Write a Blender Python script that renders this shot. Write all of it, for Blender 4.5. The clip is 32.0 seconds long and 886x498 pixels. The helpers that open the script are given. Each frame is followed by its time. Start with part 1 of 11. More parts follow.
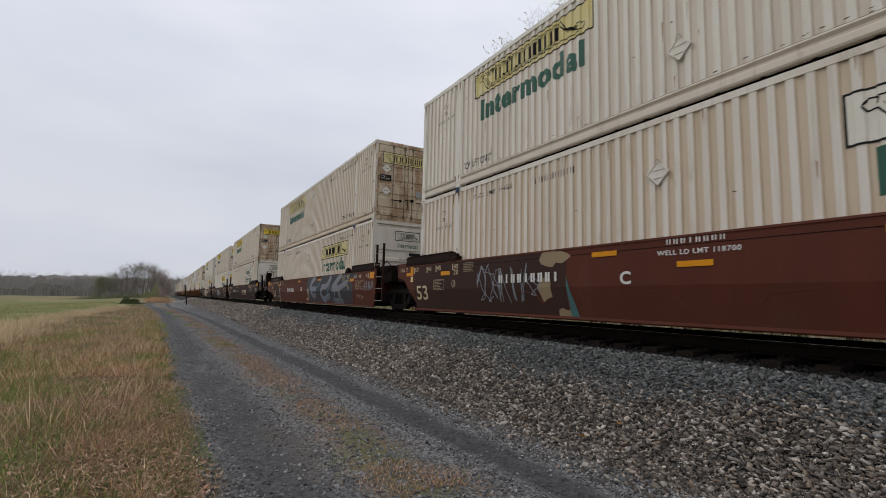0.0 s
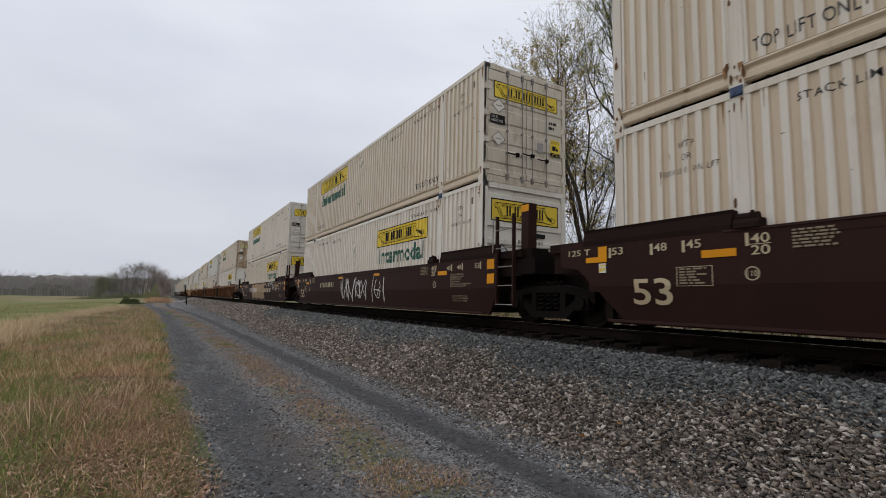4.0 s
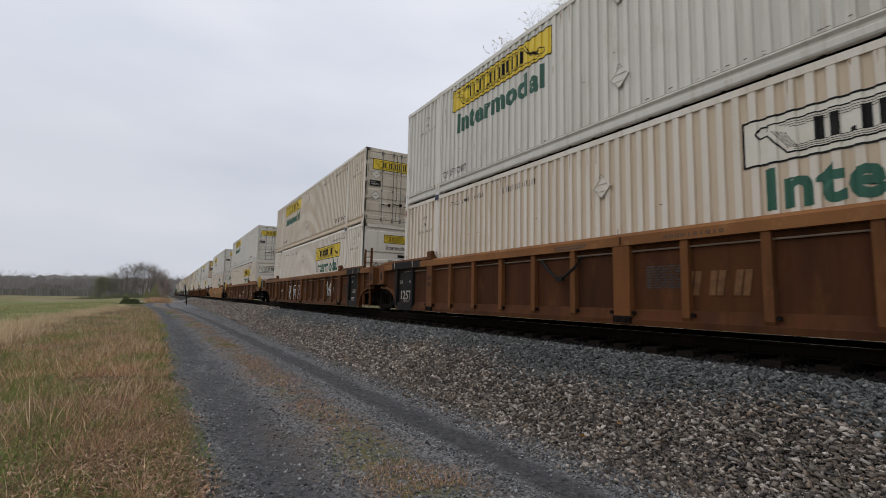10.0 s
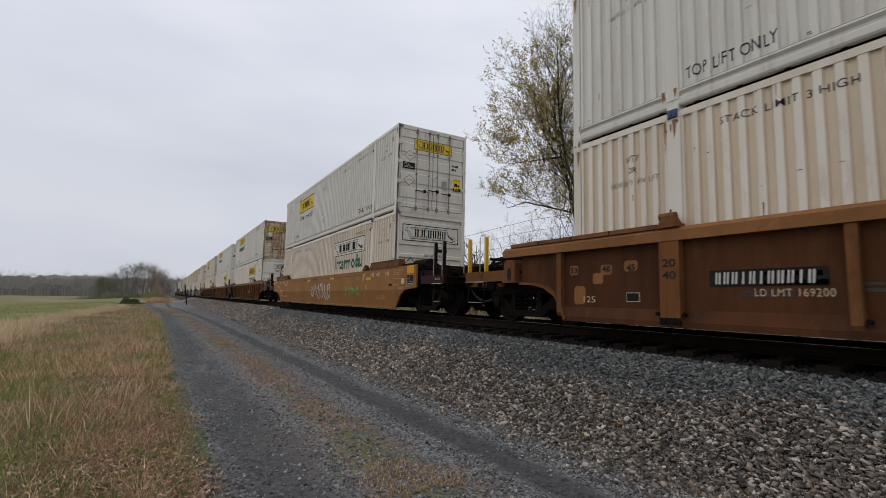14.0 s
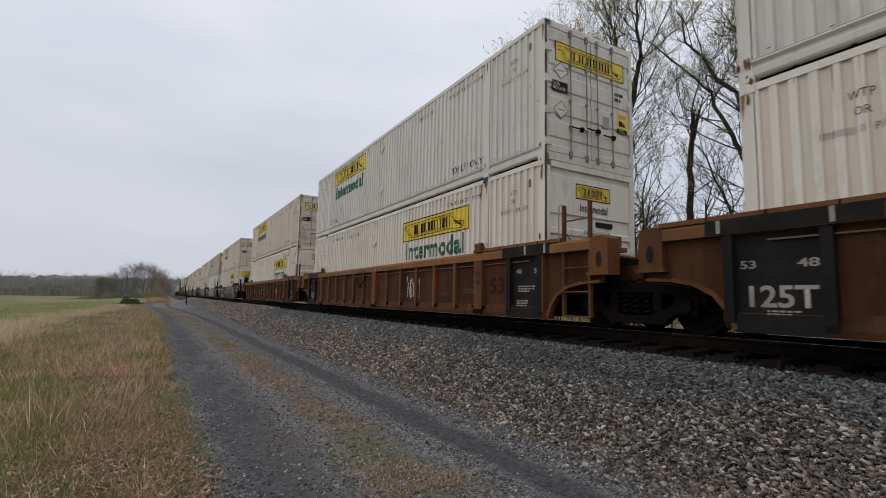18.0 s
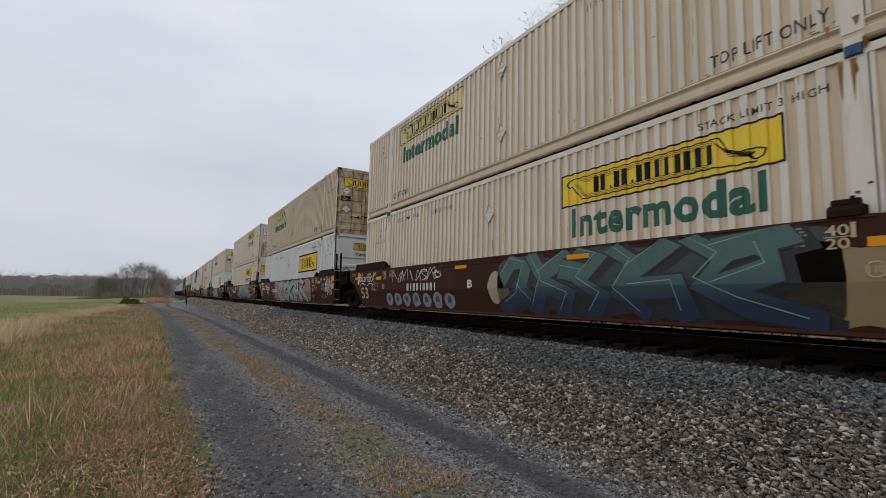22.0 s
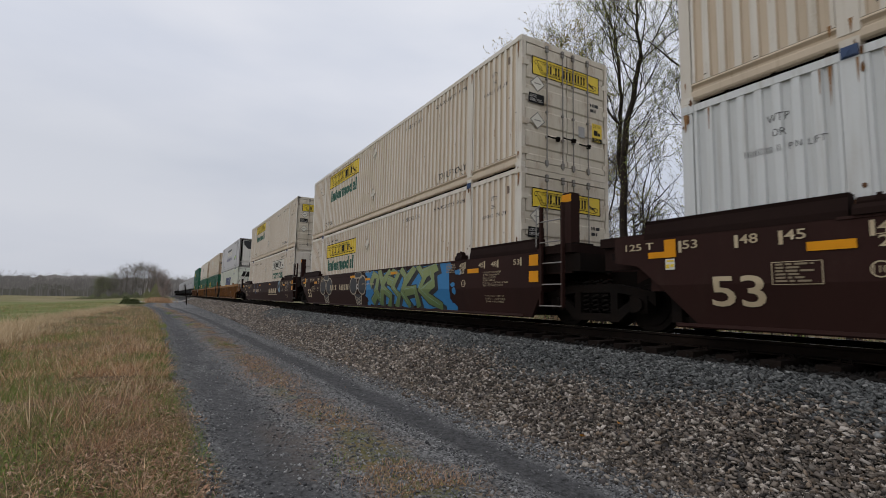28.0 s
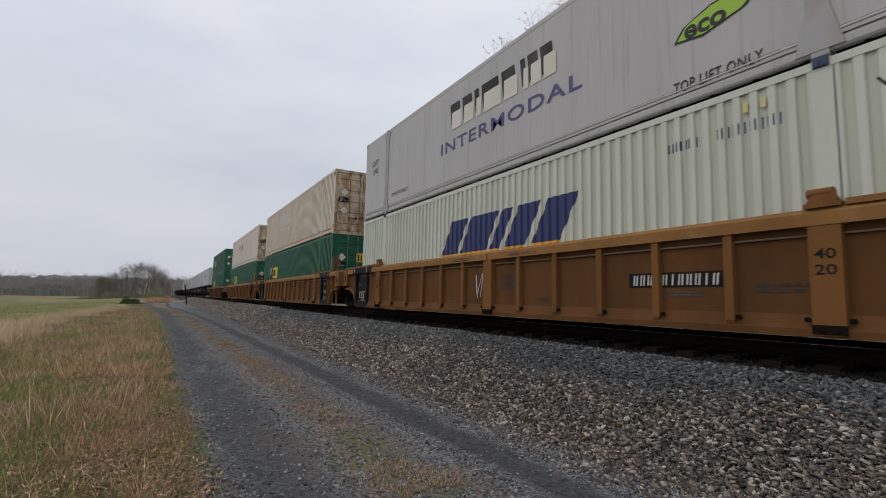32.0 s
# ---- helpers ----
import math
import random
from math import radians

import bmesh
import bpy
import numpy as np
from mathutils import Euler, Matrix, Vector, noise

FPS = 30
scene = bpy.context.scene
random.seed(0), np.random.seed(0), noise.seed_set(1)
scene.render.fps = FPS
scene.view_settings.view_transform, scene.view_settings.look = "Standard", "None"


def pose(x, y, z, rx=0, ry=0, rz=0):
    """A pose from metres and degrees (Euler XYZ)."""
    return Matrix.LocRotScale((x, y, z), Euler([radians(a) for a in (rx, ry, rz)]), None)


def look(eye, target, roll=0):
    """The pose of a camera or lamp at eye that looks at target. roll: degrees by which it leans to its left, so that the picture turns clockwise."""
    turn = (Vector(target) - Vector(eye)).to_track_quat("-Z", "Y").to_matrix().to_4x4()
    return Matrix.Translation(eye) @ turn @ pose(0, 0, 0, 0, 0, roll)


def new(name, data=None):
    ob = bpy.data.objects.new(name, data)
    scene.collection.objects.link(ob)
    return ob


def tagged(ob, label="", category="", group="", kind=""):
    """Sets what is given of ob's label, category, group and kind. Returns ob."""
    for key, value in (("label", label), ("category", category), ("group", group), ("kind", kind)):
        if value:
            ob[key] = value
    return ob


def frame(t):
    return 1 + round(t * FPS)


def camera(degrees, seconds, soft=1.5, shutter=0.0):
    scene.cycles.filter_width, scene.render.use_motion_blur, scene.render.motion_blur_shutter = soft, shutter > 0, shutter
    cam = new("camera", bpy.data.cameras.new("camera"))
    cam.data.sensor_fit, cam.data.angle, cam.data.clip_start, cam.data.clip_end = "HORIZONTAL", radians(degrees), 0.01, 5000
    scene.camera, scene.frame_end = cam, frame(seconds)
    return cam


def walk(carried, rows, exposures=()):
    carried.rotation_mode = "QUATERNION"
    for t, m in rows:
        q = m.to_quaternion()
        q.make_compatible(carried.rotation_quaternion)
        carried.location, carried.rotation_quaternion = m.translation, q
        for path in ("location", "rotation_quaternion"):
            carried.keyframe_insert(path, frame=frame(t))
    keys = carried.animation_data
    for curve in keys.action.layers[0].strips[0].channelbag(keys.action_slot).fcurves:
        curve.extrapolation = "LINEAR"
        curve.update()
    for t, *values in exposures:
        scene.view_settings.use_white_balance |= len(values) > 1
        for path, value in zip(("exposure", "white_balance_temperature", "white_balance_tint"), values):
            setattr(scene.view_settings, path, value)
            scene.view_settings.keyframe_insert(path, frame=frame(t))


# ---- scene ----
# ---- camera: stands still on the grassy edge of the track road ----
EYE = Vector((0.0, 0.0, 1.5))
cam = camera(85.71, 32.0, soft=0.3, shutter=0.06)
YAW, PITCH = radians(30.126), radians(6.126)
AIM = EYE + Vector((math.sin(YAW) * math.cos(PITCH), math.cos(YAW) * math.cos(PITCH), math.sin(PITCH)))
walk(cam, [(0.0, look(EYE, AIM, 1.302)), (32.0, look(EYE, AIM, 1.302))], [(0.0, 0.11), (6.0, 0.09), (7.0, 0.03), (8.0, 0.09), (16.0, 0.08), (25.0, 0.04), (28.0, 0.01), (30.0, 0.01), (31.0, -0.03), (32.0, 0.04)])

XT = 7.505          # centre line of the railway track
RAIL = 1.08         # top of the rail
SPEED = 12.62       # metres per second, towards the camera
BEND = 330.0        # here the straight track begins to bend
RADIUS = 900.0

# ---- world: overcast sky ----
world = bpy.data.worlds.new("overcast")
scene.world = world
world.use_nodes = True
wn, wl = world.node_tree.nodes, world.node_tree.links
wn.clear()
w_out, w_bg = wn.new("ShaderNodeOutputWorld"), wn.new("ShaderNodeBackground")
w_sky = wn.new("ShaderNodeTexSky")
w_sky.sky_type, w_sky.sun_disc = "NISHITA", False
w_sky.sun_elevation, w_sky.sun_rotation = radians(50), radians(250)
w_sky.dust_density, w_sky.air_density = 5.0, 1.0
w_geo, w_map = wn.new("ShaderNodeTexCoord"), wn.new("ShaderNodeMapping")
w_map.inputs["Scale"].default_value = (1.0, 1.0, 3.2)
w_noise = wn.new("ShaderNodeTexNoise")
w_noise.inputs["Scale"].default_value, w_noise.inputs["Detail"].default_value = 1.7, 5.0
w_noise.inputs["Roughness"].default_value = 0.45
w_ramp = wn.new("ShaderNodeValToRGB")
w_ramp.color_ramp.elements[0].position, w_ramp.color_ramp.elements[0].color = 0.36, (5.6, 5.85, 6.5, 1)
w_ramp.color_ramp.elements[1].position, w_ramp.color_ramp.elements[1].color = 0.66, (6.9, 6.95, 7.3, 1)
w_mix = wn.new("ShaderNodeMix")
w_mix.data_type = "RGBA"
w_mix.inputs["Factor"].default_value = 0.93
wl.new(w_geo.outputs["Generated"], w_map.inputs["Vector"])
wl.new(w_map.outputs["Vector"], w_noise.inputs["Vector"])
wl.new(w_noise.outputs["Fac"], w_ramp.inputs["Fac"])
wl.new(w_sky.outputs["Color"], w_mix.inputs["A"])
wl.new(w_ramp.outputs["Color"], w_mix.inputs["B"])
# the cloud is greyest a third of the way up
w_sep, w_rise, w_low = wn.new("ShaderNodeSeparateXYZ"), wn.new("ShaderNodeValToRGB"), wn.new("ShaderNodeMix")
for spot, shade in ((0.0, (0.85, 0.85, 0.85, 1)), (0.09, (0.84, 0.845, 0.855, 1)), (0.24, (0.80, 0.815, 0.835, 1)), (0.40, (0.97, 0.97, 0.975, 1))):
    w_rise.color_ramp.elements.new(spot).color = shade
w_rise.color_ramp.elements.remove(w_rise.color_ramp.elements[0])
w_rise.color_ramp.elements[-1].position, w_rise.color_ramp.elements[-1].color = 0.6, (1.0, 1.0, 1.0, 1)
w_low.data_type, w_low.blend_type = "RGBA", "MULTIPLY"
w_low.inputs["Factor"].default_value = 1.0
wl.new(w_geo.outputs["Generated"], w_sep.inputs["Vector"])
wl.new(w_sep.outputs["Z"], w_rise.inputs["Fac"])
wl.new(w_mix.outputs["Result"], w_low.inputs["A"])
wl.new(w_rise.outputs["Color"], w_low.inputs["B"])
# and heavier towards the north
w_north, w_dim = wn.new("ShaderNodeValToRGB"), wn.new("ShaderNodeMix")
w_north.color_ramp.elements[0].position, w_north.color_ramp.elements[0].color = 0.55, (1.0, 1.0, 1.0, 1)
w_north.color_ramp.elements[1].position, w_north.color_ramp.elements[1].color = 0.98, (0.865, 0.875, 0.895, 1)
w_dim.data_type, w_dim.blend_type = "RGBA", "MULTIPLY"
w_dim.inputs["Factor"].default_value = 1.0
wl.new(w_sep.outputs["Y"], w_north.inputs["Fac"])
wl.new(w_low.outputs["Result"], w_dim.inputs["A"])
wl.new(w_north.outputs["Color"], w_dim.inputs["B"])
wl.new(w_dim.outputs["Result"], w_bg.inputs["Color"])
w_bg.inputs["Strength"].default_value = 0.132
wl.new(w_bg.outputs["Background"], w_out.inputs["Surface"])

sun_data = bpy.data.lights.new("sun", "SUN")
sun_data.energy, sun_data.angle, sun_data.color = 0.4, radians(50), (1.0, 0.97, 0.93)
sun = new("sun", sun_data)
sun.matrix_world = look((-16, 14, 30), (0, 0, 0))
scene.view_settings.exposure = 0.0


# ---- materials ----
def ramp_mix(nt, fac, a, b):
    m = nt.nodes.new("ShaderNodeMix")
    m.data_type = "RGBA"
    for key, val in (("Factor", fac), ("A", a), ("B", b)):
        if isinstance(val, bpy.types.NodeSocket):
            nt.links.new(val, m.inputs[key])
        else:
            m.inputs[key].default_value = val if key == "Factor" else (*val[:3], 1)
    return m.outputs["Result"]


def noise_node(nt, scale, detail=4.0, stretch=(1, 1, 1), rough=0.55, rand=False):
    tc, mp, nz = nt.nodes.new("ShaderNodeTexCoord"), nt.nodes.new("ShaderNodeMapping"), nt.nodes.new("ShaderNodeTexNoise")
    mp.inputs["Scale"].default_value = stretch
    nz.inputs["Scale"].default_value, nz.inputs["Detail"].default_value, nz.inputs["Roughness"].default_value = scale, detail, rough
    nt.links.new(tc.outputs["Object"], mp.inputs["Vector"])
    if rand:
        info, mul = nt.nodes.new("ShaderNodeObjectInfo"), nt.nodes.new("ShaderNodeVectorMath")
        mul.operation = "SCALE"
        mul.inputs[0].default_value = (31.0, 17.0, 9.0)
        nt.links.new(info.outputs["Random"], mul.inputs["Scale"])
        nt.links.new(mul.outputs["Vector"], mp.inputs["Location"])
    nt.links.new(mp.outputs["Vector"], nz.inputs["Vector"])
    return nz.outputs["Fac"]


def stepped(nt, val, lo, hi, gain=1.0):
    r = nt.nodes.new("ShaderNodeMapRange")
    r.inputs["From Min"].default_value, r.inputs["From Max"].default_value = lo, hi
    r.inputs["To Max"].default_value = gain
    nt.links.new(val, r.inputs["Value"])
    return r.outputs["Result"]


def surface(name, base, rough=0.6, metal=0.0, stain=None, amount=0.5, grain=0.0, bump=0.0, scale=1.0, streak=False, second=None, second_amount=0.3, spec=0.5, patch=(0.55, 0.70), drips=0.0):
    """A procedural paint, metal or earth: base colour, stains at a large scale, grain at a small one, fine relief."""
    m = bpy.data.materials.new(name)
    m.use_nodes = True
    nt = m.node_tree
    bs = nt.nodes["Principled BSDF"]
    bs.inputs["Roughness"].default_value, bs.inputs["Metallic"].default_value = rough, metal
    bs.inputs["Specular IOR Level"].default_value = spec
    col = base
    stretch = (1, 1, 0.18) if streak else (1, 1, 1)
    if stain:
        big = noise_node(nt, 1.3 * scale, 5.0, stretch, 0.6, rand=True)
        col = ramp_mix(nt, stepped(nt, big, 0.42, 0.72, amount), col, stain)
    if second:
        med = noise_node(nt, 3.1 * scale, 6.0, (1, 1, 0.35) if streak else (1, 1, 1), 0.7, rand=True)
        col = ramp_mix(nt, stepped(nt, med, *patch, second_amount), col, second)
    if drips:
        runs = noise_node(nt, 1.0, 3.0, (11, 11, 0.45), 0.6, rand=True)
        col = ramp_mix(nt, stepped(nt, runs, 0.56, 0.78, drips), col, tuple(0.5 * c * k for c, k in zip(base, (1.0, 0.86, 0.68))))
    if grain:
        fine = noise_node(nt, 38.0 * scale, 4.0)
        dark = tuple(c * (1 - grain) for c in base[:3])
        col = ramp_mix(nt, stepped(nt, fine, 0.35, 0.8, 0.6), col, dark)
    if isinstance(col, tuple):
        bs.inputs["Base Color"].default_value = (*col[:3], 1)
    else:
        nt.links.new(col, bs.inputs["Base Color"])
    if bump:
        b = nt.nodes.new("ShaderNodeBump")
        b.inputs["Strength"].default_value, b.inputs["Distance"].default_value = bump, 0.02
        nt.links.new(noise_node(nt, 24.0 * scale, 5.0), b.inputs["Height"])
        nt.links.new(b.outputs["Normal"], bs.inputs["Normal"])
    return m


MAT = {}


def container_paint(name, base, dirt, rust=0.25, patch=(0.57, 0.70)):
    MAT[name] = surface(name, base, 0.5, 0, dirt, 0.6, 0.06, 0.03, 0.9, True, (0.24, 0.12, 0.05), rust, 0.2, patch, 0.55)


# darker tints for groove faces and bottom rails, one for each paint
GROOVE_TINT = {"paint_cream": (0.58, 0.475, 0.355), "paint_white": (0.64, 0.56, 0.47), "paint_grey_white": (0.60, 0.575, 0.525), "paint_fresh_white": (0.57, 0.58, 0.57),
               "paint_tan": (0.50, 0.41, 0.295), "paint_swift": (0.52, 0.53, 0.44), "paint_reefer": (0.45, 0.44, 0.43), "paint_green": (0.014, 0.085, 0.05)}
container_paint("paint_white", (0.710, 0.672, 0.595), (0.53, 0.465, 0.37), 0.35)
container_paint("paint_grey_white", (0.66, 0.63, 0.575), (0.48, 0.45, 0.40), 0.3)
container_paint("paint_fresh_white", (0.625, 0.635, 0.625), (0.53, 0.535, 0.52), 0.08)
container_paint("paint_cream", (0.662, 0.614, 0.542), (0.46, 0.375, 0.265), 0.32)
container_paint("paint_tan", (0.532, 0.451, 0.342), (0.40, 0.315, 0.21), 0.4)
container_paint("paint_swift", (0.60, 0.615, 0.53), (0.47, 0.48, 0.40), 0.1)
container_paint("paint_reefer", (0.48, 0.462, 0.46), (0.38, 0.36, 0.355), 0.1)
container_paint("paint_green", (0.018, 0.11, 0.062), (0.012, 0.06, 0.035), 0.06)
container_paint("door_rusty", (0.54, 0.45, 0.33), (0.36, 0.235, 0.13), 0.9, (0.44, 0.56))
MAT["rod_grey"] = surface("rod_grey", (0.22, 0.21, 0.195), 0.6, 0, (0.13, 0.09, 0.06), 0.7)
container_paint("door_white", (0.64, 0.605, 0.54), (0.40, 0.35, 0.27), 0.45, (0.54, 0.68))
container_paint("door_cream", (0.60, 0.545, 0.45), (0.38, 0.30, 0.20), 0.55, (0.52, 0.66))
MAT["tan_faint"] = surface("tan_faint", (0.25, 0.20, 0.135), 0.7, spec=0.1)
MAT["rust_run"] = surface("rust_run", (0.26, 0.13, 0.055), 0.8, 0, (0.36, 0.24, 0.13), 0.7, 0.2, 0, 2.0, spec=0.1)
MAT["rust_dark"] = surface("rust_dark", (0.12, 0.062, 0.033), 0.9, 0, (0.24, 0.125, 0.05), 0.9, 0.3, 0, 5.0, spec=0.1)
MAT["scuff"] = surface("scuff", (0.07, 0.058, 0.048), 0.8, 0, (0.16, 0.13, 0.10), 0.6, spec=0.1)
MAT["placard_grey"] = surface("placard_grey", (0.46, 0.46, 0.45), 0.5, 0, (0.34, 0.33, 0.31), 0.6, 0.1, spec=0.3)
MAT["rod_rust"] = surface("rod_rust", (0.14, 0.095, 0.065), 0.7, 0, (0.22, 0.18, 0.14), 0.7)
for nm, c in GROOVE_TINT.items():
    container_paint(nm + "_tinted", c, tuple(v * 0.8 for v in c), 0.15)
MAT["yellow"] = surface("yellow", (0.74, 0.53, 0.015), 0.5, 0, (0.55, 0.38, 0.06), 0.5, 0.1)
MAT["yellow_faded"] = surface("yellow_faded", (0.62, 0.52, 0.20), 0.55, 0, (0.60, 0.55, 0.40), 0.8, 0.1)
MAT["panel_white"] = surface("panel_white", (0.66, 0.63, 0.55), 0.55, 0, (0.55, 0.50, 0.40), 0.6)
MAT["black_paint"] = surface("black_paint", (0.014, 0.014, 0.014), 0.7, 0, (0.035, 0.03, 0.027), 0.5, spec=0.1)
MAT["green_letters"] = surface("green_letters", (0.004, 0.075, 0.042), 0.5, 0, (0.02, 0.11, 0.07), 0.4)
MAT["dark_letters"] = surface("dark_letters", (0.04, 0.04, 0.04), 0.6, 0, (0.12, 0.11, 0.10), 0.6, spec=0.1)
MAT["white_letters"] = surface("white_letters", (0.62, 0.60, 0.56), 0.6, 0, (0.40, 0.36, 0.32), 0.5)
MAT["tan_letters"] = surface("tan_letters", (0.46, 0.37, 0.235), 0.6, 0, (0.36, 0.25, 0.14), 0.4)
MAT["dull_letters"] = surface("dull_letters", (0.34, 0.315, 0.275), 0.7, 0, (0.15, 0.12, 0.09), 0.7, spec=0.2)
MAT["navy_letters"] = surface("navy_letters", (0.012, 0.022, 0.11), 0.5)
MAT["purple_letters"] = surface("purple_letters", (0.055, 0.045, 0.16), 0.5)
MAT["orange_shadow"] = surface("orange_shadow", (0.70, 0.33, 0.02), 0.5)
MAT["lime"] = surface("lime", (0.30, 0.50, 0.03), 0.5)
MAT["reflector"] = surface("reflector", (0.66, 0.27, 0.006), 0.5, 0, (0.42, 0.16, 0.01), 0.5, spec=0.15)
MAT["hood_dark"] = surface("hood_dark", (0.017, 0.0095, 0.008), 0.8, 0, (0.026, 0.015, 0.012), 0.6, 0.2, 0.04, spec=0.05)
MAT["brown_dark"] = surface("brown_dark", (0.0302, 0.0127, 0.0100), 0.65, 0, (0.0185, 0.0098, 0.0076), 0.7, 0.15, 0.05, 0.6, True, (0.0437, 0.0254, 0.0192), 0.4, 0.09)
MAT["brown_red"] = surface("brown_red", (0.098, 0.030, 0.0185), 0.6, 0, (0.065, 0.023, 0.016), 0.7, 0.15, 0.05, 0.6, True, (0.10, 0.05, 0.033), 0.4, 0.08)
MAT["brown_mid"] = surface("brown_mid", (0.0482, 0.0176, 0.0127), 0.65, 0, (0.0310, 0.0139, 0.0103), 0.7, 0.15, 0.05, 0.6, True, (0.0602, 0.0319, 0.0230), 0.4, 0.08)
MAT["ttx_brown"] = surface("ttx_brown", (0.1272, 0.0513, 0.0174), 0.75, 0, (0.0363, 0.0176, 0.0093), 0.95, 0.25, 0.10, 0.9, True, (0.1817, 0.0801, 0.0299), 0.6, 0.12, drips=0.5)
# for recessed plates: soot, plus the recess's shade put into the colour
MAT["ttx_brown_soot_shade"] = surface("ttx_brown_soot_shade", (0.0835, 0.0337, 0.0128), 0.8, 0, (0.0200, 0.0104, 0.0065), 1.0, 0.3, 0.10, 0.9, True, (0.1226, 0.0528, 0.0214), 0.6, 0.1, drips=0.6)
MAT["ttx_orange_soot_shade"] = surface("ttx_orange_soot_shade", (0.135, 0.060, 0.021), 0.75, 0, (0.065, 0.031, 0.014), 0.8, 0.2, 0.08, 0.8, True, (0.18, 0.09, 0.04), 0.4, 0.1)
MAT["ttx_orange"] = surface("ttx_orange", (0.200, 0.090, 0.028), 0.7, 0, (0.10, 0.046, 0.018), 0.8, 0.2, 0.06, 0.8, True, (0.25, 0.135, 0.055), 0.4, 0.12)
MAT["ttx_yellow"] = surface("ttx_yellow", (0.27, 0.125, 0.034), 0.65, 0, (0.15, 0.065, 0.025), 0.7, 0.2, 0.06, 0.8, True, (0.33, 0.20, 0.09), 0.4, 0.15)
# chord paints: light on the upper face is put into a paler colour
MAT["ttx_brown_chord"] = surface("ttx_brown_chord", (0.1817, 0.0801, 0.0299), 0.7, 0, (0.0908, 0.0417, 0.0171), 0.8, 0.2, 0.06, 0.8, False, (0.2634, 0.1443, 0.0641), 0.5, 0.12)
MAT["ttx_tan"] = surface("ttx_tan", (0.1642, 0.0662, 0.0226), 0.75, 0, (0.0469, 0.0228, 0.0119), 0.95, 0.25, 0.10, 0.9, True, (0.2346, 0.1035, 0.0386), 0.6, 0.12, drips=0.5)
MAT["ttx_tan_soot_shade"] = surface("ttx_tan_soot_shade", (0.0820, 0.0313, 0.0123), 0.8, 0, (0.0196, 0.0096, 0.0061), 1.0, 0.3, 0.10, 0.9, True, (0.1203, 0.0492, 0.0204), 0.6, 0.1, drips=0.6)
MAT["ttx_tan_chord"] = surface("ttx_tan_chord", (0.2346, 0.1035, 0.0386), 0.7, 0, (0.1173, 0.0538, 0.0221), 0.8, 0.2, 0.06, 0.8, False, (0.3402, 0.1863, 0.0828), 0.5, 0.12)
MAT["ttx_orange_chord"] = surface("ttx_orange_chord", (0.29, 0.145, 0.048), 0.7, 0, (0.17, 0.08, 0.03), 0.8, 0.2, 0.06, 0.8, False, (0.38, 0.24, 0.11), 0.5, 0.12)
MAT["brown_repaint"] = surface("brown_repaint", (0.046, 0.024, 0.018), 0.65, 0, (0.032, 0.018, 0.014), 0.7, 0.15, 0.05, 0.6, True, spec=0.1)
MAT["car_black"] = surface("car_black", (0.0105, 0.0105, 0.010), 0.7, 0, (0.04, 0.03, 0.024), 0.6, 0.2, 0.05, spec=0.12)
MAT["safety_yellow"] = surface("safety_yellow", (0.62, 0.38, 0.02), 0.5, 0, (0.35, 0.22, 0.05), 0.6)
MAT["grab_white"] = surface("grab_white", (0.30, 0.285, 0.26), 0.5, 0, (0.16, 0.13, 0.10), 0.7)
MAT["steel_dark"] = surface("steel_dark", (0.0085, 0.0066, 0.0057), 0.8, 0, (0.020, 0.0125, 0.0085), 0.6, 0.2, 0.1, spec=0.06)
MAT["steel_grey"] = surface("steel_grey", (0.30, 0.29, 0.28), 0.45, 0.6, (0.20, 0.15, 0.11), 0.5)
MAT["wheel_steel"] = surface("wheel_steel", (0.0085, 0.0068, 0.0058), 0.75, 0, (0.018, 0.0118, 0.0085), 0.6, spec=0.08)
MAT["rail_side"] = surface("rail_side", (0.013, 0.0095, 0.0075), 0.9, 0, (0.028, 0.017, 0.012), 0.6, 0.2, 0.1, spec=0.08)
MAT["rail_top"] = surface("rail_top", (0.32, 0.31, 0.30), 0.25, 1.0)
MAT["tie_wood"] = surface("tie_wood", (0.013, 0.009, 0.0075), 0.95, 0, (0.022, 0.016, 0.012), 0.7, 0.3, 0.4, spec=0.08)
MAT["reefer_black"] = surface("reefer_black", (0.012, 0.012, 0.013), 0.35)
MAT["blue_lock"] = surface("blue_lock", (0.02, 0.05, 0.13), 0.6, 0, (0.05, 0.04, 0.03), 0.6)
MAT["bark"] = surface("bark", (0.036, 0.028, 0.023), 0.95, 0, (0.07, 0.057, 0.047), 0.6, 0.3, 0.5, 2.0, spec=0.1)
# distant barks: haze is put into the colour as a paler tone
MAT["bark_clump_haze"] = surface("bark_clump_haze", (0.17, 0.155, 0.14), 0.95, 0, (0.22, 0.20, 0.18), 0.6, spec=0.0)
MAT["bark_far_haze"] = surface("bark_far_haze", (0.21, 0.20, 0.19), 0.95, 0, (0.25, 0.235, 0.225), 0.6, spec=0.1)
MAT["trailer_grey"] = surface("trailer_grey", (0.42, 0.42, 0.43), 0.5, 0, (0.33, 0.32, 0.31), 0.6)
MAT["tyre"] = surface("tyre", (0.02, 0.02, 0.02), 0.8)
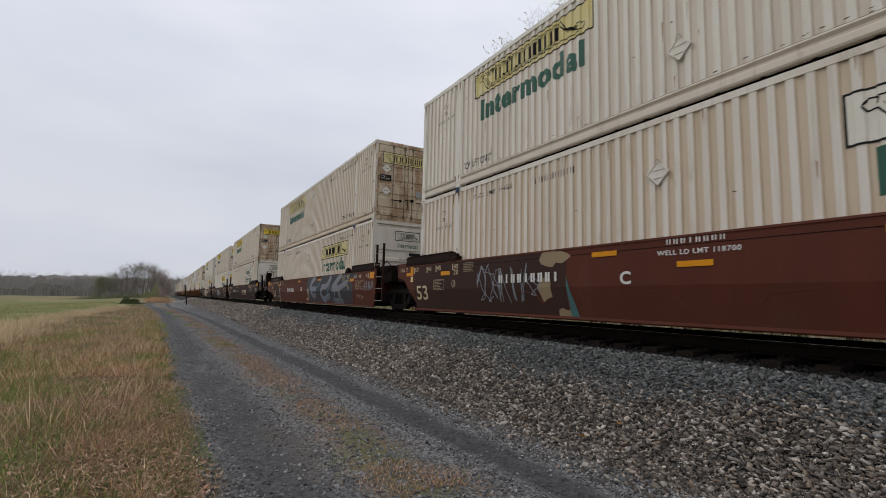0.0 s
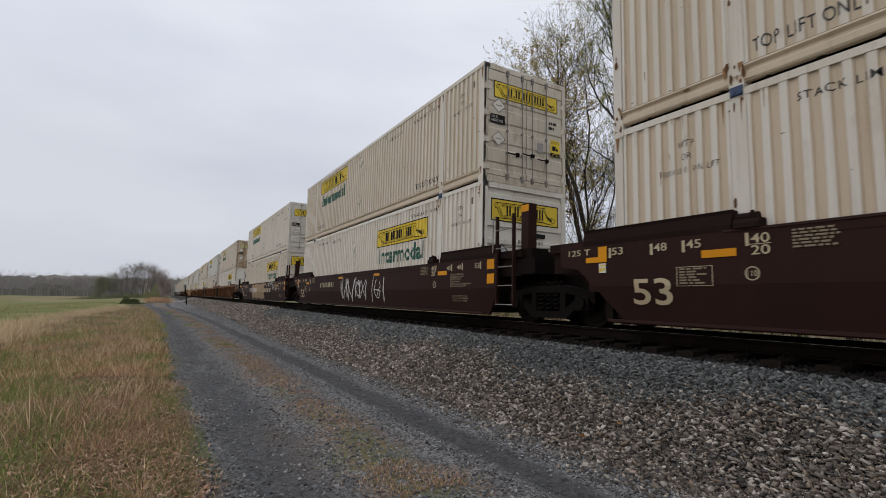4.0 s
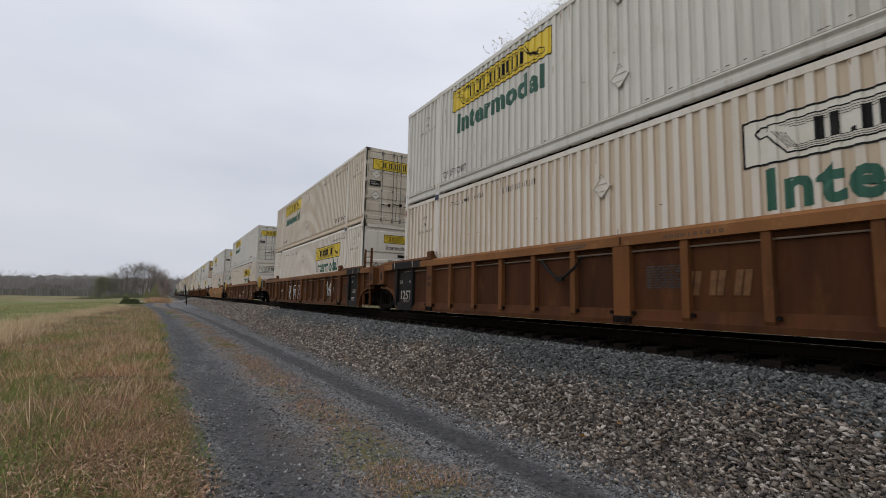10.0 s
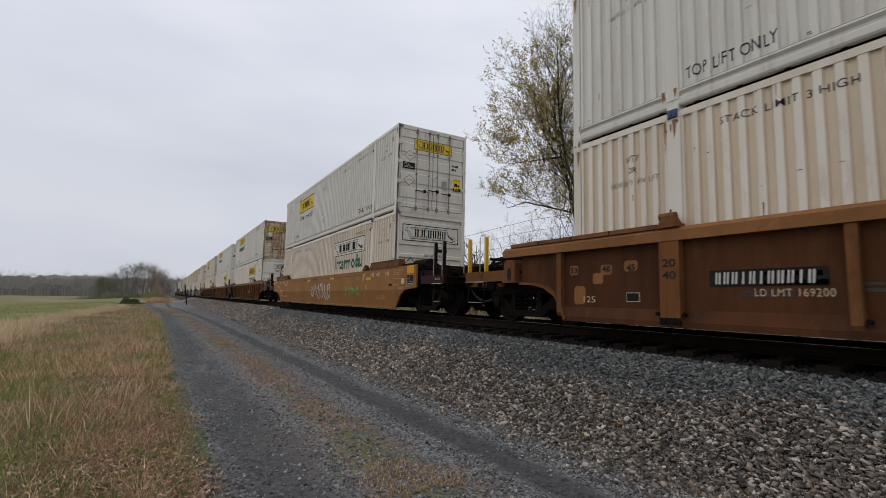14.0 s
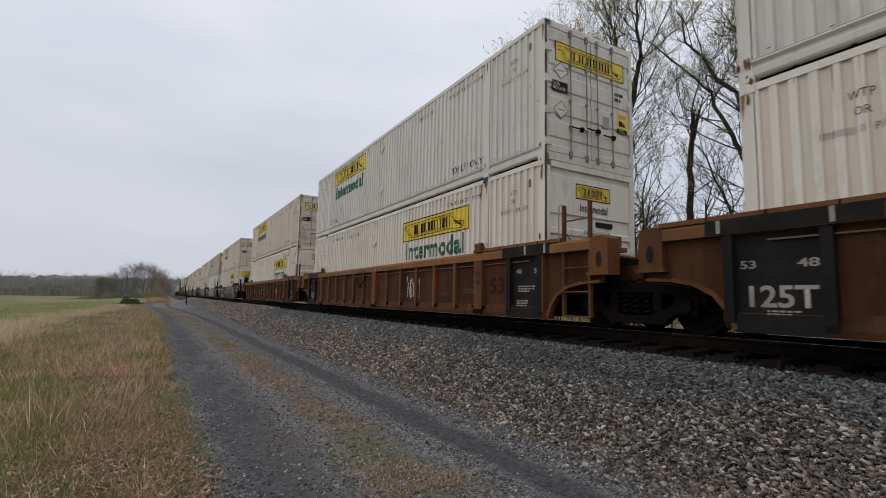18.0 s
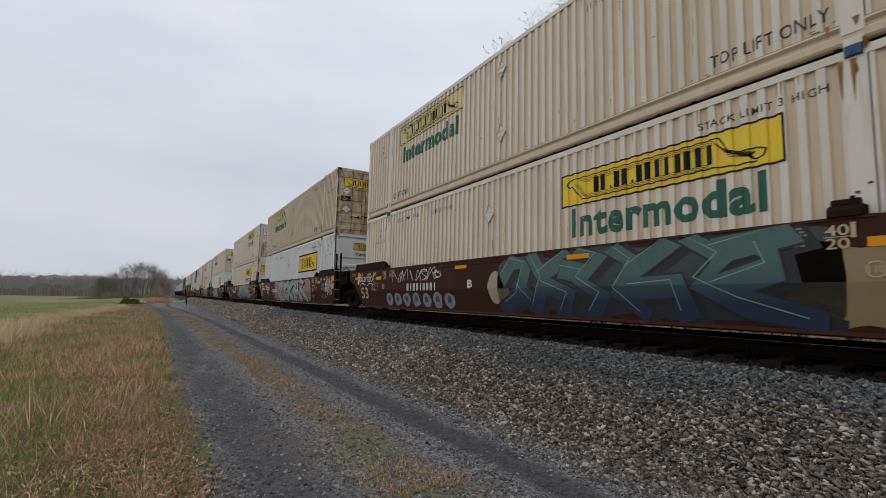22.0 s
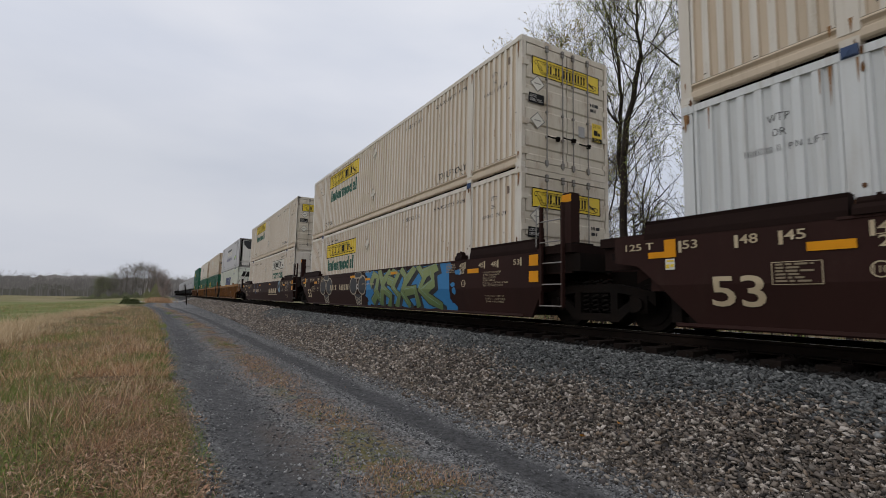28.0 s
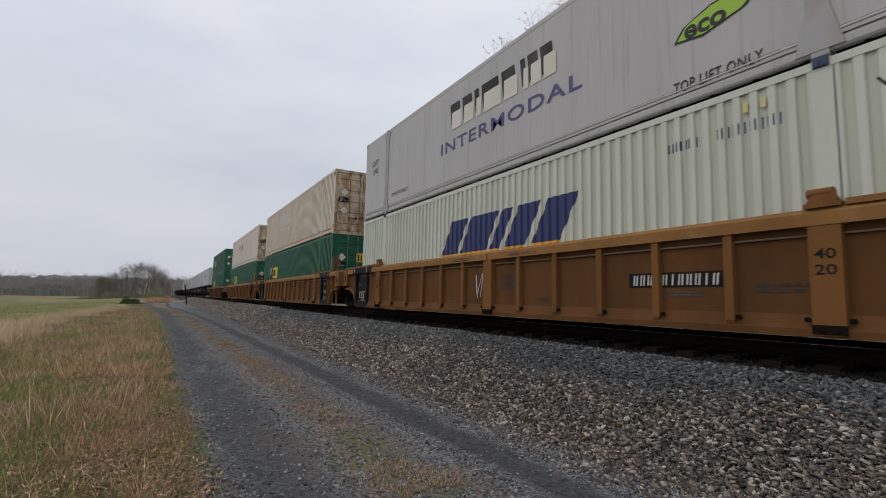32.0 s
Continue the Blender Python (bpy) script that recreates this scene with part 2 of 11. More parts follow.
for nm, c in (("spray_white", (0.60, 0.58, 0.55)), ("spray_grey", (0.20, 0.21, 0.23)), ("spray_black", (0.012, 0.012, 0.014)), 
              ("spray_mint", (0.192, 0.304, 0.248)), ("spray_teal", (0.045, 0.12, 0.12)), ("spray_navy", (0.02, 0.045, 0.11)),
              ("spray_blue", (0.015, 0.165, 0.375)), ("spray_sky", (0.128, 0.240, 0.336)), ("spray_green", (0.13, 0.36, 0.06)), ("spray_red", (0.40, 0.035, 0.03)), ("spray_sand", (0.252, 0.180, 0.096)),
              ("spray_orange", (0.42, 0.19, 0.04)), ("spray_wood", (0.27, 0.125, 0.045)), ("spray_salmon", (0.34, 0.12, 0.085)), ("spray_cream", (0.331, 0.281, 0.209))):
    MAT[nm] = surface(nm, c, 0.6, 0, tuple(v * 0.7 for v in c), 0.5, 0.15, 0, 1.6)


def fading(name, low, high, z0=0.35, z1=1.15):
    """Spray paint that fades from one colour at the foot of the plate to another at its top."""
    m = surface(name, low, 0.6)
    nt = m.node_tree
    tc, sep = nt.nodes.new("ShaderNodeTexCoord"), nt.nodes.new("ShaderNodeSeparateXYZ")
    nt.links.new(tc.outputs["Object"], sep.inputs["Vector"])
    col = ramp_mix(nt, stepped(nt, sep.outputs["Z"], z0, z1), low, high)
    dim = tuple(0.6 * (a + b) / 2 for a, b in zip(low, high))
    col = ramp_mix(nt, stepped(nt, noise_node(nt, 3.0, 5.0), 0.5, 0.75, 0.5), col, dim)
    nt.links.new(col, nt.nodes["Principled BSDF"].inputs["Base Color"])
    MAT[name] = m


fading("fade_teal", (0.009, 0.019, 0.049), (0.056, 0.109, 0.101), 0.45, 0.95)
fading("fade_shade", (0.010, 0.016, 0.026), (0.030, 0.046, 0.042), 0.4, 1.1)
fading("fade_mint", (0.160, 0.264, 0.240), (0.208, 0.304, 0.264))
fading("fade_sky", (0.070, 0.130, 0.190), (0.150, 0.225, 0.220), 0.2, 0.9)
fading("fade_deep", (0.012, 0.045, 0.115), (0.035, 0.115, 0.220), 0.2, 1.0)
fading("fade_steel", (0.200, 0.216, 0.208), (0.104, 0.176, 0.256), 0.4, 1.2)
fading("fade_lime", (0.075, 0.128, 0.034), (0.203, 0.247, 0.090), 0.3, 1.1)
fading("fade_grey", (0.075, 0.071, 0.083), (0.203, 0.195, 0.210), 0.2, 1.2)
fading("fade_peach", (0.330, 0.247, 0.165), (0.345, 0.203, 0.112), 0.4, 1.2)
fading("fade_red", (0.10, 0.028, 0.025), (0.20, 0.05, 0.042), 0.1, 0.9)
fading("fade_pink", (0.238, 0.091, 0.084), (0.252, 0.133, 0.133), 0.2, 1.2)
fading("fade_night", (0.022, 0.010, 0.011), (0.017, 0.017, 0.022), 0.2, 0.7)


# ---- mesh helpers ----
class Shape:
    """Collects vertices and faces; every call adds one closed piece."""

    def __init__(self):
        self.v, self.f = [], []

    def add(self, verts, faces):
        k = len(self.v)
        self.v += [tuple(p) for p in verts]
        self.f += [tuple(i + k for i in q) for q in faces]
        return self

    def box(self, x0, y0, z0, x1, y1, z1):
        x0, x1, y0, y1, z0, z1 = min(x0, x1), max(x0, x1), min(y0, y1), max(y0, y1), min(z0, z1), max(z0, z1)
        return self.add([(x0, y0, z0), (x1, y0, z0), (x1, y1, z0), (x0, y1, z0), (x0, y0, z1), (x1, y0, z1), (x1, y1, z1), (x0, y1, z1)],
                        [(0, 3, 2, 1), (4, 5, 6, 7), (0, 1, 5, 4), (1, 2, 6, 5), (2, 3, 7, 6), (3, 0, 4, 7)])

    def prism(self, poly, axis, a, b):
        """A polygon in the two other axes (in xyz order), pulled along axis from a to b."""
        def put(p, h):
            return {"x": (h, p[0], p[1]), "y": (p[0], h, p[1]), "z": (p[0], p[1], h)}[axis]
        n = len(poly)
        vs = [put(p, a) for p in poly] + [put(p, b) for p in poly]
        fs = [tuple(range(n))[::-1], tuple(range(n, 2 * n))] + [(i, (i + 1) % n, (i + 1) % n + n, i + n) for i in range(n)]
        return self.add(vs, fs)

    def cyl(self, c, axis, r, h, seg=16, r2=None):
        r2 = r if r2 is None else r2
        vs, ax = [], "xyz".index(axis)
        for k, rr in ((-0.5, r), (0.5, r2)):
            for i in range(seg):
                a = 2 * math.pi * i / seg
                p = [0, 0, 0]
                p[ax], p[(ax + 1) % 3], p[(ax + 2) % 3] = k * h, rr * math.cos(a), rr * math.sin(a)
                vs.append((c[0] + p[0], c[1] + p[1], c[2] + p[2]))
        fs = [tuple(range(seg))[::-1], tuple(range(seg, 2 * seg))] + [(i, (i + 1) % seg, (i + 1) % seg + seg, i + seg) for i in range(seg)]
        return self.add(vs, fs)

    def tube(self, pts, r, seg=6, r2=None):
        """A round bar along a line of points, tapering from r to r2."""
        pts = [Vector(p) for p in pts]
        r2 = r if r2 is None else r2
        n, vs = len(pts), []
        for i, p in enumerate(pts):
            d = (pts[min(i + 1, n - 1)] - pts[max(i - 1, 0)]).normalized()
            u = d.orthogonal().normalized()
            w = d.cross(u)
            rr = r + (r2 - r) * i / (n - 1)
            vs += [p + (u * math.cos(2 * math.pi * k / seg) + w * math.sin(2 * math.pi * k / seg)) * rr for k in range(seg)]
        fs = [(i * seg + k, i * seg + (k + 1) % seg, (i + 1) * seg + (k + 1) % seg, (i + 1) * seg + k) for i in range(n - 1) for k in range(seg)]
        fs += [tuple(range(seg))[::-1], tuple(range((n - 1) * seg, n * seg))]
        return self.add(vs, fs)

    def mesh(self, name, mat, smooth=False):
        me = bpy.data.meshes.new(name)
        me.from_pydata(self.v, [], self.f)
        me.materials.append(MAT[mat] if isinstance(mat, str) else mat)
        if smooth:
            me.polygons.foreach_set("use_smooth", [True] * len(me.polygons))
        me.update()
        return me


def normals_out(me):
    bm = bmesh.new()
    bm.from_mesh(me)
    bmesh.ops.recalc_face_normals(bm, faces=bm.faces)
    bm.to_mesh(me)
    bm.free()
    return me


KEEP = {}


def shared(key, mat, make, smooth=False):
    """One mesh for all alike parts of one material."""
    if (key, mat) not in KEEP:
        KEEP[key, mat] = normals_out(make().mesh(str(key if isinstance(key, str) else key[0]), mat, smooth))
    return KEEP[key, mat]


def part(name, me, parent, label="", at=None):
    ob = new(name, me)
    ob.parent = parent
    if at is not None:
        ob.matrix_basis = at
    return tagged(ob, label)


def thing(name, label, category, group="", kind=""):
    return tagged(new(name), label, category, group, kind)


# ---- lettering and plain marks ----
LC, HC, WC = 16.154, 2.896, 2.591           # a 53-foot domestic container
CELL, EDGE, SLOPE, DEEP = 0.2076, 0.044, 0.016, 0.030
SECTIONS = ((0.17, 8), (2.057, 58), (LC - 1.835, 8))


def cells():
    for a, n in SECTIONS:
        for k in range(n):
            yield a + k * CELL


def groove(y):
    """How deep the side wall of a container lies at y."""
    for a, n in SECTIONS:
        if a <= y <= a + n * CELL:
            u = (y - a) % CELL
            d = min(u, CELL - u) - EDGE
            return DEEP * max(0.0, min(1.0, d / SLOPE))
    return 0.0


def creases(lo, hi):
    out = []
    for a in cells():
        for d in (EDGE, EDGE + SLOPE, CELL - EDGE - SLOPE, CELL - EDGE):
            if lo < a + d < hi:
                out.append(a + d)
    return out


def glyphs(words, bold=0.0):
    """The built-in font's letters as a flat mesh."""
    cu = bpy.data.curves.new("letters", "FONT")
    cu.body, cu.size, cu.offset, cu.resolution_u = words, 1.0, bold, 3
    cu.space_character = 1.12 if len(words) > 6 and "\n" not in words else 0.98
    ob = new("letters", cu)
    me = bpy.data.meshes.new_from_object(ob)
    bpy.data.objects.remove(ob)
    bpy.data.curves.remove(cu)
    return me


def on_side(key, mat, flat, y0, y1, z0, z1, out=0.004, drape=True):
    """Stretches a flat mesh over y0..y1 (the reading starts at y1), z0..z1 of a side wall, following its grooves."""
    if (key, mat) in KEEP:
        return KEEP[key, mat]
    bm = bmesh.new()
    bm.from_mesh(flat)
    xs, ys = [v.co.x for v in bm.verts], [v.co.y for v in bm.verts]
    ax, bx, ay, by = min(xs), max(xs), min(ys), max(ys)
    for v in bm.verts:
        u, w = (v.co.x - ax) / max(bx - ax, 1e-6), (v.co.y - ay) / max(by - ay, 1e-6)
        v.co = (-out, y1 + (y0 - y1) * u, z0 + (z1 - z0) * w)
    if drape:
        for y in creases(y0, y1):
            bmesh.ops.bisect_plane(bm, geom=bm.verts[:] + bm.edges[:] + bm.faces[:], plane_co=(0, y, 0), plane_no=(0, 1, 0))
        for v in bm.verts:
            v.co.x = groove(v.co.y) - out
    for f in bm.faces:
        if f.normal.x > 0:
            f.normal_flip()
    me = bpy.data.meshes.new(key[0])
    bm.to_mesh(me)
    bm.free()
    me.materials.append(MAT[mat])
    KEEP[key, mat] = me
    return me


def on_end(key, mat, flat, x0, x1, z0, z1, out=0.004):
    if (key, mat) in KEEP:
        return KEEP[key, mat]
    me = flat.copy()
    co = np.array([v.co[:] for v in me.vertices])
    lo, hi = co.min(0), co.max(0)
    u, w = (co[:, 0] - lo[0]) / (hi[0] - lo[0]), (co[:, 1] - lo[1]) / (hi[1] - lo[1])
    me.vertices.foreach_set("co", np.stack([x0 + (x1 - x0) * u, np.full(len(u), -out), z0 + (z1 - z0) * w], 1).ravel())
    me.materials.clear()
    me.materials.append(MAT[mat])
    me.update()
    KEEP[key, mat] = me
    return me


WORDS = {}


def word(s, bold=0.0):
    if (s, bold) not in WORDS:
        WORDS[s, bold] = glyphs(s, bold)
    return WORDS[s, bold]


def flat_polys(key, polys):
    """A flat mesh in a unit box from polygons (x right, y up)."""
    if key not in WORDS:
        s = Shape()
        for q in polys:
            s.add([(x, y, 0) for x, y in q], [tuple(range(len(q)))])
        me = bpy.data.meshes.new("marks")
        me.from_pydata(s.v, [], s.f)
        WORDS[key] = me
    return WORDS[key]


def rect(x0, y0, x1, y1):
    return [(x0, y0), (x1, y0), (x1, y1), (x0, y1)]


def bars(n, seed=0, rows=1, lean=0.0, weight=0.19):
    """n plain bars in a row, in place of writing that is not spelt out."""
    key = ("bars", n, seed, rows, lean, weight)
    if key in WORDS:
        return WORDS[key]
    rnd, polys = random.Random(seed), []
    for r in range(rows):
        y0, y1, x = r / rows, (r + 0.72) / rows if rows > 1 else 1.0, 0.0
        stop = 1.0 if rows == 1 else rnd.uniform(0.6, 1.0)
        if rows > 1:
            y1 = (r + 0.58) / rows
        while x < stop - 0.3 / n:
            if rows > 1:
                w = min(rnd.uniform(0.5, 1.9) / n, stop - x)
                polys.append(rect(x, y0, x + w, y1))
                x += w + 0.35 / n
                continue
            w = weight / n
            for d in (0.0, 0.60 / n - w) if rnd.random() < 0.85 else (0.2 / n,):
                polys.append([(x + d, y0), (x + d + w, y0), (x + d + w + lean, y1), (x + d + lean, y1)])
            x += 1.0 / n
    polys.append(rect(0.995 + lean, 0, 1.0 + lean, 0.01))
    return flat_polys(key, polys)


def logo_marks():
    """The dark marks of a carrier's panel: a hatched scroll, curled at both ends, behind a row of bold upright bars."""
    def line(pts, w=0.012):
        for (x0, y0), (x1, y1) in zip(pts, pts[1:]):
            d = math.hypot((x1 - x0) * 6, y1 - y0) or 1e-6
            nx, ny = -(y1 - y0) / d * w / 6, (x1 - x0) * 6 / d * w
            polys.append([(x0 - nx, y0 - ny), (x1 - nx, y1 - ny), (x1 + nx, y1 + ny), (x0 + nx, y0 + ny)])
    polys = []
    # the scroll's upper and lower edges, with hatching that follows them
    line([(0.06, 0.84), (0.30, 0.86), (0.80, 0.88)], 0.016)
    line([(0.12, 0.12), (0.50, 0.13), (0.78, 0.16), (0.86, 0.10), (0.93, 0.10)], 0.018)
    for k in range(3):
        line([(0.10 + 0.015 * k, 0.78 - 0.05 * k), (0.78, 0.83 - 0.05 * k)], 0.006)
        line([(0.14, 0.17 + 0.045 * k), (0.76, 0.19 + 0.045 * k)], 0.006)
    for k in range(9):
        x = 0.775 + 0.008 * k
        line([(x, 0.86 - 0.065 * k), (x + 0.05 + 0.004 * k, 0.46 - 0.03 * k), (0.915, 0.34 - 0.022 * k)], 0.008)
    line([(0.80, 0.88), (0.835, 0.50), (0.88, 0.40), (0.93, 0.42), (0.965, 0.34), (0.955, 0.18), (0.925, 0.16), (0.905, 0.26), (0.925, 0.34)], 0.018)
    line([(0.12, 0.12), (0.085, 0.40), (0.06, 0.62), (0.035, 0.58), (0.025, 0.70), (0.04, 0.84), (0.065, 0.82), (0.06, 0.70)], 0.018)
    for k in range(4):
        line([(0.075 + 0.012 * k, 0.70 - 0.03 * k), (0.125 + 0.008 * k, 0.22)], 0.007)
    x = 0.20
    for kind in "j.b.hunt":
        if kind == ".":
            polys.append(rect(x, 0.26, x + 0.016, 0.36))
            x += 0.030
            continue
        polys.append(rect(x, 0.26, x + 0.024, 0.76))
        polys.append(rect(x + 0.042, 0.26, x + 0.066, 0.76))
        x += 0.090
    polys += [rect(0, 0, 0.002, 0.004), rect(0.998, 0.996, 1, 1)]
    return flat_polys("logo_mark", polys)


def border(t=0.012, s=0.07):
    return flat_polys(("border", t, s), [rect(0, 0, 1, s), rect(0, 1 - s, 1, 1), rect(0, s, t, 1 - s), rect(1 - t, s, 1, 1 - s)])


UNIT = flat_polys("unit", [rect(0, 0, 1, 1)])
DIAMOND = flat_polys("diamond", [[(0.5, 0), (1, 0.5), (0.93, 0.5), (0.5, 0.07)], [(1, 0.5), (0.5, 1), (0.5, 0.93), (0.93, 0.5)],
                                 [(0.5, 1), (0, 0.5), (0.07, 0.5), (0.5, 0.93)], [(0, 0.5), (0.5, 0), (0.5, 0.07), (0.07, 0.5)], rect(0.28, 0.47, 0.72, 0.53)])
DIAMOND_FULL = flat_polys("diamond_full", [[(0.5, 0), (1, 0.5), (0.5, 1), (0, 0.5)]])


# ---- containers ----
def side_shape():
    s, z0, z1 = Shape(), 0.30, HC - 0.10
    for a in cells():
        b, y0, y1 = a + CELL, a + EDGE, a + CELL - EDGE
        q0, q1 = y0 + SLOPE, y1 - SLOPE
        s.add([(0, a, z0), (0, y0, z0), (0, y0, z1), (0, a, z1)], [(0, 3, 2, 1)])
        s.add([(0, y1, z0), (0, b, z0), (0, b, z1), (0, y1, z1)], [(0, 3, 2, 1)])
        s.add([(0, y0, z0), (0, y0, z1), (DEEP, q0, z1), (DEEP, q0, z0)], [(0, 1, 2, 3)])
        s.add([(DEEP, q0, z0), (DEEP, q0, z1), (DEEP, q1, z1), (DEEP, q1, z0)], [(0, 1, 2, 3)])
        s.add([(DEEP, q1, z0), (DEEP, q1, z1), (0, y1, z1), (0, y1, z0)], [(0, 1, 2, 3)])
    return s


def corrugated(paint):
    """The side wall as one sheet; groove faces are darker, stained tan on cream boxes."""
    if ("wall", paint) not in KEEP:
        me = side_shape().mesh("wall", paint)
        me.materials.append(MAT[paint + "_tinted"])
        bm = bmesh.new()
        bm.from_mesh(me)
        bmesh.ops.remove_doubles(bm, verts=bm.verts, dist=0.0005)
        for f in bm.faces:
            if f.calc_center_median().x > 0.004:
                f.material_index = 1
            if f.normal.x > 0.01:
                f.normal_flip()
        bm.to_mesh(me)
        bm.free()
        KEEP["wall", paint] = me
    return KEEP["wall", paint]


def plain_side_shape():
    """A smooth riveted wall with upright seams."""
    s = Shape()
    s.box(0, 0.1, 0.22, 0.05, LC - 0.1, HC - 0.08)
    for k in range(1, 14):
        y = k * LC / 14
        s.box(-0.003, y - 0.03, 0.22, 0, y + 0.03, HC - 0.08)
        for j in range(22):
            s.box(-0.007, y - 0.006, 0.26 + j * 0.115, -0.003, y + 0.006, 0.272 + j * 0.115)
    return s


def rail_shape():
    s = Shape()
    s.prism([(0.016, 0.07), (0.09, 0.07), (0.09, 0.30), (-0.004, 0.30), (-0.010, 0.288), (-0.010, 0.272), (0.004, 0.258), (0.026, 0.235), (0.030, 0.205), (0.0, 0.190), (-0.004, 0.175), (-0.004, 0.10), (0.004, 0.085)], "y", 0.16, LC - 0.16)
    return s


def post_shape(w=0.21):
    s = Shape()
    s.box(-0.012, 0, 0.17, 0.09, w, HC - 0.10)
    s.box(0.0, 0.02, 0.10, 0.09, w - 0.02, 0.17)
    return s


def casting_shape():
    s = Shape()
    s.box(-0.016, 0, 0, 0.16, 0.18, 0.118)
    s.box(-0.02, 0.05, 0.03, -0.016, 0.13, 0.09)
    return s


def nose_shape():
    """The closed end: a frame and a panel with broad level ribs."""
    s = Shape()
    h = WC / 2
    s.box(-h, 0, 0, -h + 0.14, 0.14, HC)
    s.box(h - 0.14, 0, 0, h, 0.14, HC)
    s.box(-h + 0.14, 0, HC - 0.13, h - 0.14, 0.12, HC)
    s.box(-h + 0.14, 0, 0, h - 0.14, 0.12, 0.2)
    return s


def nose_panel_shape():
    h, prof = WC / 2 - 0.14, [(0.09, HC - 0.13), (0.09, 0.2), (0.05, 0.2)]
    for z in (0.30, 0.58, 0.86, 1.14, 1.42):
        prof += [(0.06, z), (0.010, z + 0.03), (0.010, z + 0.13), (0.06, z + 0.16)]
    prof += [(0.06, 1.84), (0.022, 1.86), (0.022, 2.62), (0.06, 2.64), (0.06, HC - 0.13)]
    return Shape().prism(prof, "x", -h, h)


def door_shape(side):
    """One leaf of the rear doors, with level recesses."""
    s, h = Shape(), WC / 2 - 0.1
    x0, x1 = (-h, -0.012) if side < 0 else (0.012, h)
    prof = [(0.08, HC - 0.15), (0.08, 0.18), (0.004, 0.18)]
    for k in range(5):
        z = 0.30 + k * 0.50
        prof += [(0.004, z), (0.026, z + 0.03), (0.026, z + 0.17), (0.004, z + 0.20)]
    prof += [(0.004, HC - 0.15)]
    return s.prism(prof, "x", x0 + (0.02 if side < 0 else 0.0), x1 - (0.02 if side > 0 else 0.0))


def frame_shape():
    s, h = Shape(), WC / 2
    for a, b in ((-h, -h + 0.1), (h - 0.1, h)):
        s.box(a, 0, 0, b, 0.14, HC)
    s.box(-h + 0.1, 0, HC - 0.13, h - 0.1, 0.12, HC)
    s.box(-h + 0.1, -0.01, 0.0, h - 0.1, 0.12, 0.16)
    return s


def rod_shape():
    s = Shape()
    s.cyl((0, -0.03, HC / 2), "z", 0.013, HC - 0.16, 8)
    for z in (0.14, 0.20, HC - 0.20, HC - 0.12):
        s.box(-0.035, -0.045, z - 0.03, 0.035, 0.0, z + 0.03)
    for z in (0.75, 1.3, 2.05):
        s.box(-0.028, -0.042, z - 0.022, 0.028, 0.0, z + 0.022)
    return s


def handle_shape():
    s = Shape()
    s.tube([(0, -0.05, 0.76), (0.12, -0.07, 0.74), (0.34, -0.07, 0.76)], 0.016)
    s.box(0.28, -0.06, 0.71, 0.35, 0.0, 0.80)
    return s


def hinge_shape():
    s = Shape()
    s.box(-0.05, -0.02, -0.06, 0.10, 0.005, 0.06)
    s.cyl((-0.05, 0.0, 0), "z", 0.025, 0.15, 8)
    return s


def roof_shape():
    s, h = Shape(), WC / 2
    s.box(-h + 0.02, 0.05, HC - 0.05, h - 0.02, LC - 0.05, HC - 0.012)
    for k in range(26):
        y = 0.4 + k * 0.6
        s.box(-h + 0.15, y, HC - 0.012, h - 0.15, y + 0.25, HC - 0.002)
    return s


def floor_shape():
    s, h = Shape(), WC / 2
    s.box(-h + 0.06, 0.1, 0.12, h - 0.06, LC - 0.1, 0.16)
    for k in range(28):
        y = 0.4 + k * 0.56
        s.box(-h + 0.06, y, 0.03, h - 0.06, y + 0.06, 0.12)
    return s


MIRROR = Matrix.Rotation(math.pi, 4, "Z")


def letters(thing_ob, name, s, mat, y0, y1, z0, z1, bold=0.0, label="", drape=True, out=0.004):
    me = on_side((name, s, round(y0, 3), round(y1, 3), z0, z1, out, drape), mat, word(s, bold), y0, y1, z0, z1, out, drape)
    return part(name, me, thing_ob, label, pose(-WC / 2, 0, 0))


def marks(thing_ob, name, flat, key, mat, y0, y1, z0, z1, label="", out=0.004, drape=True):
    me = on_side((name, key, round(y0, 3), round(y1, 3), z0, z1, out, drape), mat, flat, y0, y1, z0, z1, out, drape)
    ob = part(name, me, thing_ob, label, pose(-WC / 2, 0, 0))
    return tagged(ob, kind="stuff") if name in ("serial_mark", "logo_mark") else ob


def end_marks(thing_ob, name, flat, key, mat, x0, x1, z0, z1, label="", out=0.004, at=None):
    me = on_end((name, key, x0, x1, z0, z1, out), mat, flat, x0, x1, z0, z1, out)
    ob = part(name, me, thing_ob, label, at)
    return tagged(ob, kind="stuff") if name in ("serial_mark", "logo_mark") else ob


COLOUR_WORD = {"paint_white": "white", "paint_grey_white": "light grey", "paint_fresh_white": "bright white", "paint_cream": "cream", "paint_tan": "dirty tan",
               "paint_swift": "pale greenish white", "paint_reefer": "grey", "paint_green": "dark green"}


